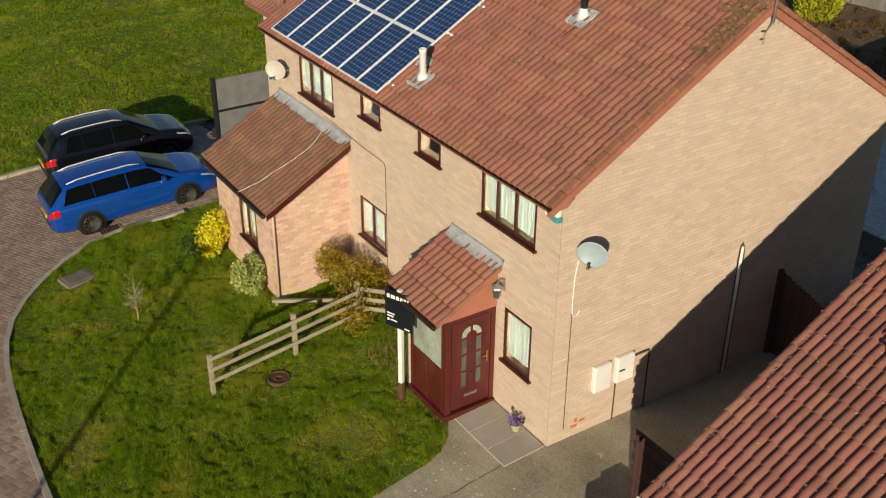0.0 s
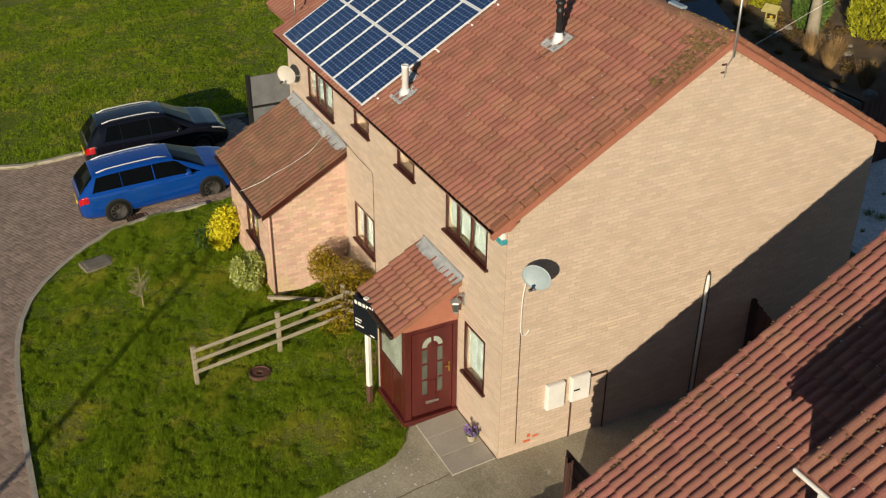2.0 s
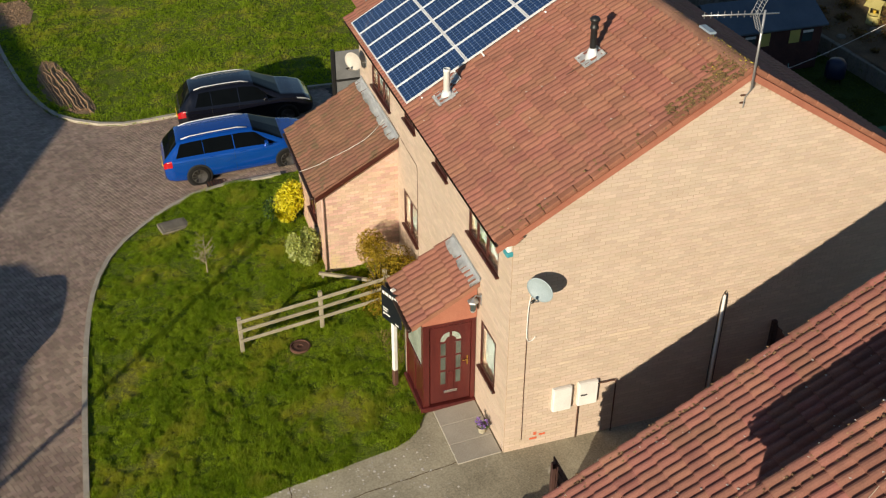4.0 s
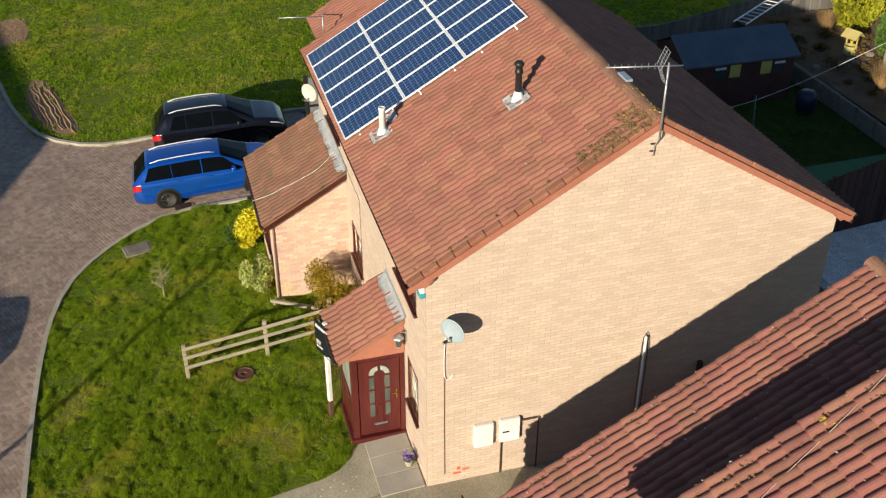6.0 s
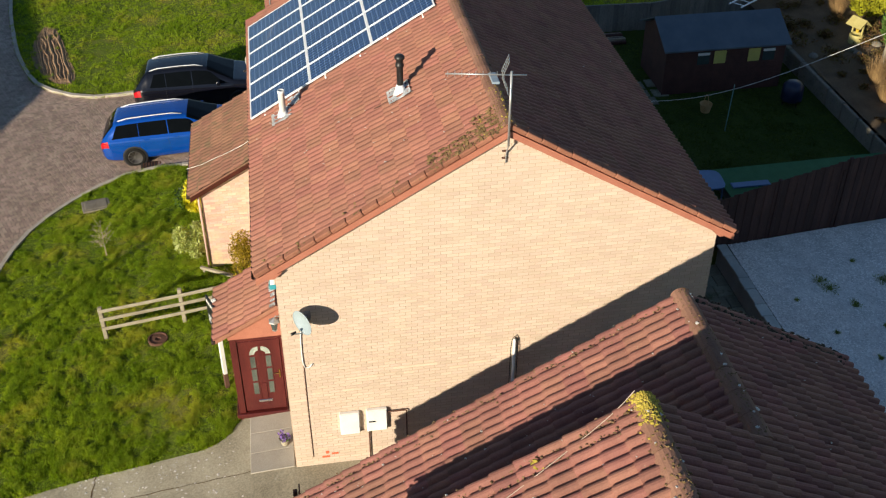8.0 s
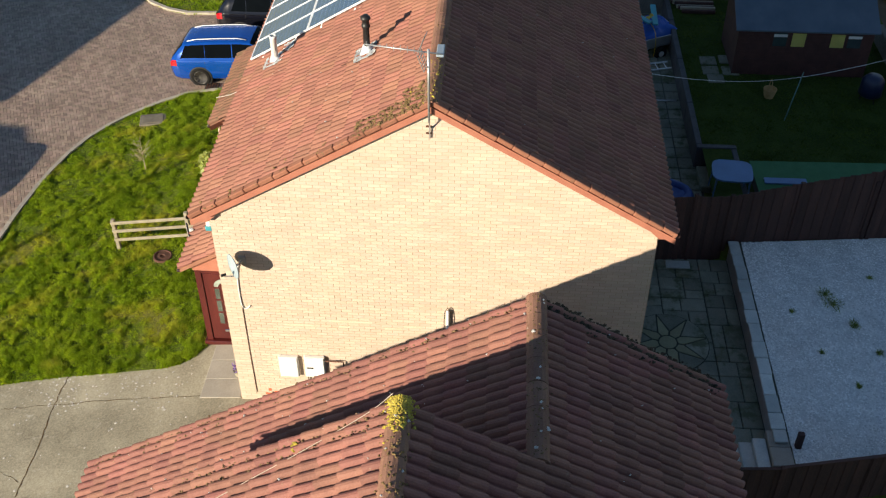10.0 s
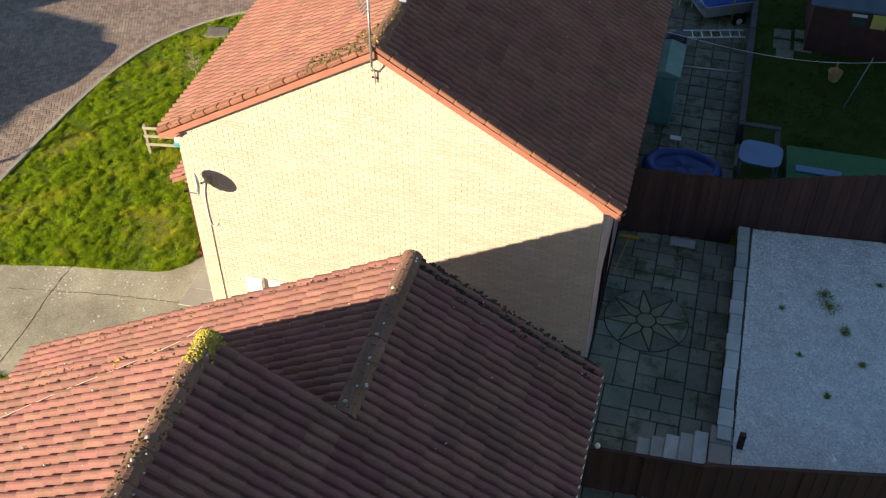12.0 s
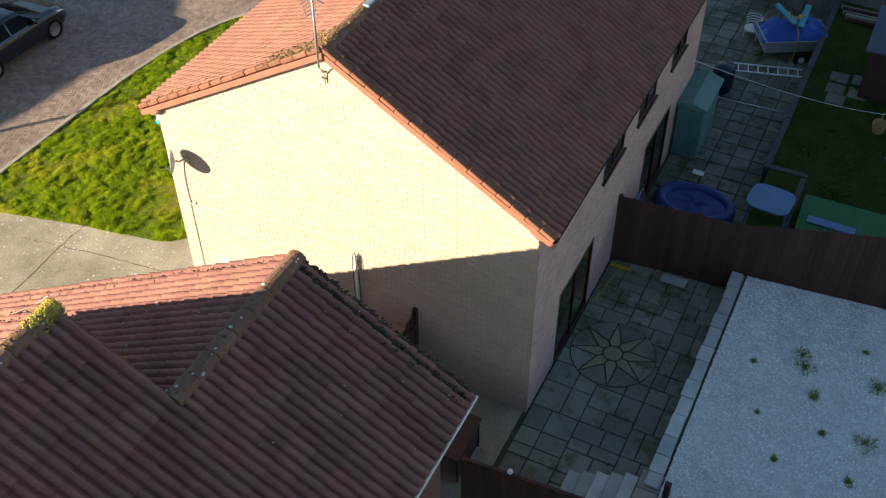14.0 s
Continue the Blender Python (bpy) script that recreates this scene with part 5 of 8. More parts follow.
def bare_tree(x, y, h, seed, label, name="young_tree"):
    z = gzf(x, y)
    t = thing(name, label, "tree", at=(x, y, z))
    rr = random.Random(seed)
    part("trunk", tube(bmesh.new(), [(0, 0, -0.1), (0.01, 0, h * 0.35), (0.0, 0.02, h)], [0.018, 0.013, 0.004], 6), M["pale_twig"], t)
    bm = bmesh.new()
    for k in range(22):
        b = h * rr.uniform(0.25, 0.9)
        a = rr.uniform(0, math.tau)
        l = rr.uniform(0.2, 0.5) * h * (1.1 - b / h)
        e = Vector((math.cos(a) * l, math.sin(a) * l, b + l * rr.uniform(0.4, 0.9)))
        tube(bm, [(0, 0, b), tuple(e * 0.5 + Vector((0, 0, b * 0.5 + 0.02))), tuple(e)], [0.007, 0.005, 0.003], 4)
        for q in range(2):
            f = e * rr.uniform(0.4, 0.9) + Vector((0, 0, b * 0.2))
            tube(bm, [tuple(f), tuple(f + Vector((rr.uniform(-.2, .2), rr.uniform(-.2, .2), rr.uniform(0.05, .2))))], [0.005, 0.002], 4)
    part("branches", bm, M["pale_twig"], t)
    return t


bare_tree(-20.62, 5.08, 1.15, 5, "small bare sapling in the lawn")
px0, py0 = -12.28, 9.66
pot = thing("flower_pot", "small grey pot with purple flowers by the wall", "plant pot", at=(px0, py0, 0.388))
part("pot", lathe([(0.07, 0.0), (0.10, 0.15), (0.11, 0.16), (0.09, 0.15)], 14), M["concrete"], pot)
M["petal"] = surf("purple_petal", (0.13, 0.06, 0.28), (0.32, 0.20, 0.50), 12, 60, 0.6, 0, per_piece=0.3)
v, f = leaves((0, 0, 0.22), np.array((0.13, 0.13, 0.10)), 160, 0.03, 21)
tagged(raw("flowers", v, f, M["petal"], pot), kind="stuff")
v, f = leaves((0, 0, 0.18), np.array((0.12, 0.12, 0.08)), 120, 0.03, 22)
tagged(raw("leaves", v, f, M["leaf_green"], pot), kind="stuff")


# ---------------- cars ----------------
M["blue_paint"] = plain("blue_car_paint", (0.001, 0.066, 0.37), 0.20, 0.30, 0.8, 0.5, 0.06)
M["black_paint"] = plain("black_car_paint", (0.0045, 0.005, 0.009), 0.22, 0.0, 0.7, 0.3, 0.1)
M["navy_paint"] = plain("dark_car_paint", (0.008, 0.010, 0.018), 0.22, 0.0, 1.0, 0.5, 0.1)
M["car_glass"] = plain("tinted_car_glass", (0.003, 0.004, 0.005), 0.06, 0, 0.0, 0.05, 0.2)
M["tyre"] = surf("tyre_rubber", (0.006, 0.006, 0.006), (0.014, 0.0135, 0.013), 8, 60, 0.9, 0.3, 0.003, spec=0.2)
M["rim_dark"] = plain("gunmetal_rim", (0.15, 0.145, 0.14), 0.35, 0.6)
M["rim_light"] = plain("silver_rim", (0.55, 0.55, 0.56), 0.3, 0.9)
M["tail"] = plain("red_lamp", (0.42, 0.006, 0.012), 0.15, 0, 0.6)
M["rail_silver"] = plain("silver_rail", (0.72, 0.73, 0.74), 0.4, 0.2)
M["headlamp"] = plain("clear_lamp", (0.55, 0.58, 0.60), 0.1, 0.3, 0.6)
M["plate_yellow"] = plain("yellow_plate", (0.75, 0.52, 0.03), 0.4)


def car(label, paint, rim, at, yaw, pitch, L, W, prof, glass_cuts, shield, back, axles, r, rails=True, spokes=7):
    """A car built on cross-sections along u, from the tail (0) to the nose (L). prof: rows of (u, sill, belt, top, half width, half roof width)."""
    top = thing("parked_car", label, "car")
    top.matrix_world = pose(*at, pitch, 0, yaw)
    cols = list(zip(*prof))

    def sec(u):
        return [float(np.interp(u, cols[0], c)) for c in cols[1:]]

    def S(u, k):
        zb, zl, zt, w, wt = sec(u)
        h = zt - zl
        pts = [(0.0, zb), (w * 0.86, zb), (w * 0.975, zb + 0.10), (w, zb + (zl - zb) * 0.52), (w * 0.985, zl - 0.035), (w * 0.955, zl),
               (w * 0.955 + (wt - w * 0.955) * 0.86, zl + h * 0.88), (wt * 0.93, zl + h * 0.972), (wt * 0.6, zt), (0.0, zt + 0.012)]
        i = min(int(k), len(pts) - 2)
        t = k - i
        return Vector((pts[i][0] * (1 - t) + pts[i + 1][0] * t, u, pts[i][1] * (1 - t) + pts[i + 1][1] * t))
    us = sorted({round(u, 3) for u in [*np.linspace(0, L, 46), *cols[0]]})
    ks = [0, 1, 1.5, 2, 2.5, 3, 3.5, 4, 4.5, 5, 5.5, 6, 6.5, 7, 7.5, 8, 9]
    bm = bmesh.new()
    grid = []
    for u in us:
        ring = [S(u, k) for k in ks]
        ring = ring + [Vector((-p.x, p.y, p.z)) for p in ring[-2:0:-1]]
        grid.append([bm.verts.new(p) for p in ring])
    n = len(grid[0])
    for a, b in zip(grid, grid[1:]):
        for i in range(n):
            bm.faces.new((a[i], a[(i + 1) % n], b[(i + 1) % n], b[i]))
    bm.faces.new(grid[0][::-1])
    bm.faces.new(grid[-1])
    bmesh.ops.recalc_face_normals(bm, faces=bm.faces[:])
    body = part("body", bm, paint, top, "", True)

    def patch(name, mat, u0, u1, k0, k1, side, lift=0.008, skew=0.0, skew1=None, nu=8, nk=6, parent=None):
        """A skin over part of the body: glass, lamp or trim."""
        skew1 = skew if skew1 is None else skew1
        pm = bmesh.new()
        g = []
        for i in range(nu + 1):
            row = []
            for j in range(nk + 1):
                f = j / nk
                a, b = u0 + skew * f, u1 + skew1 * f
                u, k = a + (b - a) * i / nu, k0 + (k1 - k0) * f
                p = S(u, k)
                du, dk = S(u + 0.01, k) - S(u - 0.01, k), S(u, min(k + 0.05, 9)) - S(u, k - 0.05)
                nr = du.cross(dk)
                nr = nr.normalized() if nr.length > 1e-9 else Vector((1, 0, 0))
                if nr.x < 0 or (p.x < 0.02 and nr.z < 0):
                    nr = -nr
                p = p + nr * lift
                row.append(pm.verts.new((p.x * side, p.y, p.z)))
            g.append(row)
        for i in range(nu):
            for j in range(nk):
                pm.faces.new((g[i][j], g[i + 1][j], g[i + 1][j + 1], g[i][j + 1]))
        bmesh.ops.recalc_face_normals(pm, faces=pm.faces[:])
        return part(name, pm, mat, parent or body, "", True)
    for s in (-1, 1):
        for u0, u1, sk0, sk1 in glass_cuts:
            patch("side_window", M["car_glass"], u0, u1, 5.10, 5.93, s, 0.006, sk0, sk1, parent=body)
        patch("windscreen", M["car_glass"], shield[0], shield[1], 6.05, 9.0, s, 0.008, 0.0, parent=body)
        patch("rear_window", M["car_glass"], back[0], back[1], 6.1, 9.0, s, 0.008, 0.0, parent=body)
        patch("tail_light", M["tail"], 0.015, 0.27, 3.45, 4.72, s, 0.010, parent=body)
        patch("headlight", M["headlamp"], L - 0.55, L - 0.12, 4.0, 4.9, s, 0.010, parent=body)
        for u in [c[0] for c in glass_cuts][1:]:
            patch("door_seam", M["black"], u - 0.045, u - 0.037, 1.6, 5.0, s, 0.003, parent=body)
        for u in [c[0] + 0.12 for c in glass_cuts[-2:]]:
            p = S(u, 4.3)
            part("door_handle", soft_box(s * (p.x - 0.01), u, p.z - 0.05, s * (p.x + 0.025), u + 0.17, p.z - 0.02, 0.006), paint, body)
        u = shield[1] - 0.55
        p = S(u, 5.1)
        part("wing_mirror", soft_box(s * (p.x - 0.02), u, p.z, s * (p.x + 0.19), u + 0.12, p.z + 0.13, 0.03, 2), paint, body)
        if rails:
            pts = [S(u, 7.35) + Vector((0, 0, 0.035)) for u in np.linspace(back[1] + 0.15, shield[0] - 0.15, 8)]
            pts[0].z -= 0.03
            pts[-1].z -= 0.03
            part("roof_rail", tube(bmesh.new(), [(s * p.x, p.y, p.z) for p in pts], 0.017, 6), M["rail_silver"], body, "silver roof rail", True)
        for a in axles:
            w = sec(a)[3]
            cx = s * (w - 0.085)
            t = Matrix.Translation((cx, a, r)) @ pose(0, 0, 0, 0, 90 * s, 0)
            # black disc laid on the uncut body as the shaded arch opening
            part("arch_disc", lathe([(r + 0.055, 0.04), (r + 0.055, 0.088), (r + 0.02, 0.094), (0.05, 0.094)], 28, t), M["black"], body)
            wheel = part("wheel", lathe([(r * 0.66, 0.02), (r * 0.97, 0.0), (r, 0.03), (r, 0.09), (r * 0.95, 0.118), (r * 0.70, 0.122), (r * 0.66, 0.10)], 28, t), M["tyre"], top, "", True)
            part("rim", lathe([(r * 0.70, 0.118), (r * 0.66, 0.121), (r * 0.62, 0.10), (r * 0.60, 0.097)], 28, t), rim, wheel, "", True)
            part("hub", lathe([(0.06, 0.097), (0.055, 0.125), (0.0, 0.128)], 14, t), rim, wheel)
            for q in range(spokes):
                m = t @ pose(0, 0, 0, 0, 0, q * 360 / spokes)
                part("spoke", soft_box(-0.013, 0.03, 0.099, 0.013, r * 0.66, 0.119, 0.005, 1, m), rim, wheel)
    zb = S(0.0, 3).z
    pl = part("number_plate", soft_box(-0.26, -0.035, zb - 0.02, 0.26, -0.004, zb + 0.09, 0.004), M["plate_yellow"], body, "yellow rear plate")
    for q in range(6):
        part("plate_bar", soft_box(-0.21 + 0.072 * q, -0.038, zb + 0.005, -0.165 + 0.072 * q, -0.034, zb + 0.065, 0.001), M["black"], pl)
    part("rear_bumper_trim", soft_box(-W * 0.36, -0.012, sec(0.0)[0] + 0.0, W * 0.36, 0.10, sec(0.0)[0] + 0.10, 0.02, 2), M["black"], body)
    return top


ESTATE = [(0.0, 0.30, 0.80, 0.84, 0.70, 0.62), (0.10, 0.24, 0.92, 0.98, 0.80, 0.66), (0.30, 0.20, 0.95, 1.20, 0.85, 0.62), (0.52, 0.18, 0.95, 1.42, 0.86, 0.57), (0.9, 0.18, 0.95, 1.455, 0.865, 0.575),
          (1.6, 0.18, 0.935, 1.475, 0.865, 0.58), (2.4, 0.18, 0.92, 1.465, 0.865, 0.575), (2.75, 0.18, 0.91, 1.42, 0.865, 0.575), (3.15, 0.18, 0.905, 1.22, 0.865, 0.62), (3.58, 0.18, 0.90, 0.985, 0.865, 0.74),
          (4.0, 0.18, 0.84, 0.925, 0.85, 0.70), (4.35, 0.19, 0.74, 0.83, 0.80, 0.62), (4.58, 0.22, 0.60, 0.68, 0.70, 0.50), (4.68, 0.28, 0.50, 0.55, 0.58, 0.40)]
car("bright blue estate car with dark alloy wheels and roof rails", M["blue_paint"], M["rim_dark"], (-26.50, 4.58, -0.37), -1.5, 3.9, 4.68, 1.73, ESTATE,
    [(0.40, 1.235, 0.20, 0.0), (1.25, 2.125, 0.0, 0.0), (2.155, 3.46, 0.0, -0.62)], (2.76, 3.58), (0.10, 0.50), (0.98, 3.65), 0.325, True, 10)
SUV = [(0.0, 0.34, 0.92, 0.96, 0.70, 0.62), (0.12, 0.28, 1.02, 1.08, 0.82, 0.66), (0.32, 0.24, 1.06, 1.34, 0.875, 0.62), (0.52, 0.22, 1.06, 1.55, 0.885, 0.58), (0.9, 0.22, 1.04, 1.60, 0.89, 0.59),
       (1.6, 0.22, 1.01, 1.62, 0.89, 0.60), (2.2, 0.22, 0.99, 1.60, 0.89, 0.59), (2.55, 0.22, 0.98, 1.54, 0.89, 0.60), (3.0, 0.22, 0.98, 1.28, 0.885, 0.66), (3.38, 0.22, 0.97, 1.07, 0.88, 0.76),
       (3.8, 0.22, 0.92, 1.00, 0.87, 0.72), (4.15, 0.24, 0.82, 0.90, 0.82, 0.64), (4.33, 0.27, 0.68, 0.76, 0.72, 0.52), (4.42, 0.32, 0.56, 0.62, 0.60, 0.42)]
car("black compact family car with silver roof rails", M["black_paint"], M["rim_dark"], (-29.78, 5.33, -0.44), -1.5, 3.0, 4.42, 1.78, SUV,
    [(0.60, 1.13, 0.18, 0.0), (1.155, 2.00, 0.0, 0.0), (2.035, 3.24, 0.0, -0.58)], (2.56, 3.36), (0.13, 0.50), (0.86, 3.50), 0.335, True, 5)
car("dark saloon car parked in the shade of the road", M["navy_paint"], M["rim_light"], (-15.75, -2.62, -0.51), 90.0, 0.0, 4.68, 1.76, ESTATE,
    [(0.42, 1.20, 0.22, 0.0), (1.26, 2.10, 0.0, 0.0), (2.17, 3.42, 0.0, -0.62)], (2.78, 3.55), (0.13, 0.50), (1.10, 3.78), 0.33, False, 6)


# ---------------- grey gate, slatted screen, pole ----------------
M["grey_board"] = surf("grey_painted_board", (0.12, 0.125, 0.13), (0.19, 0.195, 0.20), 3, 40, 0.7, 0.3, 0.004)
gt = thing("grey_gate", "dark grey boarded gate beside the parking bay", "gate", at=(-28.75, 10.42, gzf(-28.75, 10.6)))
part("post", soft_box(-0.06, -0.10, -0.2, 0.06, 0.02, 2.12, 0.01), M["black"], gt)
for z0, z1 in ((0.08, 1.02), (1.06, 2.05)):
    part("panel", soft_box(-0.02, 0.03, z0, 0.02, 1.9, z1, 0.008), M["grey_board"], gt)
part("rail", soft_box(0.02, 0.03, 1.0, 0.045, 1.9, 1.08, 0.006), M["black"], gt)
part("post", soft_box(-0.06, 1.9, -0.2, 0.06, 2.02, 2.12, 0.01), M["black"], gt)

sc = thing("slatted_screen", "dark brown screen of horizontal slats by the neighbouring wall", "screen")
rs = random.Random(6)
for k in range(14):
    z = 0.38 + 0.13 * k
    e = 0.07 * (k % 2) + rs.uniform(-0.02, 0.02)
    part("slat", soft_box(-9.42 - e, 9.93 + 0.012 * (k % 2), z, -7.95, 9.955 + 0.012 * (k % 2), z + 0.135, 0.005), M["fence"], sc)
part("post", soft_box(-9.36, 9.84, 0.2, -9.28, 9.92, 2.22, 0.008), M["fence"], sc)
for k, (x0, y0, h) in enumerate(((-9.75, 9.2, 0.62), (-9.25, 9.05, 0.85))):
    c = part("timber_crate", soft_box(x0, y0, 0.3, x0 + 0.42, y0 + 0.5, h, 0.02), M["rust"])
    tagged(c, "weathered brown timber box by the driveway", "box")

# street lamp out of view, whose shadow crosses the lawn
tp = thing("street_lamp", "slim steel street lamp beside the road", "street lamp", at=(-3.9, -10.1, -0.5))
part("shaft", tube(bmesh.new(), [(0, 0, -0.5), (0, 0, 2.0), (0, 0, 7.71)], [0.09, 0.08, 0.06], 10), M["grey_metal"], tp)
part("head", soft_box(-0.16, -0.16, 7.66, 0.16, 0.45, 7.83, 0.05, 2), M["grey_metal"], tp)
M["straw_cable"] = plain("weathered_cable", (0.45, 0.36, 0.29), 0.7)
wire = part("wire", tube(bmesh.new(), smooth_line([(-4.78, 14.12, 8.32)] + [(x, y, RM[1] + 0.095 - (RM[0] - y) * (RM[1] - M_EAVE[1]) / (RM[0] - M_EAVE[0])) for x, y in ((-4.66, 13.8), (-4.40, 13.0), (-4.12, 12.0), (-3.78, 11.0), (-3.45, 10.0))] + [(-3.3, 9.68, 5.66), (-3.2, 9.62, 4.5)], 5), 0.006, 5), M["straw_cable"])
tagged(wire, "thin pale cable lying down the tiled roof", "cable")
# thin tube that stands for the dark streak on the tiles
seam = part("roof_streak", tube(bmesh.new(), smooth_line([(-14.57, 12.4, roof_z(12.4) + 0.055), (-14.60, 12.1, roof_z(12.1) + 0.05), (-14.67, 11.75, roof_z(11.75) + 0.05), (-14.73, 11.4, roof_z(11.4) + 0.05)], 4), [0.016] * 12 + [0.009], 5), M["rust"])
tagged(seam, "dark brown streak down the tiles below the flue", "wire")


# ---------------- the rear garden: patio, retaining wall, gravel, fences ----------------
M["star"] = surf("green_tan_stone", (0.235, 0.240, 0.145), (0.345, 0.345, 0.215), 3, 40, 0.85, 0.4, 0.004, per_piece=0.1)
M["coping"] = surf("blue_grey_coping", (0.42, 0.455, 0.44), (0.64, 0.67, 0.635), 2, 40, 0.85, 0.4, 0.005, per_piece=0.25)
M["wall_render"] = surf("grey_block_wall", (0.30, 0.30, 0.29), (0.44, 0.44, 0.42), 1.5, 35, 0.9, 0.4, 0.006)
M["stone_chip"] = surf("white_stone_chip", (0.68, 0.675, 0.65), (0.95, 0.94, 0.91), 1.6, 60, 0.9, 0, per_piece=0.28, tint=(0.46, 0.46, 0.43), tint_at=0.64, tint_scale=1.3)

patio = drape("patio", [(-17.0, 18.2), (-9.2, 18.2), (-9.2, 21.25), (-17.0, 21.25)], -0.035, M["joint_dark"], 1.0, "shaded flagged patio with a star motif", "patio")
SC, SR = (-13.92, 19.36), 0.93
rng = random.Random(4)
sizes = {}


def flag(parent, w, l, x, y, z, mat, tall=0.05):
    key = (round(w, 2), round(l, 2), mat)
    if key not in sizes:
        sizes[key] = mesh_of("slab", soft_box(0.011, 0.011, -tall, w - 0.011, l - 0.011, 0, 0.012), M[mat])
    ob = new("slab", sizes[key])
    ob.parent = parent
    ob.matrix_world = Matrix.Translation((x, y, z + rng.uniform(-0.003, 0.003)))


y = 18.30
for band in ((0.45, 0.6), (0.6, 0.45), (0.45, 0.3)):
    x = -16.98
    while x < -9.25:
        w = rng.choice((0.3, 0.45, 0.45, 0.6, 0.6, 0.75))
        run = 0.0
        for l in (band if rng.random() < 0.5 else band[::-1]):
            far = max(math.hypot(a - SC[0], b - SC[1]) for a in (x, x + w) for b in (y + run, y + run + l))
            if far > SR - 0.02:
                flag(patio, w, l, x, y + run, 0.36, "slab")
            run += l
        x += w
    y += sum(band)
# the round star
part("bedding", lathe([(SR + 0.022, 0.30), (SR + 0.022, 0.365), (0.0, 0.366)], 40, Matrix.Translation((*SC, 0))), M["joint_dark"], patio, "dark gritty bedding of the star")
ring_n = 8
for k in range(ring_n):
    a0, a1 = k * math.tau / ring_n + 0.2 + 0.022, (k + 1) * math.tau / ring_n + 0.2 - 0.022
    bm = bmesh.new()
    arc = [(SC[0] + SR * math.cos(a0 + (a1 - a0) * i / 4), SC[1] + SR * math.sin(a0 + (a1 - a0) * i / 4)) for i in range(5)]
    mid = (a0 + a1) / 2
    prism(bm, arc + [(SC[0] + 0.40 * math.cos(mid), SC[1] + 0.40 * math.sin(mid))], "z", 0.31, 0.378)
    part("slab", bm, M["slab"], patio)
for k in range(8):
    a = k * math.tau / 8 + 0.2
    c, s = math.cos(a), math.sin(a)
    bm = bmesh.new()
    prism(bm, [(SC[0] + r * c - w * s, SC[1] + r * s + w * c) for r, w in ((0.235, -0.07), (0.34, -0.118), (0.87, 0.0), (0.34, 0.118), (0.235, 0.07))], "z", 0.31, 0.380)
    part("star_stone", bm, M["star"], patio)
part("star_stone", lathe([(0.20, 0.31), (0.20, 0.380), (0.0, 0.381)], 20, Matrix.Translation((*SC, 0))), M["star"], patio)

side = drape("side_path", [(-11.62, 15.7), (-7.9, 15.7), (-7.9, 18.2), (-11.62, 18.2)], 0.0, M["concrete"], 1.0, "shaded concrete side path between the houses", "path")
gravel = drape("gravel_bed", [(-17.08, 21.44), (-9.6, 21.44), (-10.0, 24.0), (-10.7, 33), (-18.25, 33), (-17.44, 24.6)], 0.0, M["gravel"], 0.8, "raised bed of white gravel with a few weeds", "gravel", height=0.86)
g = np.random.default_rng(2)
n = 42000
px = np.concatenate([g.uniform(-17.4, -9.9, n)])
py = 21.445 + (g.random(n) ** 1.3) * 9.0
ok = (px > -17.10 - (py - 21.4) * 0.1) & (px < -9.75 - np.clip(py - 21.4, 0, None) * 0.09)
px, py = px[ok], py[ok]
n = len(px)
s = g.uniform(0.014, 0.038, n)
ang = g.uniform(0, math.tau, n)
base = np.array([(1, 0, 0), (-0.5, 0.87, 0), (-0.5, -0.87, 0), (0.1, 0.1, 0.42)])
ca, sa = np.cos(ang), np.sin(ang)
v = np.empty((n, 4, 3))
v[:, :, 0] = px[:, None] + s[:, None] * (base[None, :, 0] * ca[:, None] - base[None, :, 1] * sa[:, None])
v[:, :, 1] = py[:, None] + s[:, None] * (base[None, :, 0] * sa[:, None] + base[None, :, 1] * ca[:, None])
v[:, :, 2] = 0.862 + s[:, None] * base[None, :, 2]
f = (np.arange(n)[:, None, None] * 4 + np.array([(0, 1, 3), (1, 2, 3), (2, 0, 3)])[None]).reshape(-1, 3)
tagged(raw("gravel_stones", v.reshape(-1, 3).tolist(), f.tolist(), M["stone_chip"]), "loose white gravel stones", "gravel", kind="stuff")

ret = thing("retaining_wall", "low pale block wall with blue-grey coping slabs", "wall", kind="structure")
part("wall_body", soft_box(-17.06, 21.16, 0.15, -10.62, 21.38, 0.885, 0.008), M["wall_render"], ret)
x = -17.05
while x < -10.8:
    w = rng.choice((0.45, 0.5, 0.6))
    w = min(w, -10.6 - x)
    part("coping_slab", soft_box(x + 0.012, 21.10 + rng.uniform(-0.015, 0.02), 0.887, x + w - 0.006, 21.375 + rng.uniform(-0.02, 0.02), 0.935 + rng.uniform(-0.008, 0.008), 0.012, 1), M["coping"], ret)
    x += w
# dark strip along the gap from coping to gravel
part("dark_strip", soft_box(-17.06, 21.381, 0.2, -10.62, 21.46, 0.852, 0.006), M["joint_dark"], ret, "dark strip behind the coping")
steps = thing("garden_steps", "grey slab steps beside the retaining wall", "steps", kind="structure")
for k in range(5):
    yy = 19.62 + 0.27 * k
    part("step", soft_box(-10.62 - 0.05 * k, yy, 0.30, -9.50, yy + 0.27, 0.44 + 0.085 * k, 0.015), M["coping"], steps)
for k, (x0, x1, top) in enumerate(((-10.98, -10.55, 0.86), (-10.53, -10.05, 0.87), (-10.03, -9.55, 0.86))):
    part("landing_slab", soft_box(x0, 20.99, 0.30, x1, 21.42, top, 0.015), M["slab_path"], steps)
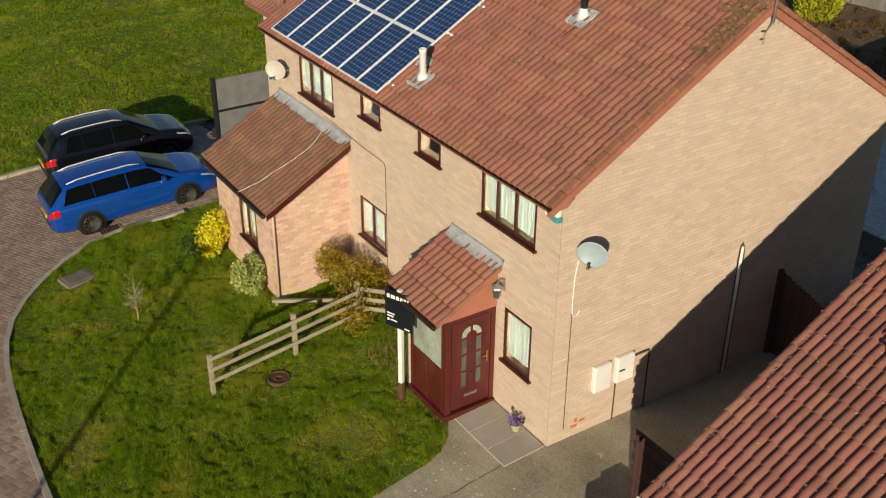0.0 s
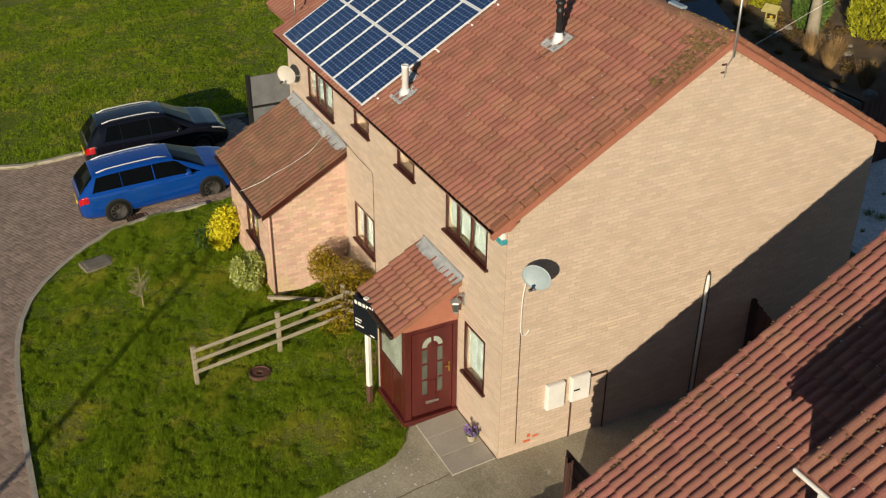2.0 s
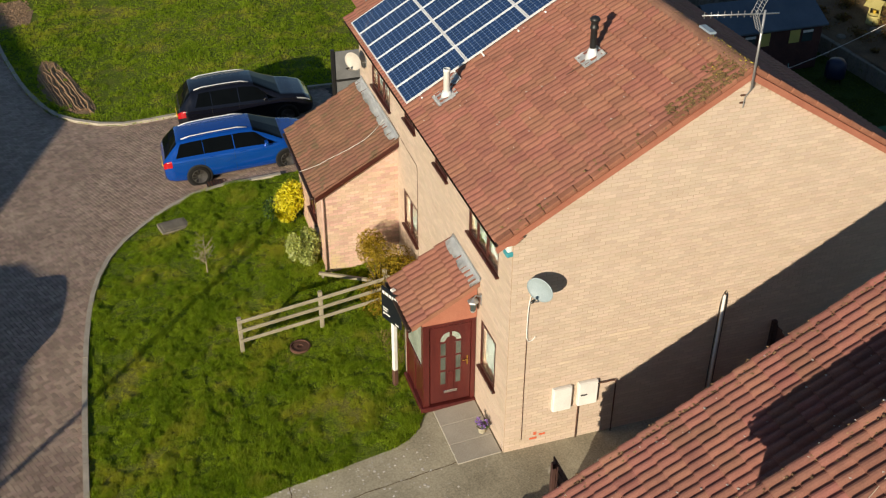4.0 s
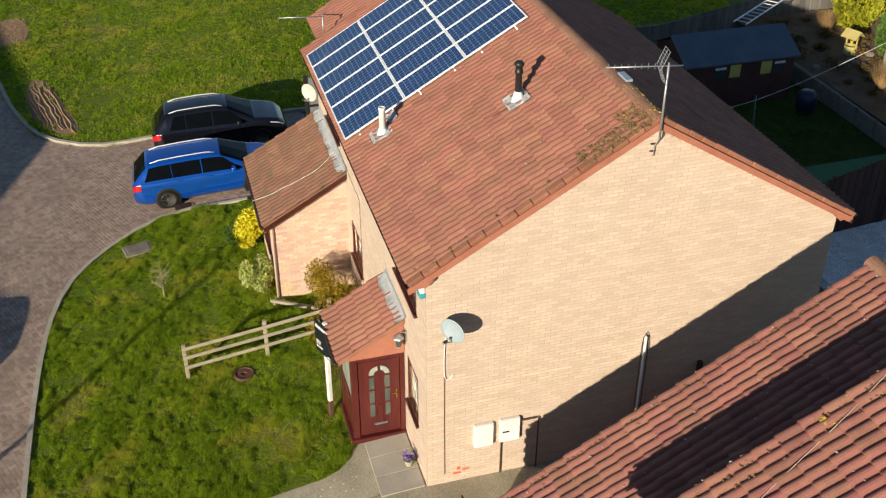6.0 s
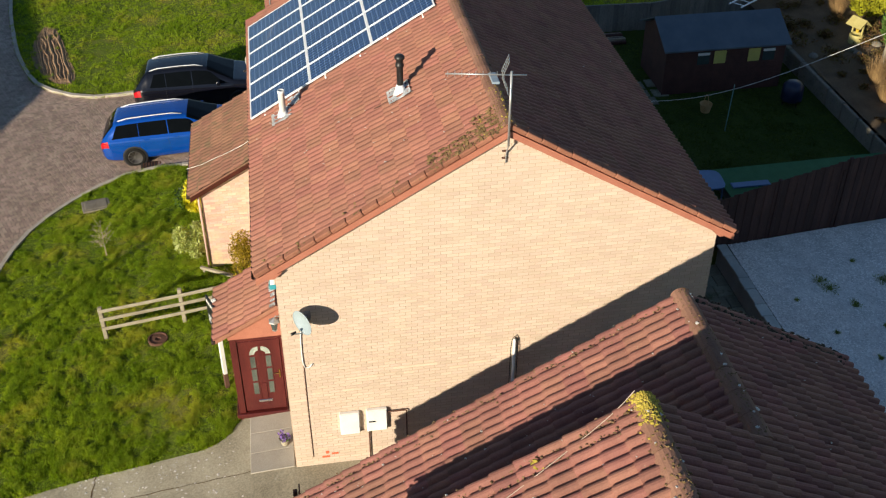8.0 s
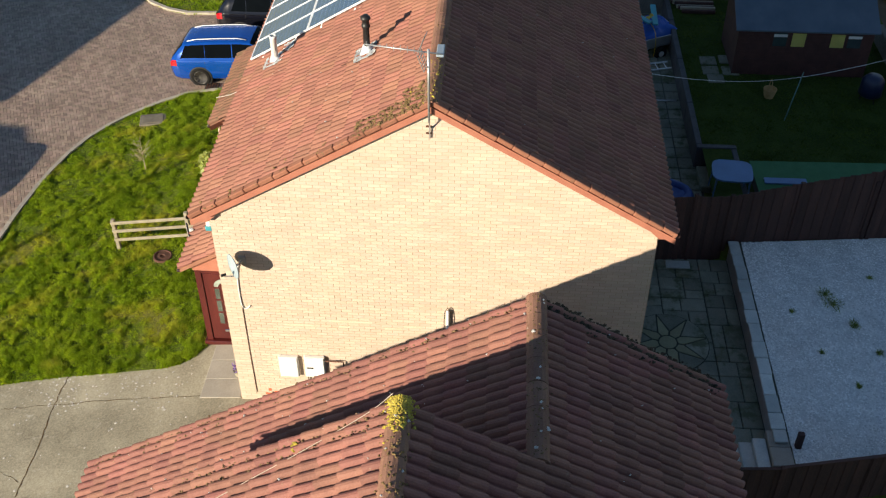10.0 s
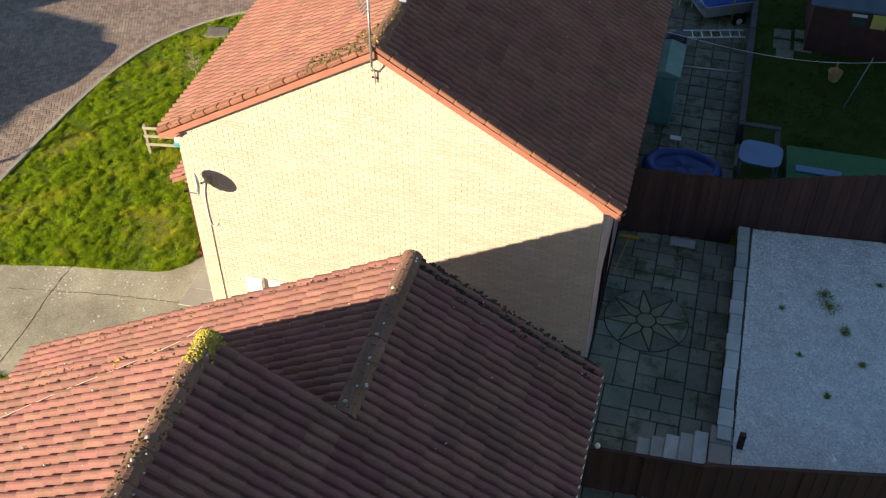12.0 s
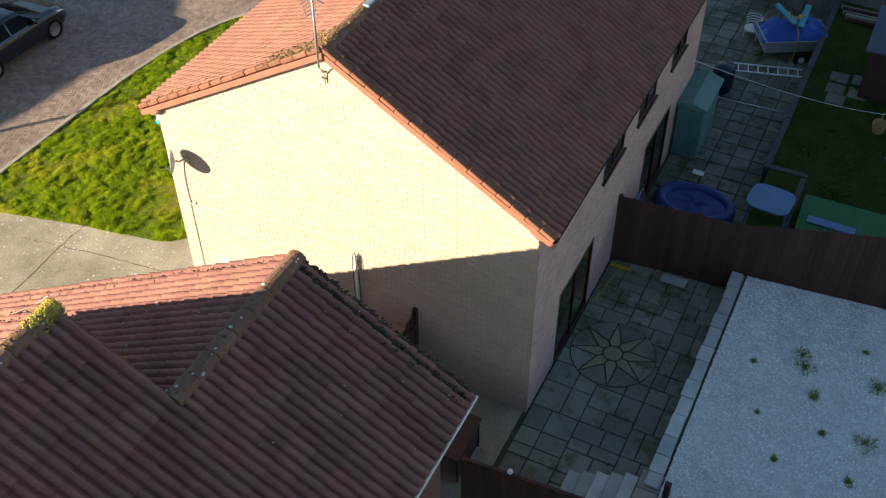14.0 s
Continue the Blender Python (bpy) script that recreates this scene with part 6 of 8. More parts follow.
post = part("stub_post", soft_box(-10.62, 21.50, 0.8, -10.5, 21.62, 1.28, 0.012), M["fence"])
tagged(post, "dark timber stub post at the gravel edge", "post")
lf = part("loose_slab", soft_box(-16.83, 19.58, 0.372, -16.55, 20.18, 0.41, 0.01), M["coping"])
tagged(lf, "loose blue-grey slab beside the fence", "slab")


def board_fence(name, label, line, tops, lows, step=0.125, cap=True, mat="fence"):
    """Upright boards edge to edge along a line, with rails and posts. tops, lows: heights at the line's points."""
    f = thing(name, label, "fence", kind="structure")
    for i, ((xa, ya), (xb, yb)) in enumerate(zip(line, line[1:])):
        d = Vector((xb - xa, yb - ya, 0))
        n = max(1, round(d.length / step))
        rot = math.degrees(math.atan2(d.y, d.x))
        h0, h1, l0, l1 = tops[i][0], tops[i][1], lows[i][0], lows[i][1]
        for k in range(n):
            t = (k + 0.5) / n
            p = Vector((xa, ya, 0)) + d * t
            zt, zl = h0 + (h1 - h0) * t, l0 + (l1 - l0) * t
            off = 0.008 if k % 2 else -0.008
            b = part("board", soft_box(-d.length / n / 2 - 0.006, -0.011 + off, zl, d.length / n / 2 + 0.006, 0.011 + off, zt + rng.uniform(-0.015, 0.012), 0.003, 1, pose(p.x, p.y, 0, 0, 0, rot)), M[mat], f)
        m = pose(xa, ya, 0, 0, 0, rot)
        for q in (0.2, 0.8):
            zr0 = l0 + (h0 - l0) * q
            part("rail", soft_box(0, 0.02, zr0 - 0.04, d.length, 0.06, zr0 + 0.04, 0.006, 1, m), M[mat], f)
        if cap:
            part("cap_rail", soft_box(0, -0.035, h0 + 0.012, d.length, 0.035, h0 + 0.04, 0.006, 1, m), M[mat], f)
        for k in range(int(d.length / 1.83) + 1):
            p = Vector((xa, ya, 0)) + d.normalized() * min(k * 1.83, d.length)
            part("post", soft_box(p.x - 0.05, p.y - 0.05, l0 - 0.2, p.x + 0.05, p.y + 0.05, h0 + 0.03, 0.01), M[mat], f)
    return f


board_fence("garden_fence", "dark stained board fence between the two gardens", [(-16.78, 18.29), (-17.08, 20.98)], [(2.36, 2.29)], [(0.3, 0.3)], cap=False)
board_fence("garden_fence", "tall dark stained board fence beside the gravel", [(-17.09, 21.0), (-17.26, 22.64), (-17.46, 24.6), (-18.3, 33.0)], [(2.30, 2.62), (2.62, 2.96), (2.96, 3.1)], [(0.8, 0.85), (0.85, 0.85), (0.85, 0.9)], cap=False)
board_fence("garden_fence", "dark board fence behind the neighbouring house", [(-9.15, 18.0), (-9.35, 20.9), (-10.1, 24.6), (-11.1, 31.0)], [(1.62, 1.62), (1.66, 1.7), (1.7, 1.75)], [(0.3, 0.3), (0.3, 0.5), (0.5, 0.5)])
board_fence("side_gate", "dark timber gate closing the side passage", [(-11.55, 15.72), (-10.3, 15.75), (-8.0, 15.8)], [(2.35, 2.0), (2.0, 2.0)], [(0.4, 0.4), (0.4, 0.4)], cap=False)
for x, y, z in ((-9.22, 18.9, 1.70), (-9.98, 23.1, 1.80)):
    c = part("post_cap_light", lathe([(0.0, 0.1), (0.045, 0.07), (0.055, 0.03), (0.045, 0.0)], 10, Matrix.Translation((x, y, z - 0.02))), M["white"])
    tagged(c, "small white ball light on the fence", "light")

# lean-to shelf and broom at the house corner
lt = thing("log_store", "low dark timber store against the fence", "store", at=(-9.9, 17.1, 0.36))
part("roof", soft_box(-0.55, -0.7, 0.86, 0.55, 0.7, 0.92, 0.01, 1, pose(0, 0, 0, 0, 4, 0)), M["fence"], lt)
for a in (-0.5, 0.46):
    for b in (-0.65, 0.6):
        part("leg", soft_box(a, b, -0.05, a + 0.05, b + 0.05, 0.87, 0.005), M["fence"], lt)
part("back", soft_box(-0.5, 0.6, 0.05, 0.5, 0.63, 0.85, 0.005), M["fence"], lt)
br = thing("broom", "yellow-handled broom lying on the patio slabs", "broom", at=(-15.3, 18.42, 0.36))
M["yellow"] = plain("yellow_plastic", (0.55, 0.36, 0.04), 0.5)
part("handle", tube(bmesh.new(), [(0.05, 0.0, 0.03), (-1.2, 0.18, 0.06)], 0.013, 6), M["yellow"], br)
part("head", soft_box(-1.31, -0.06, 0.006, -1.21, 0.42, 0.075, 0.02, 2), M["yellow"], br)

# weeds in the gravel
M["weed"] = surf("weed_leaf", (0.10, 0.155, 0.018), (0.29, 0.34, 0.06), 8, 50, 0.7, 0, per_piece=0.35)
for k, (x, y, r) in enumerate(((-14.93, 23.23, 0.26), (-15.25, 23.12, 0.20), (-14.22, 23.56, 0.15), (-13.35, 23.91, 0.09), (-13.48, 24.72, 0.26), (-15.02, 24.72, 0.24), (-13.3, 22.62, 0.05), (-12.3, 23.2, 0.06), (-12.9, 25.6, 0.22), (-15.6, 25.6, 0.2), (-14.3, 25.3, 0.16), (-13.8, 25.6, 0.2), (-15.9, 24.3, 0.06), (-14.6, 22.2, 0.05), (-12.4, 24.6, 0.12))):
    w = thing("weed", "low green weed growing through the gravel", "weed", "weeds in the gravel", at=(x, y, 0.86))
    gg = np.random.default_rng(40 + k)
    m = int(40 + r * 420)
    rad, an = r * gg.random(m) ** 1.1, gg.uniform(0, math.tau, m)
    c = np.stack([rad * np.cos(an), rad * np.sin(an), np.zeros(m)], 1)
    e = c + np.stack([gg.normal(0, 0.05, m), gg.normal(0, 0.05, m), gg.uniform(0.02, 0.10, m)], 1)
    wd = np.stack([-np.sin(an), np.cos(an), np.zeros(m)], 1) * 0.012
    vv = np.stack([c - wd, c + wd, e], 1).reshape(-1, 3)
    tagged(raw("leaves", vv.tolist(), np.arange(3 * m).reshape(-1, 3).tolist(), M["weed"], w), kind="stuff")


# ---------------- the next garden ----------------
lower = drape("lower_patio", [(-33, 15.9), (-22.8, 15.9), (-22.8, 18.2), (-17.0, 18.2), (-17.1, 20.95), (-33, 20.95)], -0.030, M["joint_dark"], 1.2, "shaded mossy slab patio of the next garden", "patio")
for r in range(9):
    y = 16.26 + 0.515 * r
    x = -32.8
    while x < (-17.6 if y > 18.3 else -23.4):
        flag(lower, 0.51, 0.51, x, y, gzf(x, y) + rng.uniform(-0.006, 0.004), "slab_old")
        x += 0.515
drape("garden_lawn", [(-31, 20.95), (-17.2, 20.95), (-17.85, 27.4), (-31, 27.6)], 0.0, M["lawn_shaded"], 0.8, "shaded raised lawn of the next garden", "lawn", height=1.0)
M["sleeper"] = surf("dark_sleeper", (0.05, 0.05, 0.055), (0.10, 0.10, 0.105), 3, 40, 0.85, 0.4, 0.006)
edge = thing("raised_edge", "dark timber edging of the raised lawn", "edging", kind="structure")
for x0, x1 in ((-31, -28.6), (-28.58, -26.0), (-25.98, -23.4), (-23.38, -21.2)):
    part("sleeper", soft_box(x0, 20.80, 0.1, x1, 20.97, 1.04, 0.015), M["sleeper"], edge)
part("sleeper", soft_box(-21.2, 20.80, 0.1, -21.03, 21.9, 1.04, 0.015), M["sleeper"], edge)
part("sleeper", soft_box(-21.02, 21.75, 0.1, -17.25, 21.9, 1.02, 0.015), M["sleeper"], edge)
for k in range(3):
    part("tread", soft_box(-20.9, 20.85 + 0.3 * k, 0.2, -19.9, 21.14 + 0.3 * k, 0.5 + 0.2 * k, 0.02), M["slab"], edge)
for x, y in ((-25.6, 21.5), (-26.2, 21.5), (-25.1, 21.6), (-25.6, 22.1), (-26.3, 22.1)):
    s = part("stepping_slab", soft_box(x, y, 0.98, x + 0.5, y + 0.5, 1.03, 0.015), M["slab_old"])
    tagged(s, "grey stepping slab in the shaded lawn", "slab", "stepping slabs")

M["grey_fence"] = surf("grey_weathered_boards", (0.12, 0.115, 0.105), (0.22, 0.21, 0.19), 3, 40, 0.85, 0.4, 0.006, stretch=(1, 1, 0.25), per_piece=0.2)
M["felt"] = surf("blue_grey_roof_felt", (0.055, 0.085, 0.120), (0.09, 0.125, 0.165), 1.5, 50, 0.6, 0.4, 0.004)
M["shed_wood"] = surf("dark_shed_boards", (0.05, 0.018, 0.015), (0.09, 0.035, 0.028), 3, 40, 0.8, 0.4, 0.005)
M["yellow_cloth"] = plain("yellow_curtain", (0.50, 0.44, 0.12), 0.9)
shed = thing("garden_shed", "dark red-brown timber shed with blue-grey felt roof", "shed", at=(-26.3, 24.35, 1.0))
for k in range(12):
    z = 0.02 + 0.135 * k
    part("board", soft_box(1.10, -2.0, z, 1.135, 2.0, z + 0.14, 0.005), M["shed_wood"], shed)
part("body", soft_box(-1.1, -1.98, 0.0, 1.11, 1.98, 1.62, 0.01), M["shed_wood"], shed)
bm = bmesh.new()
prism(bm, [(-1.1, 1.6), (1.1, 1.6), (0, 2.16)], "y", -1.98, 1.98)
part("gable", bm, M["shed_wood"], shed)
for s in (-1, 1):
    bm = bmesh.new()
    prism(bm, [(s * 1.28, 1.55), (0, 2.22), (0, 2.26), (s * 1.28, 1.60)], "y", -2.12, 2.12)
    part("roof_sheet", bm, M["felt"], shed)
for y0, m2 in ((-0.75, "glass"), (-0.2, "yellow_cloth"), (0.95, "yellow_cloth"), (1.45, "glass")):
    w = part("window", soft_box(1.125, y0 - 0.24, 0.98, 1.15, y0 + 0.24, 1.5, 0.006), M["shed_wood"], shed)
    part("pane", soft_box(1.145, y0 - 0.20, 1.02, 1.155, y0 + 0.20, 1.46, 0.002), M[m2], w)
    if m2 == "glass":
        part("glazing_trim", soft_box(1.15, y0 - 0.2, 1.33, 1.16, y0 + 0.2, 1.42, 0.002), M["offwhite"], w)

# plastic table, locker, pool, mat
M["blue_plastic"] = plain("blue_grey_plastic", (0.10, 0.20, 0.38), 0.5)
M["pool"] = plain("blue_vinyl", (0.02, 0.06, 0.24), 0.55)
M["navy_plastic"] = plain("dark_navy_plastic", (0.01, 0.018, 0.05), 0.4)
M["tarp"] = plain("blue_tarpaulin", (0.015, 0.10, 0.44), 0.45)
M["green_plastic"] = surf("faded_green_plastic", (0.075, 0.20, 0.185), (0.14, 0.29, 0.27), 2, 30, 0.6, 0.2, 0.004)
M["mat_green"] = surf("green_matting", (0.03, 0.13, 0.05), (0.05, 0.18, 0.075), 3, 60, 0.9, 0.5, 0.006)
tb = thing("garden_table", "pale blue plastic table on the raised bed", "table", at=(-18.95, 21.35, 1.0))
bm = bmesh.new()
prism(bm, [(0.52 * (abs(math.cos(a)) ** 0.5) * (1 if math.cos(a) >= 0 else -1), 0.48 * (abs(math.sin(a)) ** 0.5) * (1 if math.sin(a) >= 0 else -1)) for a in [k * math.tau / 32 for k in range(32)]], "z", 0.70, 0.74)
bm.transform(pose(0, 0, 0, 0, 0, 85))
part("tabletop", bm, M["blue_plastic"], tb)
for a in (-0.28, 0.28):
    for b in (-0.42, 0.42):
        part("leg", tube(bmesh.new(), [(a * 1.15, b * 1.1, 0), (a, b, 0.71)], [0.02, 0.03], 6), M["blue_plastic"], tb)
mat = thing("green_platform", "low platform covered with green matting", "platform", at=(-18.8, 24.75, 1.0), turn=1.5)
part("base", soft_box(-1.28, -2.68, 0.0, 1.1, 2.6, 0.30, 0.02), M["sleeper"], mat)
part("matting", soft_box(-1.30, -2.70, 0.302, 1.12, 2.62, 0.33, 0.01), M["mat_green"], mat)
pk = part("white_plank", soft_box(-19.22, 22.26, 1.332, -18.97, 23.36, 1.38, 0.01), M["blue_plastic"])
tagged(pk, "pale painted plank lying on the matting", "plank")
lk = thing("storage_locker", "tall faded green plastic locker against the wall", "locker", at=(-22.1, 18.66, gzf(-22.1, 18.7)))
part("body", soft_box(-0.75, -0.36, 0, 0.75, 0.36, 1.62, 0.03, 2), M["green_plastic"], lk)
for z0, z1 in ((0.06, 0.78), (0.82, 1.54)):
    part("door", soft_box(0.745, -0.33, z0, 0.775, 0.33, z1, 0.012), M["green_plastic"], lk)
bm = bmesh.new()
prism(bm, [(-0.42, 1.60), (0.42, 1.60), (0.42, 1.66), (0.0, 1.80), (-0.42, 1.70)], "x", -0.82, 0.82)
part("lid", bm, M["green_plastic"], lk)
pl = thing("paddling_pool", "dark blue paddling pool propped by the fence", "pool", at=(-19.35, 19.55, gzf(-19, 19.5)))
bm = bmesh.new()
ring = []
for k in range(28):
    a = k * math.tau / 28
    ring.append([(( 0.62 + 0.16 * math.cos(b)) * math.cos(a) * 1.0, (0.88 + 0.16 * math.cos(b)) * math.sin(a), 0.20 + 0.17 * math.sin(b) + 0.012 * math.sin(7 * a)) for b in [j * math.tau / 10 for j in range(10)]])
vr = [[bm.verts.new(p) for p in r] for r in ring]
for i in range(28):
    for j in range(10):
        bm.faces.new((vr[i][j], vr[(i + 1) % 28][j], vr[(i + 1) % 28][(j + 1) % 10], vr[i][(j + 1) % 10]))
part("rim", bm, M["pool"], pl, "", True)
bm = bmesh.new()
cv = [[bm.verts.new((0.62 * r / 6 * math.cos(k * math.tau / 28), 0.9 * r / 6 * math.sin(k * math.tau / 28), 0.27 + 0.07 * noise.noise((r * 0.5, k * 0.9, 4)) + 0.05 * noise.noise((r * 1.1, k * 0.4, 8)))) for k in range(28)] for r in range(1, 7)]
mid = bm.verts.new((0, 0, 0.24))
for k in range(28):
    bm.faces.new((mid, cv[0][k], cv[0][(k + 1) % 28]))
    for r in range(5):
        bm.faces.new((cv[r][k], cv[r + 1][k], cv[r + 1][(k + 1) % 28], cv[r][(k + 1) % 28]))
part("cover", bm, M["pool"], pl, "wrinkled blue cover", True)
fc = thing("folded_chair", "folded striped chair leaning on the house wall", "chair", at=(-18.2, 18.55, 0.33))
for k in range(5):
    part("slat", soft_box(-0.25 + 0.11 * k, 0.0, 0.05, -0.18 + 0.11 * k, 0.04, 0.95, 0.01, 1, pose(0, 0, 0, 14)), M["blue_plastic"], fc)
part("frame", tube(bmesh.new(), [(-0.3, 0.05, 0), (-0.3, -0.15, 1.0), (0.32, -0.15, 1.0), (0.32, 0.05, 0)], 0.014, 6), M["grey_metal"], fc)
bin_ = thing("blue_barrel", "dark blue rounded water butt by the wall", "water butt", at=(-24.9, 18.72, 0.3))
part("body", lathe([(0.25, 0), (0.32, 0.3), (0.32, 0.7), (0.27, 0.86), (0.0, 0.9)], 20), M["navy_plastic"], bin_, "", True)


def ladder(name, label, a, b, w=0.36, n=10):
    a, b = Vector(a), Vector(b)
    d = (b - a).normalized()
    sd = d.cross(Vector((0, 0, 1))).normalized() * (w / 2)
    l = thing(name, label, "ladder")
    for s in (-1, 1):
        part("stile", tube(bmesh.new(), [tuple(a + sd * s), tuple(b + sd * s)], 0.028, 4), M["alu"], l)
    for k in range(n):
        p = a + (b - a) * ((k + 0.5) / n)
        part("rung", tube(bmesh.new(), [tuple(p - sd), tuple(p + sd)], 0.018, 6), M["alu"], l)
    return l


ladder("step_ladder", "short aluminium ladder lying on the slabs", (-26.2, 18.75, 0.36), (-26.65, 20.7, 0.42), 0.4, 7)
ladder("extension_ladder", "long aluminium ladder leaning behind the shed", (-27.3, 25.4, 3.0), (-31.35, 30.6, 2.75), 0.45, 16)
rb = bars(None, "metal_bar", [(-24.45, 18.75, 0.37), (-24.5, 20.7, 0.40)], 0.024, M["rail_silver"])
tagged(rb, "thin metal bar lying across the slabs", "bar")
pc = part("paper_scrap", soft_box(-20.95, 19.1, 0.375, -20.75, 19.4, 0.40, 0.01, 1), M["white"])
tagged(pc, "scrap of white paper on the slabs", "litter")

# trailer with tarpaulin
tr = thing("trailer", "small grey trailer loaded under a blue tarpaulin", "trailer", at=(-27.93, 20.02, 0.20), turn=29)
part("bed", soft_box(-0.62, -1.0, 0.42, 0.62, 1.0, 0.50, 0.01), M["grey_metal"], tr)
for a, b, c, d in ((-0.62, -1.0, 0.62, -0.96), (-0.62, 0.96, 0.62, 1.0), (-0.62, -0.96, -0.58, 0.96), (0.58, -0.96, 0.62, 0.96)):
    part("side_panel", soft_box(a, b, 0.50, c, d, 0.78, 0.008), M["grey_metal"], tr)
for s in (-1, 1):
    w = part("wheel", lathe([(0.1, -0.07), (0.21, -0.08), (0.23, -0.04), (0.23, 0.04), (0.21, 0.08), (0.1, 0.07)], 20, Matrix.Translation((0.74 * s, 0.1, 0.26)) @ pose(0, 0, 0, 0, 90, 0)), M["tyre"], tr)
    part("hub", lathe([(0.1, -0.08), (0.1, 0.08), (0, 0.085)], 14, Matrix.Translation((0.74 * s, 0.1, 0.26)) @ pose(0, 0, 0, 0, 90 * s, 0)), M["white"], w)
part("drawbar", tube(bmesh.new(), [(0.35, 1.0, 0.45), (0.0, 2.2, 0.45)], 0.035, 6), M["grey_metal"], tr)
bm = bmesh.new()
nx, ny = 16, 18
gr2 = [[bm.verts.new((-0.66 + 1.2 * i / nx + 0.05 * noise.noise((i * 0.5, j * 0.6, 9)), -1.05 + 2.1 * j / ny + 0.06 * noise.noise((i * 0.6, j * 0.5, 3)), 0.66 + 0.42 * math.sin(math.pi * i / nx) ** 0.6 * math.sin(math.pi * j / ny) ** 0.6 + 0.20 * noise.noise((i * 0.35, j * 0.35, 1)) + 0.10 * noise.noise((i * 0.9, j * 0.9, 5)))) for j in range(ny + 1)] for i in range(nx + 1)]
for i in range(nx):
    for j in range(ny):
        bm.faces.new((gr2[i][j], gr2[i + 1][j], gr2[i + 1][j + 1], gr2[i][j + 1]))
part("tarpaulin", bm, M["tarp"], tr, "crumpled blue tarpaulin", True)
part("strap", tube(bmesh.new(), smooth_line([(0.72, -0.15, 0.05), (0.68, -0.1, 0.7), (0.4, -0.05, 1.05), (-0.2, -0.1, 1.22)], 4), 0.014, 5), M["yellow"], tr)
part("toy_plank", soft_box(-0.9, -0.35, 1.22, 0.1, -0.17, 1.28, 0.01, 1, pose(0, 0, 0, 0, 8, 20)), M["teal"], tr)
part("toy_plank", soft_box(-0.85, 0.1, 1.2, 0.2, 0.28, 1.26, 0.01, 1, pose(0, 0, 0, 0, 10, -28)), M["teal"], tr)
for a, b in ((-0.15, -0.25), (0.1, -0.1), (0.0, 0.1)):
    part("toy_wheel", lathe([(0.0, -0.02), (0.08, -0.02), (0.08, 0.02), (0.0, 0.02)], 12, pose(a, b, 1.26, 60, 20, 0)), M["yellow"], tr)
rp = thing("yellow_rope", "coil of yellow rope on the slabs", "rope", at=(-27.15, 19.75, 0.22))
rr = random.Random(8)
pts = [(0.28 * math.cos(k * 0.9) * rr.uniform(0.4, 1) * 0.7, 0.5 * math.sin(k * 0.9) * rr.uniform(0.4, 1), 0.03 + 0.02 * rr.random()) for k in range(26)]
part("rope", tube(bmesh.new(), smooth_line(pts, 4), 0.014, 5), M["yellow"], rp)
ch = thing("garden_chair", "white tubular garden chair beside the trailer", "chair", at=(-28.1, 18.78, 0.20))
for k in range(4):
    part("back_bar", tube(bmesh.new(), [(0.25 * math.cos(a), 0.25 * math.sin(a), 0.55 + 0.09 * k) for a in [math.pi * 0.1 + math.pi * 1.3 * i / 10 for i in range(11)]], 0.013, 5), M["white"], ch)
for a, b in ((-0.2, -0.2), (0.2, -0.2), (-0.2, 0.2), (0.2, 0.2)):
    part("leg", tube(bmesh.new(), [(a, b, 0), (a * 0.95, b * 0.95, 0.45)], 0.014, 5), M["white"], ch)
part("seat", lathe([(0.0, 0.43), (0.25, 0.43), (0.25, 0.46), (0, 0.46)], 16), M["white"], ch)
for k in range(7):
    lg = part("timber_length", soft_box(-29.9 + 0.12 * k, 20.99 + 0.05 * k, 1.02 + 0.03 * (k % 3), -29.8 + 0.12 * k, 22.4, 1.13 + 0.03 * (k % 3), 0.01), M["rail"] if k % 2 else M["fence"])
    tagged(lg, "length of timber stacked beside the shed", "timber", "timber stack")

# washing line with peg basket
wl = thing("washing_line", "thin washing line sagging across the garden", "washing line")
pts = smooth_line([(-22.3, 18.30, 2.75), (-22.9, 20.8, 2.1), (-23.4, 23.1, 1.85), (-23.6, 25.6, 2.3), (-23.5, 29.0, 3.6)], 6)
part("line", tube(bmesh.new(), pts, 0.007, 5), M["white"], wl)
bk = thing("peg_basket", "straw peg basket hanging on the washing line", "basket", at=(-23.45, 23.15, 1.27))
M["straw"] = surf("straw", (0.38, 0.24, 0.10), (0.52, 0.35, 0.16), 8, 60, 0.9, 0.6, 0.006)
part("body", lathe([(0.14, 0.0), (0.20, 0.28), (0.19, 0.28), (0.13, 0.01)], 14), M["straw"], bk)
part("handle", tube(bmesh.new(), [(-0.19, 0, 0.27), (-0.08, 0, 0.55), (0.08, 0, 0.55), (0.19, 0, 0.27)], 0.012, 5), M["straw"], bk)
pr = bars(None, "line_prop", [(-22.6, 23.5, 1.0), (-23.5, 24.0, 2.1)], 0.016, M["green_plastic"])
tagged(pr, "green pole propping the washing line", "pole")
bq = thing("covered_barbecue", "dark blue covered barbecue on the lawn", "barbecue", at=(-23.9, 26.2, 1.0))
bq.scale = (0.85, 0.85, 0.8)
part("cover", lathe([(0.36, 0.25), (0.40, 0.3), (0.38, 0.85), (0.25, 1.02), (0.0, 1.05)], 18), M["navy_plastic"], bq, "", True)
for a in (0.4, 2.5, 4.6):
    part("leg", tube(bmesh.new(), [(0.3 * math.cos(a), 0.3 * math.sin(a), 0), (0.25 * math.cos(a), 0.25 * math.sin(a), 0.3)], 0.02, 5), M["black"], bq)

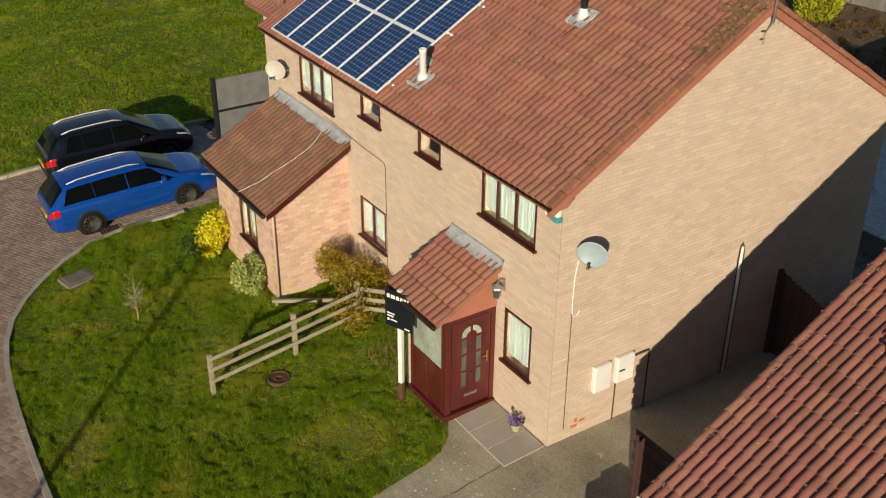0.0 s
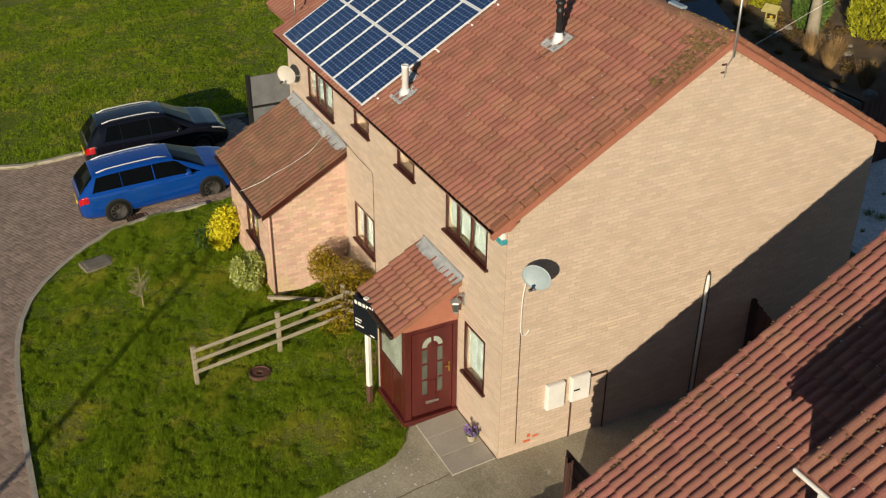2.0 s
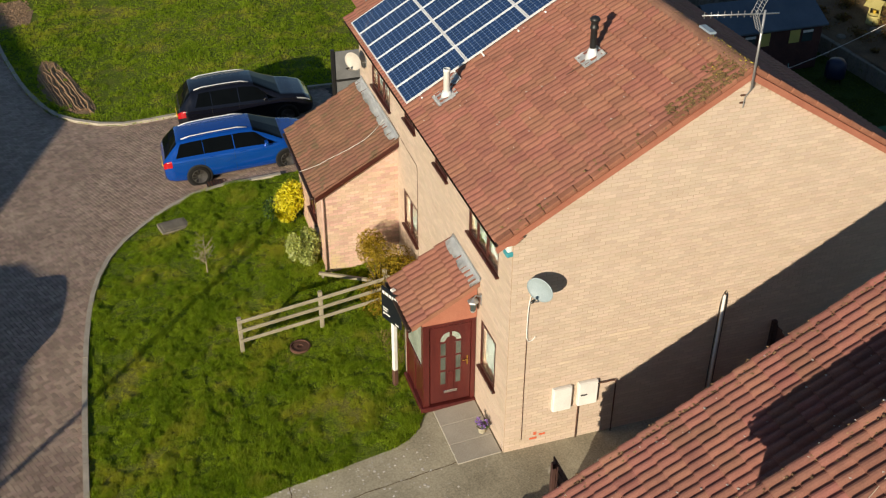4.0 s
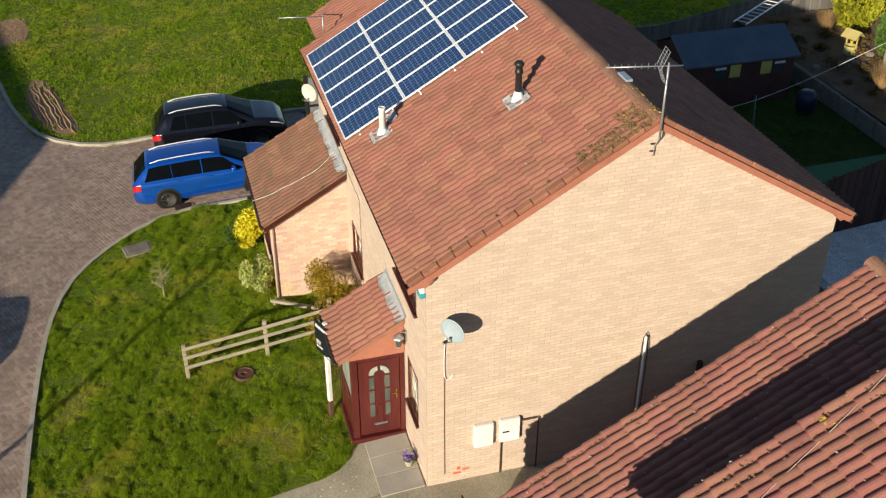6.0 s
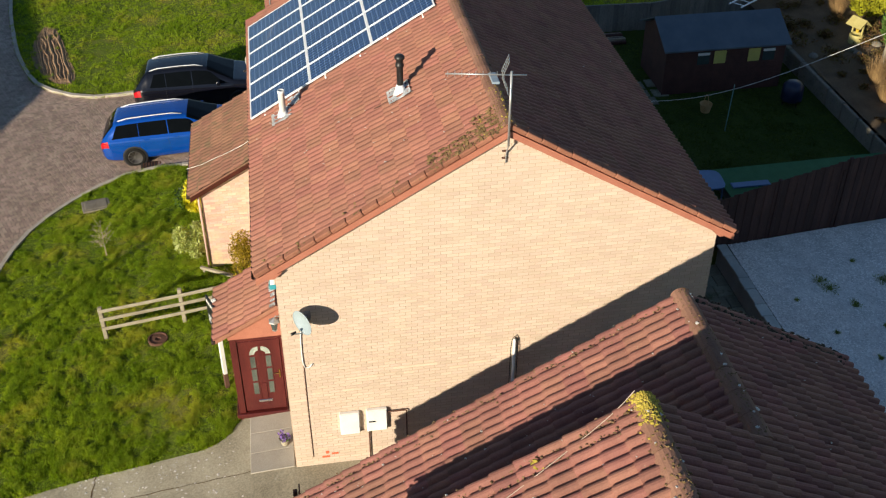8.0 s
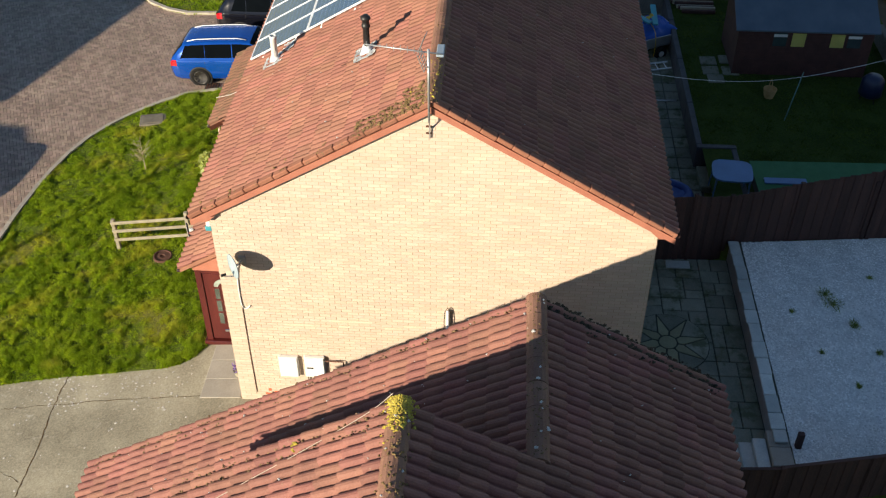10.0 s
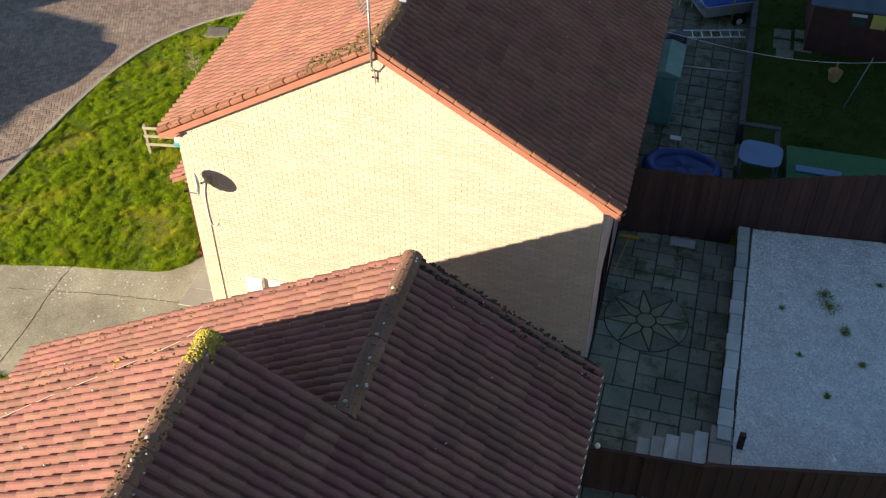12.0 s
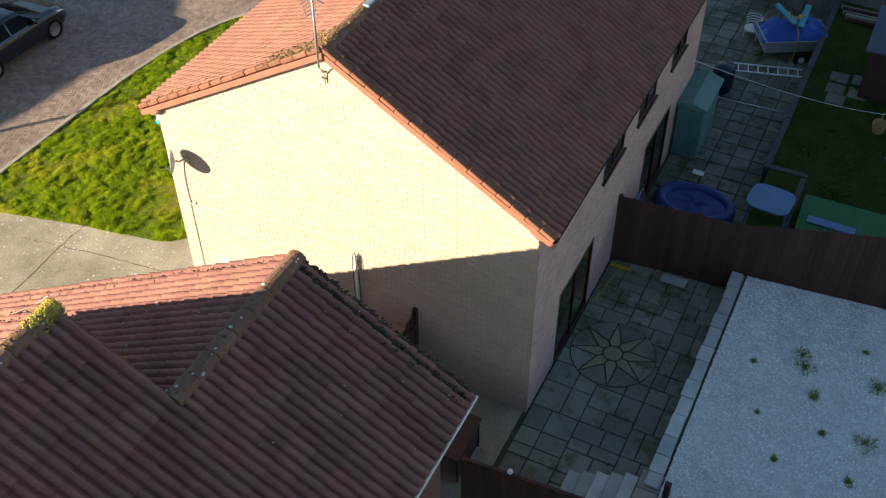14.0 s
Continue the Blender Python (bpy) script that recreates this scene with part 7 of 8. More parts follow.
M["rock"] = surf("grey_rock", (0.13, 0.12, 0.10), (0.26, 0.24, 0.20), 5, 40, 0.9, 0.6, 0.01, tint=(0.12, 0.12, 0.05), tint_at=0.58, tint_scale=5)
# bank with rockery, wishing well, conifers, stump, far fence and wall
M["bank_soil"] = surf("dark_bank_soil", (0.075, 0.052, 0.030), (0.20, 0.135, 0.075), 1.4, 30, 0.95, 0.9, 0.05)
drape("rockery_bank", [(-31, 27.5), (-18.5, 27.3), (-18.7, 36), (-31, 36)], 0.0, M["bank_soil"], 0.8, "brown rockery bank behind the gardens", "bank", height=1.6)
path_edge = thing("stone_edging", "pale stone edging below the rockery", "edging", kind="structure")
for k in range(9):
    part("edging_stone", soft_box(-27.6 + 0.98 * k, 27.28, 0.9, -26.65 + 0.98 * k, 27.48, 1.60, 0.03), M["rock"], path_edge)
M["low_plant"] = surf("olive_and_rust_leaf", (0.055, 0.045, 0.014), (0.19, 0.115, 0.035), 1.6, 30, 0.8, 0, per_piece=0.45, hue=0.04, leaf=0.25)
gp = np.random.default_rng(55)
lv, lf, base_n = [], [], 0
for k in range(70):
    cx, cy, r = gp.uniform(-30.5, -19.0), gp.uniform(27.7, 34.5), gp.uniform(0.18, 0.5)
    v, f = leaves((cx, cy, 1.62 + 0.25 * r), np.array((r, r, 0.5 * r)), int(240 * r / 0.35), 0.055, 500 + k, 5, 0.35, 0.3)
    lv += v
    lf += [[q + base_n for q in p] for p in f]
    base_n += len(v)
tagged(raw("low_plants", lv, lf, M["low_plant"]), "low olive and rust-coloured plants over the bank", "plants", kind="stuff")
rk = random.Random(12)
for k in range(12):
    x, y, r = rk.uniform(-27, -19.5), rk.uniform(27.8, 31.5), rk.uniform(0.12, 0.26)
    bm = bmesh.new()
    bmesh.ops.create_icosphere(bm, subdivisions=2, radius=r)
    for q in bm.verts:
        q.co *= 1 + 0.28 * noise.noise(q.co * 4 + Vector((k, 0, 0)))
        q.co.z *= 0.65
    bm.transform(Matrix.Translation((x, y, 1.63)))
    st = part("rock", bm, M["rock"])
    tagged(st, "rough pale rock in the rockery", "rock", "rockery rocks")
M["well_yellow"] = surf("yellow_painted_wood", (0.34, 0.29, 0.09), (0.50, 0.44, 0.17), 3, 40, 0.7, 0.3, 0.004)
ww = thing("wishing_well", "yellow ornamental wishing well on the bank", "ornament", at=(-26.75, 29.72, 1.6), turn=20)
ww.scale = (0.62, 0.62, 0.62)
part("drum", lathe([(0.36, 0.0), (0.38, 0.10), (0.36, 0.12), (0.38, 0.30), (0.36, 0.32), (0.38, 0.52), (0.30, 0.53), (0.28, 0.35)], 18), M["well_yellow"], ww, "", True)
for s in (-1, 1):
    part("post", soft_box(s * 0.33 - 0.035, -0.04, 0.4, s * 0.33 + 0.035, 0.04, 1.15, 0.006), M["well_yellow"], ww)
    bm = bmesh.new()
    prism(bm, [(s * 0.42, 1.05), (0, 1.42), (0, 1.46), (s * 0.48, 1.05)], "x", -0.5, 0.5)
    part("roof_board", bm, M["well_yellow"], ww)
part("bucket", lathe([(0.08, 0.62), (0.1, 0.8), (0.09, 0.8)], 12), M["yellow"], ww)


def conifer(name, label, x, y, z, r, h, mat, seed, n=6500):
    c = thing(name, label, "conifer", at=(x, y, z))
    part("trunk", tube(bmesh.new(), [(0, 0, -0.1), (0, 0, h * 0.8)], [0.09, 0.02], 7), M["twig"], c)
    gg = np.random.default_rng(seed)
    t = gg.random(n) ** 0.85
    prof = np.sin(np.pi * np.clip(t * 0.86 + 0.13, 0, 1)) ** 0.7
    an = gg.uniform(0, math.tau, n)
    lob = 1 + 0.16 * np.sin(an * 5 + t * 9) + 0.10 * np.sin(an * 11 - t * 17)
    rad = r * prof * lob * (0.70 + 0.30 * gg.random(n))
    p = np.stack([rad * np.cos(an), rad * np.sin(an), h * (0.03 + 0.97 * t)], 1)
    d = np.stack([np.cos(an) * 0.6, np.sin(an) * 0.6, np.full(n, 0.8)], 1) + gg.normal(0, 0.35, (n, 3))
    d /= np.linalg.norm(d, axis=1)[:, None]
    w = np.cross(d, gg.normal(size=(n, 3)))
    w /= np.linalg.norm(w, axis=1)[:, None]
    s = gg.uniform(0.06, 0.14, n)[:, None]
    v = np.stack([p - w * s * 0.35, p + w * s * 0.35, p + d * s * 1.3], 1).reshape(-1, 3)
    tagged(raw("crown", v.tolist(), np.arange(3 * n).reshape(-1, 3).tolist(), mat, c), kind="stuff")
    return c


M["conifer_gold"] = surf("golden_conifer", (0.26, 0.28, 0.012), (0.46, 0.46, 0.03), 3, 40, 0.7, 0, per_piece=0.35, leaf=0.3)
M["conifer_green"] = surf("green_conifer", (0.06, 0.13, 0.02), (0.14, 0.24, 0.045), 3, 40, 0.7, 0, per_piece=0.35, leaf=0.3)
conifer("golden_conifer", "dense bright yellow-green conifer", -28.9, 31.3, 1.6, 0.85, 2.2, M["conifer_gold"], 31)
conifer("green_conifer", "dense green conifer beside the bank", -26.0, 30.9, 1.6, 0.62, 1.9, M["conifer_green"], 32)
conifer("golden_conifer", "rounded yellow-green conifer behind the stump", -24.3, 32.2, 1.6, 0.85, 1.9, M["conifer_gold"], 33, 4000)
stump = thing("tree_stump", "pale bare tree stump on the bank", "stump", at=(-24.72, 29.78, 1.55))
part("trunk", tube(bmesh.new(), [(0, 0, -0.1), (0.03, 0, 0.5), (-0.02, 0.03, 1.15), (0.0, 0.0, 1.75)], [0.30, 0.23, 0.21, 0.17], 12), M["rail"], stump, "", True)
M["dry"] = surf("dry_grass", (0.20, 0.12, 0.05), (0.36, 0.235, 0.10), 5, 50, 0.9, 0, per_piece=0.3)
for k, (x, y) in enumerate(((-28.9, 30.1), (-23.85, 28.95), (-22.6, 28.6), (-23.2, 29.5), (-20.8, 28.4))):
    gg = np.random.default_rng(70 + k)
    m = 700
    an, le = gg.uniform(0, math.tau, m), gg.uniform(0.4, 0.95, m)
    out = gg.uniform(0.15, 0.75, m)
    b = np.stack([0.12 * np.cos(an), 0.12 * np.sin(an), np.zeros(m)], 1)
    e = np.stack([out * le * np.cos(an), out * le * np.sin(an), le], 1)
    wd = np.stack([-np.sin(an), np.cos(an), np.zeros(m)], 1) * 0.012
    t = thing("grass_clump", "dry rust-coloured ornamental grass clump", "grass clump", "grass clumps", at=(x, y, 1.58))
    tagged(raw("blade_tuft", np.stack([b - wd, b + wd, e], 1).reshape(-1, 3).tolist(), np.arange(3 * m).reshape(-1, 3).tolist(), M["dry"], t), kind="stuff")
board_fence("garden_fence", "weathered board fence at the far end of the gardens", [(-30.4, 18.0), (-30.2, 23.6), (-31.3, 29.5), (-32.4, 34.5), (-18.6, 36.0)], [(2.0, 2.0), (2.0, 2.4), (2.4, 3.0), (3.0, 3.0)], [(0.0, 0.4), (0.4, 0.6), (0.6, 0.8), (0.8, 0.8)], 0.2, True, "grey_fence")
hw = thing("white_house", "white rendered house wall beyond the gardens", "house", at=(-28.0, 41.0, 0.8))
part("wall", soft_box(-5.5, -2.6, -0.5, 4.2, 3.5, 5.4, 0.01), M["offwhite"], hw)
bm = bmesh.new()
prism(bm, [(-3.0, 5.3), (0.5, 7.6), (4.0, 5.3)], "x", -5.9, 4.6)
part("roof", bm, M["tile"], hw)
w = part("window", soft_box(-2.2, -2.66, 2.8, -0.9, -2.58, 4.0, 0.01), M["wood_brown"], hw)
part("pane", soft_box(-2.1, -2.672, 2.9, -1.0, -2.655, 3.9, 0.004), M["glass"], w)


# ---------------- moss and lichen on the roofs ----------------
def clumps(name, pts, lo, hi, mat, parent, seed, flat=0.6):
    """Small uneven tufts, joined."""
    gg = np.random.default_rng(seed)
    p = np.array(pts)
    n = len(p)
    k = 6
    an = np.arange(k) * math.tau / k
    s = gg.uniform(lo, hi, n)
    ring = np.stack([np.cos(an), np.sin(an), np.full(k, -0.15)], 1)
    v = np.empty((n, k + 1, 3))
    v[:, :k] = p[:, None] + ring[None] * s[:, None, None] * gg.uniform(0.6, 1.3, (n, k, 1))
    v[:, k] = p + np.stack([gg.normal(0, 0.2, n) * s, gg.normal(0, 0.2, n) * s, s * flat], 1)
    f = (np.arange(n)[:, None, None] * (k + 1) + np.array([(i, (i + 1) % k, k) for i in range(k)])[None]).reshape(-1, 3)
    return tagged(raw(name, v.reshape(-1, 3).tolist(), f.tolist(), mat, parent), kind="stuff")


gm = np.random.default_rng(17)
M["moss_dark"] = surf("dark_moss", (0.035, 0.026, 0.016), (0.10, 0.075, 0.045), 9, 60, 0.95, 0.8, 0.02, per_piece=0.35)
M["moss_brown"] = surf("brown_moss", (0.11, 0.065, 0.035), (0.30, 0.19, 0.10), 9, 60, 0.95, 0.8, 0.02, per_piece=0.35)


def on_slope(eave, ridge, x0, x1, s0, s1, n, lift=None):
    x, s = gm.uniform(x0, x1, n), gm.uniform(s0, s1, n)
    return np.stack([x, eave[0] + (ridge[0] - eave[0]) * s, eave[1] + (ridge[1] - eave[1]) * s + (gm.uniform(0.03, 0.085, n) if lift is None else lift)], 1)


clumps("moss", np.concatenate([on_slope(EAVE_F, RIDGE, -11.95, -11.48, 0.70, 0.985, 850), on_slope(EAVE_F, RIDGE, -12.3, -11.5, 0.88, 0.985, 220), on_slope(EAVE_F, RIDGE, -11.85, -11.45, 0.02, 0.62, 45)]), 0.012, 0.046, M["moss"], roof, 1)
clumps("moss", np.concatenate([np.stack([gm.uniform(-22, -11.5, 260), RIDGE[0] + (dd := gm.normal(0, 0.08, 260)), RIDGE[1] + 0.08 - 3.6 * dd ** 2], 1), np.stack([gm.uniform(-13.2, -11.45, 130), RIDGE[0] + (dd := gm.normal(0, 0.08, 130)), RIDGE[1] + 0.08 - 3.6 * dd ** 2], 1)]), 0.007, 0.022, M["moss"], roof, 2)
clumps("lichen", np.concatenate([on_slope(EAVE_F, RIDGE, -12.2, -11.5, 0.90, 0.985, 60), np.stack([gm.uniform(-13.0, -11.5, 40), RIDGE[0] + (dd := gm.normal(0, 0.08, 40)), RIDGE[1] + 0.08 - 3.6 * dd ** 2], 1)]), 0.010, 0.028, M["lichen"], roof, 3)
clumps("moss", on_slope(N_EAVE, RN, NX + 0.0, NX + 0.28, 0.01, 0.99, 1000), 0.008, 0.030, M["moss_brown"], roof_n, 4)
clumps("moss", on_slope(S_EAVE, RN, NX - 0.02, NX + 0.3, 0.01, 0.99, 800), 0.012, 0.046, M["moss_dark"], roof_s, 5)
clumps("moss", on_slope(M_EAVE, RM, MX + 0.0, MX + 0.4, 0.01, 0.99, 500), 0.008, 0.03, M["moss_brown"], roof_m, 6)
clumps("moss", np.stack([gm.uniform(MX, MX + 5, 500), RM[0] + (dd := gm.normal(0, 0.085, 500)), RM[1] + 0.10 - 3.6 * dd ** 2], 1), 0.008, 0.024, M["moss"], roof_m, 7)
clumps("lichen", np.stack([MX + np.abs(gm.normal(0, 0.22, 420)) - 0.02, RM[0] + (dd := gm.normal(0, 0.085, 420)), RM[1] + 0.10 - 3.6 * dd ** 2], 1), 0.010, 0.032, M["lichen"], roof_m, 8)
clumps("lichen", np.stack([gm.normal(-5.35 + 0.0, 0.1, 14) * 0 + MX + 0.22 + gm.normal(0, 0.05, 14), 12.95 + gm.normal(0, 0.12, 14), 7.55 + gm.normal(0, 0.02, 14)], 1), 0.02, 0.05, M["lichen"], roof_m, 9, 0.3)
clumps("moss", np.stack([gm.uniform(NX, MX, 200), RN[0] + (dd := gm.normal(0, 0.085, 200)), RN[1] + 0.10 - 3.6 * dd ** 2], 1), 0.006, 0.018, M["moss"], roof_n, 10)
M["lichen_white"] = surf("pale_lichen", (0.50, 0.47, 0.42), (0.66, 0.63, 0.58), 9, 60, 0.9, 0.3, 0.003, per_piece=0.15)
clumps("lichen", np.concatenate([on_slope(N_EAVE, RN, NX, MX, 0.02, 0.98, 120, 0.085), on_slope(M_EAVE, RM, MX, MX + 4, 0.02, 0.98, 80, 0.085)]), 0.010, 0.026, M["lichen_white"], roof_n, 11, 0.15)
clumps("lichen", np.concatenate([np.stack([gm.uniform(NX, MX, 16), RN[0] + (dd := gm.normal(0, 0.085, 16)), RN[1] + 0.105 - 3.6 * dd ** 2], 1), np.stack([gm.uniform(MX, MX + 5, 26), RM[0] + (dd := gm.normal(0, 0.085, 26)), RM[1] + 0.105 - 3.6 * dd ** 2], 1)]), 0.012, 0.032, M["lichen_white"], roof_m, 15, 0.2)
clumps("lichen", on_slope(EAVE_F, RIDGE, -22, -11.7, 0.02, 0.98, 200, 0.062), 0.010, 0.026, M["lichen_white"], roof, 12, 0.15)
clumps("lichen", np.concatenate([on_slope(EAVE_B, RIDGE, -20, -11.7, 0.02, 0.98, 30, 0.062), on_slope(S_EAVE, RN, NX, MX + 3, 0.02, 0.98, 40, 0.085)]), 0.008, 0.02, M["lichen_white"], roof_b, 13, 0.15)
part("ridge_patch", soft_box(-13.35, 14.08, 8.185, -12.95, 14.22, 8.24, 0.015, 2), M["steel_blue"], roof, "pale blue-grey ridge patch")


# ---------------- grass ----------------
def vnoise(x, y, cell, seed):
    gg = np.random.default_rng(seed)
    tab = gg.random((64, 64))
    u, w = x / cell, y / cell
    i, j = np.floor(u).astype(int), np.floor(w).astype(int)
    a, b = ease(u - i), ease(w - j)
    t = lambda p, q: tab[p % 64, q % 64]
    return (t(i, j) * (1 - a) + t(i + 1, j) * a) * (1 - b) + (t(i, j + 1) * (1 - a) + t(i + 1, j + 1) * a) * b


def grass(name, label, poly, n, low, high, wide, seed, height=None, holes=(), blades=3, mat="blade"):
    """Tufts of blades, taller and denser in patches."""
    gg = np.random.default_rng(seed)
    xs, ys = [p[0] for p in poly], [p[1] for p in poly]
    x, y = gg.uniform(min(xs), max(xs), n), gg.uniform(min(ys), max(ys), n)
    ok = inside_np(poly, x, y)
    for cx, cy, r in holes:
        ok &= np.hypot(x - cx, y - cy) > r
    x, y = x[ok], y[ok]
    lump = 0.40 * vnoise(x, y, 0.24, seed + 1) + 0.25 * vnoise(x, y, 0.9, seed + 2) + 0.35 * vnoise(x, y, 0.11, seed + 3)
    lump = np.clip((lump - 0.28) / 0.44, 0, 1)
    keep = gg.random(len(x)) < 0.38 + 0.62 * lump
    x, y, lump = x[keep], y[keep], lump[keep]
    m = len(x)
    z = gz(x, y) if height is None else np.full(m, height)
    vs = []
    for b in range(blades):
        an = gg.uniform(0, math.tau, m)
        h = (low + (high - low) * lump ** 1.5) * gg.uniform(0.6, 1.25, m)
        lean = h * gg.uniform(0.2, 0.9, m)
        w = wide * gg.uniform(0.6, 1.3, m)
        c = np.stack([x + gg.normal(0, 0.02, m), y + gg.normal(0, 0.02, m), z - 0.005], 1)
        sd = np.stack([-np.sin(an), np.cos(an), np.zeros(m)], 1) * w[:, None]
        tip = c + np.stack([np.cos(an) * lean, np.sin(an) * lean, h], 1)
        vs.append(np.stack([c - sd, c + sd, tip], 1))
    v = np.concatenate(vs).reshape(-1, 3)
    me = bpy.data.meshes.new(name)
    k = len(v) // 3
    me.vertices.add(3 * k)
    me.vertices.foreach_set("co", v.ravel())
    me.loops.add(3 * k)
    me.loops.foreach_set("vertex_index", np.arange(3 * k, dtype=np.int32))
    me.polygons.add(k)
    me.polygons.foreach_set("loop_start", np.arange(0, 3 * k, 3, dtype=np.int32))
    me.update(calc_edges=True)
    me.materials.append(M[mat])
    return tagged(new(name, me), label, "grass", kind="stuff")


MUD = [(-32.2, 2.75), (-33.4, 2.65), (-34.6, 2.3), (-36.2, 1.85), (-37.4, 1.45), (-37.9, 0.95), (-36.6, 0.75), (-35.3, 0.75), (-34.2, 1.05), (-33.1, 1.55), (-32.5, 2.1)]
TURF = [(x + 0.16 * (0.4 if x < -23 else 0.0), y + 0.15) for x, y in LAWN_EDGE] + LAWN[len(LAWN_EDGE):]
grass("lawn_grass", "uneven tufts of lawn grass", TURF, 430000, 0.014, 0.104, 0.009, 100, None, [(-16.55, 6.72, 0.3), (-23.45, 4.48, 0.42)])
NEAR_FIELD = [p for p in FAR_KERB if p[0] > -50] + [(-24.6, 11.0), (-24.6, 10.0), (-22.8, 10.3), (-22.8, 14), (-31.4, 16.5), (-33.2, 30), (-50, 30)]
mud_holes = [(-32.8, 2.3, 0.45), (-33.7, 1.95, 0.6), (-34.8, 1.6, 0.65), (-36.0, 1.3, 0.55), (-37.1, 1.1, 0.4), (-42.7, -0.1, 0.9), (-44.2, -0.2, 0.8)]
grass("field_grass", "rough tufts of field grass", NEAR_FIELD, 340000, 0.025, 0.115, 0.014, 200, None, mud_holes)
grass("side_grass", "tufts of grass beside the driveway", [(-8.85, 1.9), (-8.85, 7.45), (-3, 7.45), (-3, 1.9)], 22000, 0.03, 0.14, 0.011, 300)
grass("garden_grass", "tufts of shaded garden grass", [(-31, 20.98), (-21.2, 20.98), (-21.2, 22), (-20.15, 22), (-20.3, 27.2), (-31, 27.4)], 40000, 0.02, 0.05, 0.012, 400, 1.0, mat="blade_shaded")
drape("worn_verge", MUD, 0.012, M["soil"], 0.3, "churned bare mud at the field edge", "mud")
drape("worn_verge", [(-41.6, -0.75), (-41.9, 0.45), (-43.6, 0.6), (-45.2, 0.0), (-44.6, -1.1)], 0.012, M["soil"], 0.3, "dark churned mud at the field edge", "mud")
gb = np.random.default_rng(9)
ridges = np.stack([gb.uniform(-37.9, -32.2, 900), gb.uniform(0.75, 2.75, 900)], 1)
ridges = ridges[inside_np(MUD, ridges[:, 0], ridges[:, 1])]
clumps("mud_clods", np.stack([ridges[:, 0], ridges[:, 1], gz(ridges[:, 0], ridges[:, 1]) + 0.014], 1), 0.012, 0.045, M["soil"], None, 14)
ridge2 = np.stack([gb.uniform(-45.0, -41.8, 300), gb.uniform(-0.9, 0.4, 300)], 1)
mc = clumps("mud_clods", np.stack([ridge2[:, 0], ridge2[:, 1], gz(ridge2[:, 0], ridge2[:, 1]) + 0.014], 1), 0.02, 0.07, M["soil"], None, 16)
tagged(mc, "loose clods of dark mud by the kerb", "mud")
tagged(bpy.data.objects["mud_clods"], "loose clods of brown mud", "mud")
for k in range(12):
    q = gb.uniform(0, 1)
    rut = [(-32.3 - 0.5 * j + gb.normal(0, 0.04), 2.75 - 1.3 * k / 11 - 0.115 * j + gb.normal(0, 0.03)) for j in range(9 + k % 3)]
    rut = [p for p in rut if inside(MUD, *p)]
    if len(rut) > 3:
        rd = part("mud_rut", tube(bmesh.new(), smooth_line([(x, y, gzf(x, y) + 0.008) for x, y in rut], 3), 0.025 + 0.035 * q, 6), M["soil"])
        tagged(rd, "ridge of brown mud between wheel ruts", "mud", "ruts in the mud")


# joints, cracks and pale lichen on the old concrete
def crack(line, wide, seed):
    gg = random.Random(seed)
    pts = smooth_line(line, 9)
    vs, fs = [], []
    for i, (x, y) in enumerate(pts):
        x, y, w = x + gg.uniform(-0.02, 0.02), y + gg.uniform(-0.02, 0.02), wide * gg.uniform(0.5, 1.3)
        dx, dy = pts[min(i + 1, len(pts) - 1)][0] - pts[max(i - 1, 0)][0], pts[min(i + 1, len(pts) - 1)][1] - pts[max(i - 1, 0)][1]
        k = w / math.hypot(dx, dy)
        vs += [(x - dy * k, y + dx * k, gzf(x, y) + 0.005), (x + dy * k, y - dx * k, gzf(x, y) + 0.005)]
    fs = [(2 * i, 2 * i + 1, 2 * i + 3, 2 * i + 2) for i in range(len(pts) - 1)]
    raw("crack", vs, fs, M["moss"], bpy.data.objects["driveway"])


crack([(-12.35, 5.64), (-11.4, 5.62), (-10.2, 5.68), (-9.0, 5.67)], 0.012, 1)
crack([(-11.4, 4.4), (-11.5, 5.5), (-11.62, 7.0), (-11.68, 8.9)], 0.007, 2)
crack([(-11.45, 3.3), (-10.6, 3.9), (-9.9, 4.7), (-9.4, 5.6)], 0.006, 3)
gl = np.random.default_rng(31)
lx = np.concatenate([gl.uniform(-12.4, -9.0, 120), gl.normal(-12.0, 0.35, 110), gl.normal(-11.9, 0.5, 70)])
ly = np.concatenate([gl.uniform(2.2, 9.0, 120), gl.uniform(4.6, 8.6, 110), gl.normal(5.75, 0.35, 70)])
on = inside_np(DRIVE, lx, ly)
lx, ly = lx[on], ly[on]
clumps("lichen", np.stack([lx, ly, gz(lx, ly) + 0.006], 1), 0.008, 0.036, M["lichen_white"], bpy.data.objects["driveway"], 32, 0.08)
# dead stalks by the sign and along the front wall
dg = np.random.default_rng(23)
m = 900
x, y = dg.uniform(-16.3, -14.7, m), dg.uniform(8.5, 9.75, m)
an = dg.uniform(0, math.tau, m)
c = np.stack([x, y, gz(x, y)], 1)
e = c + np.stack([np.cos(an) * 0.16, np.sin(an) * 0.16, dg.uniform(0.04, 0.20, m)], 1)
sd = np.stack([-np.sin(an), np.cos(an), np.zeros(m)], 1) * 0.007
tagged(raw("dead_stalks", np.stack([c - sd, c + sd, e], 1).reshape(-1, 3).tolist(), np.arange(3 * m).reshape(-1, 3).tolist(), M["dry"]), "dry brown stalks beside the porch", "dead plants", kind="stuff")


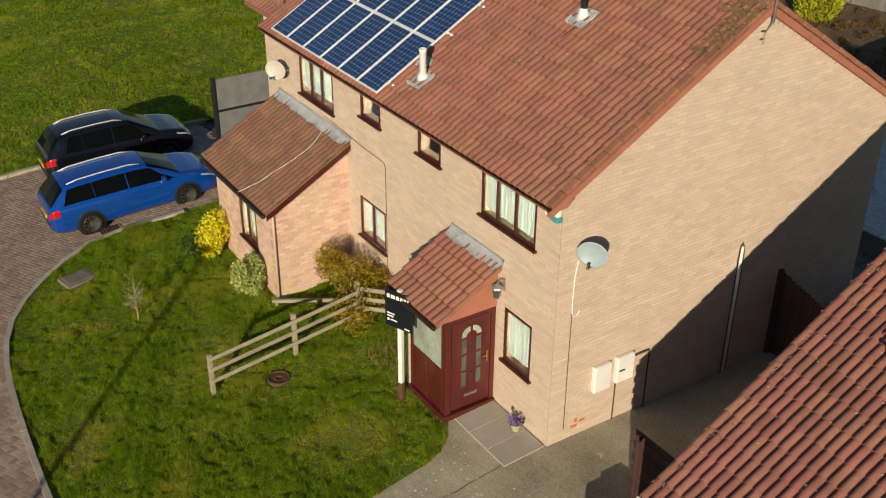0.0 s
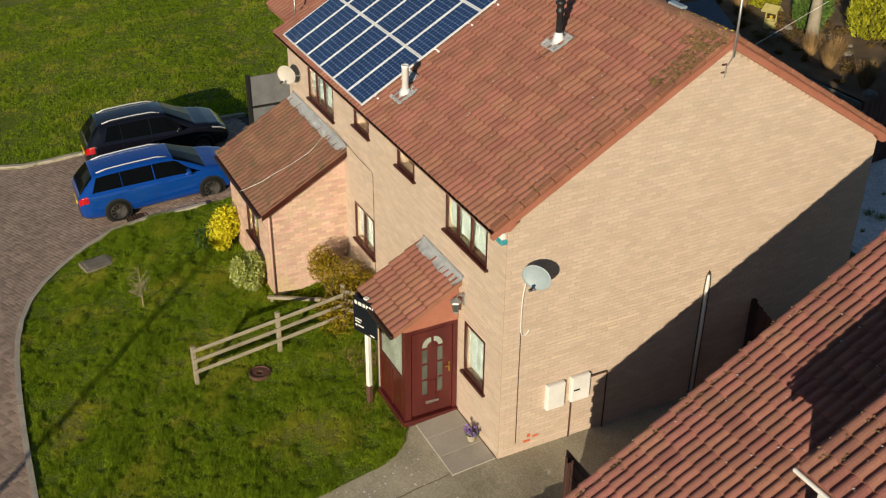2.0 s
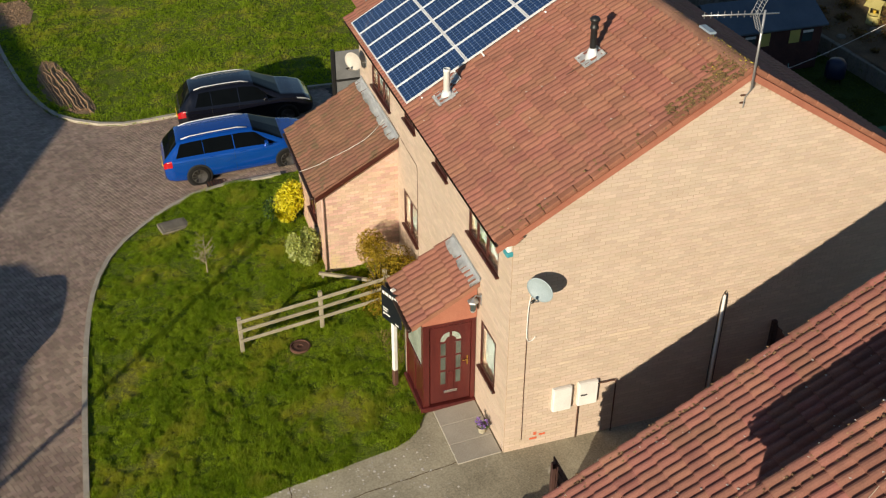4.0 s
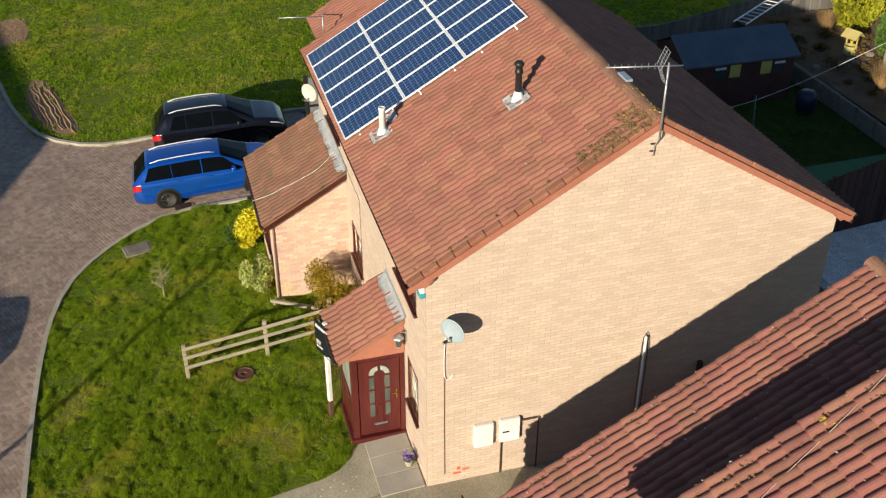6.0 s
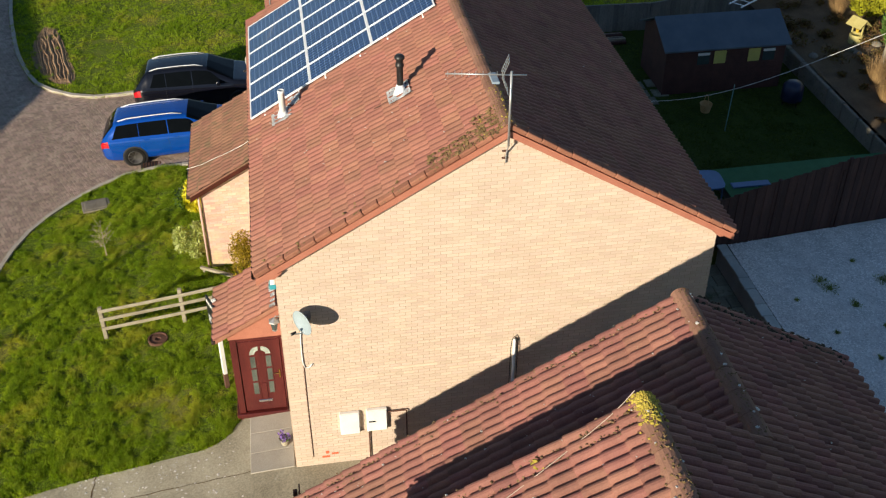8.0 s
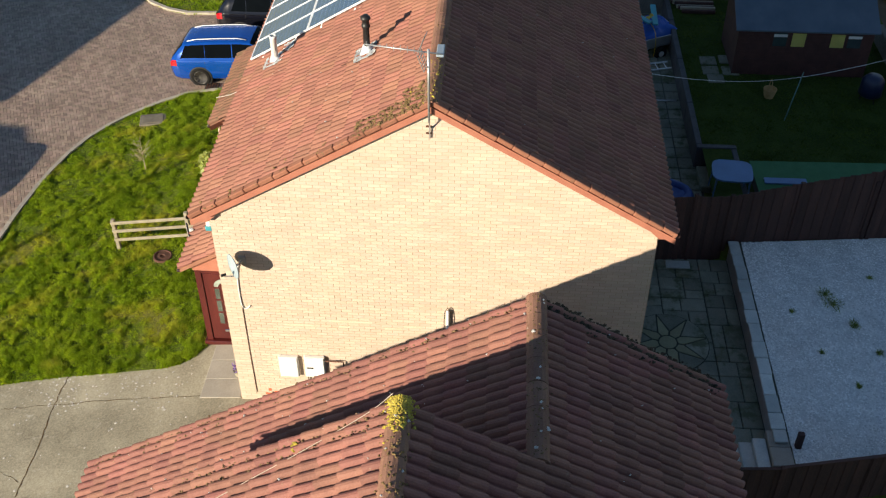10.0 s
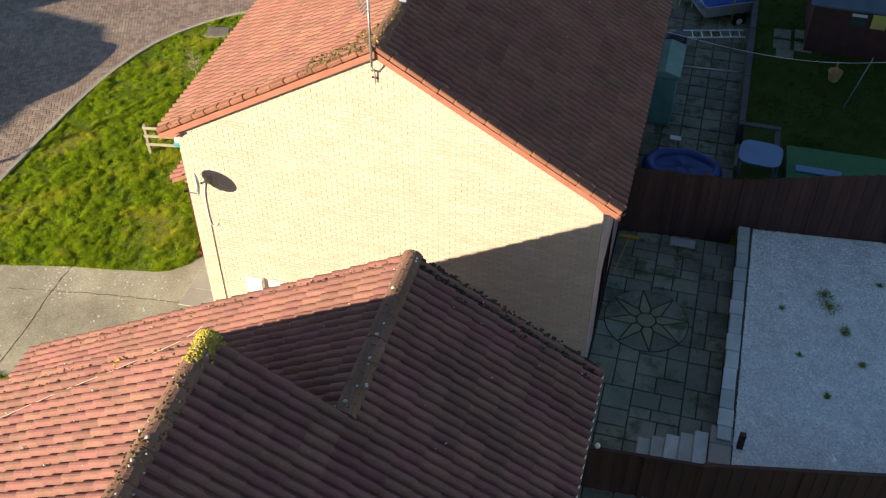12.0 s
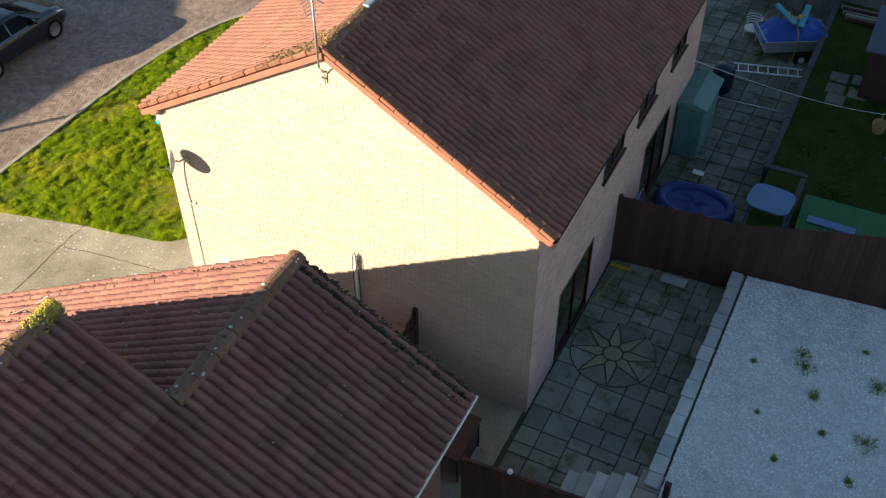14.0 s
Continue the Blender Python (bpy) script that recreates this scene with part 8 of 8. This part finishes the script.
# ---------------- block paving, in herringbone ----------------
def herringbone(road, region, singles, turn=24.0):
    w = 0.1
    ct, st = math.cos(radians(turn)), math.sin(radians(turn))
    x0, x1, y0, y1 = region
    cx, cy = (x0 + x1) / 2, (y0 + y1) / 2
    r = int(math.hypot(x1 - x0, y1 - y0) / 2 / w) + 4
    i, j = np.meshgrid(np.arange(-r, r), np.arange(-r // 2 - 2, r // 2 + 2))
    i, j = i.ravel(), j.ravel()
    ox, oy = i + 2 * j, i - 2 * j
    gg = np.random.default_rng(5)
    vs, fs, count, one = [], [], 0, []
    for kind in (0, 1):
        ux, uy = (ox, oy) if kind == 0 else (ox, oy + 1)
        lx, ly = (2, 1) if kind == 0 else (1, 2)
        mx, my = (ux + lx / 2) * w, (uy + ly / 2) * w
        gx, gy = cx + mx * ct - my * st, cy + mx * st + my * ct
        ok = (gx > x0) & (gx < x1) & (gy > y0) & (gy < y1)
        near = np.zeros(ok.sum(), bool)
        for ex, ey in ((0, 0), (0.09, 0), (-0.09, 0), (0, 0.09), (0, -0.09)):
            near |= inside_np(ROAD, gx[ok] + ex, gy[ok] + ey)
        ok[ok] &= near
        gx, gy = gx[ok], gy[ok]
        sing = singles(gx, gy)
        for a, b in zip(gx[sing], gy[sing]):
            one.append((a, b, kind))
        gx, gy = gx[~sing], gy[~sing]
        n = len(gx)
        hx, hy = lx * w / 2 - 0.004, ly * w / 2 - 0.004
        q = np.array([(-hx, -hy), (hx, -hy), (hx, hy), (-hx, hy)])
        top = q * 0.97
        z = gz(gx, gy) - 0.028 + gg.uniform(-0.003, 0.003, n)
        v = np.empty((n, 8, 3))
        for k, (ring, dz) in enumerate(((q, -0.010), (top, 0.0))):
            v[:, 4 * k:4 * k + 4, 0] = gx[:, None] + ring[None, :, 0] * ct - ring[None, :, 1] * st
            v[:, 4 * k:4 * k + 4, 1] = gy[:, None] + ring[None, :, 0] * st + ring[None, :, 1] * ct
            v[:, 4 * k:4 * k + 4, 2] = z[:, None] + dz
        fc = np.array([(4, 5, 6, 7), (0, 1, 5, 4), (1, 2, 6, 5), (2, 3, 7, 6), (3, 0, 4, 7)])
        vs.append(v.reshape(-1, 3))
        fs.append((np.arange(n)[:, None, None] * 8 + fc[None]).reshape(-1, 4) + count)
        count += 8 * n
    v, f = np.concatenate(vs), np.concatenate(fs)
    me = bpy.data.meshes.new("paving")
    me.vertices.add(len(v))
    me.vertices.foreach_set("co", v.ravel())
    me.loops.add(4 * len(f))
    me.loops.foreach_set("vertex_index", f.ravel().astype(np.int32))
    me.polygons.add(len(f))
    me.polygons.foreach_set("loop_start", np.arange(0, 4 * len(f), 4, dtype=np.int32))
    me.update(calc_edges=True)
    me.shade_flat()
    me.materials.append(M["block"])
    ob = new("paving", me)
    ob.parent = road
    tagged(ob, kind="stuff")
    block = mesh_of("paving_block", soft_box(-0.096, -0.046, -0.03, 0.096, 0.046, 0.0, 0.005), M["block"])
    for a, b, kind in one[:300]:
        o = new("paving_block", block)
        o.parent = road
        o.matrix_world = pose(a, b, gzf(a, b) - 0.028, 0, 0, turn + 90 * kind)


herringbone(bpy.data.objects["road"], (-46, -9, -6.5, 10.5), lambda x, y: (x > -20.5) & (x < -15.5) & (y > 0.75) & (y < 1.75))
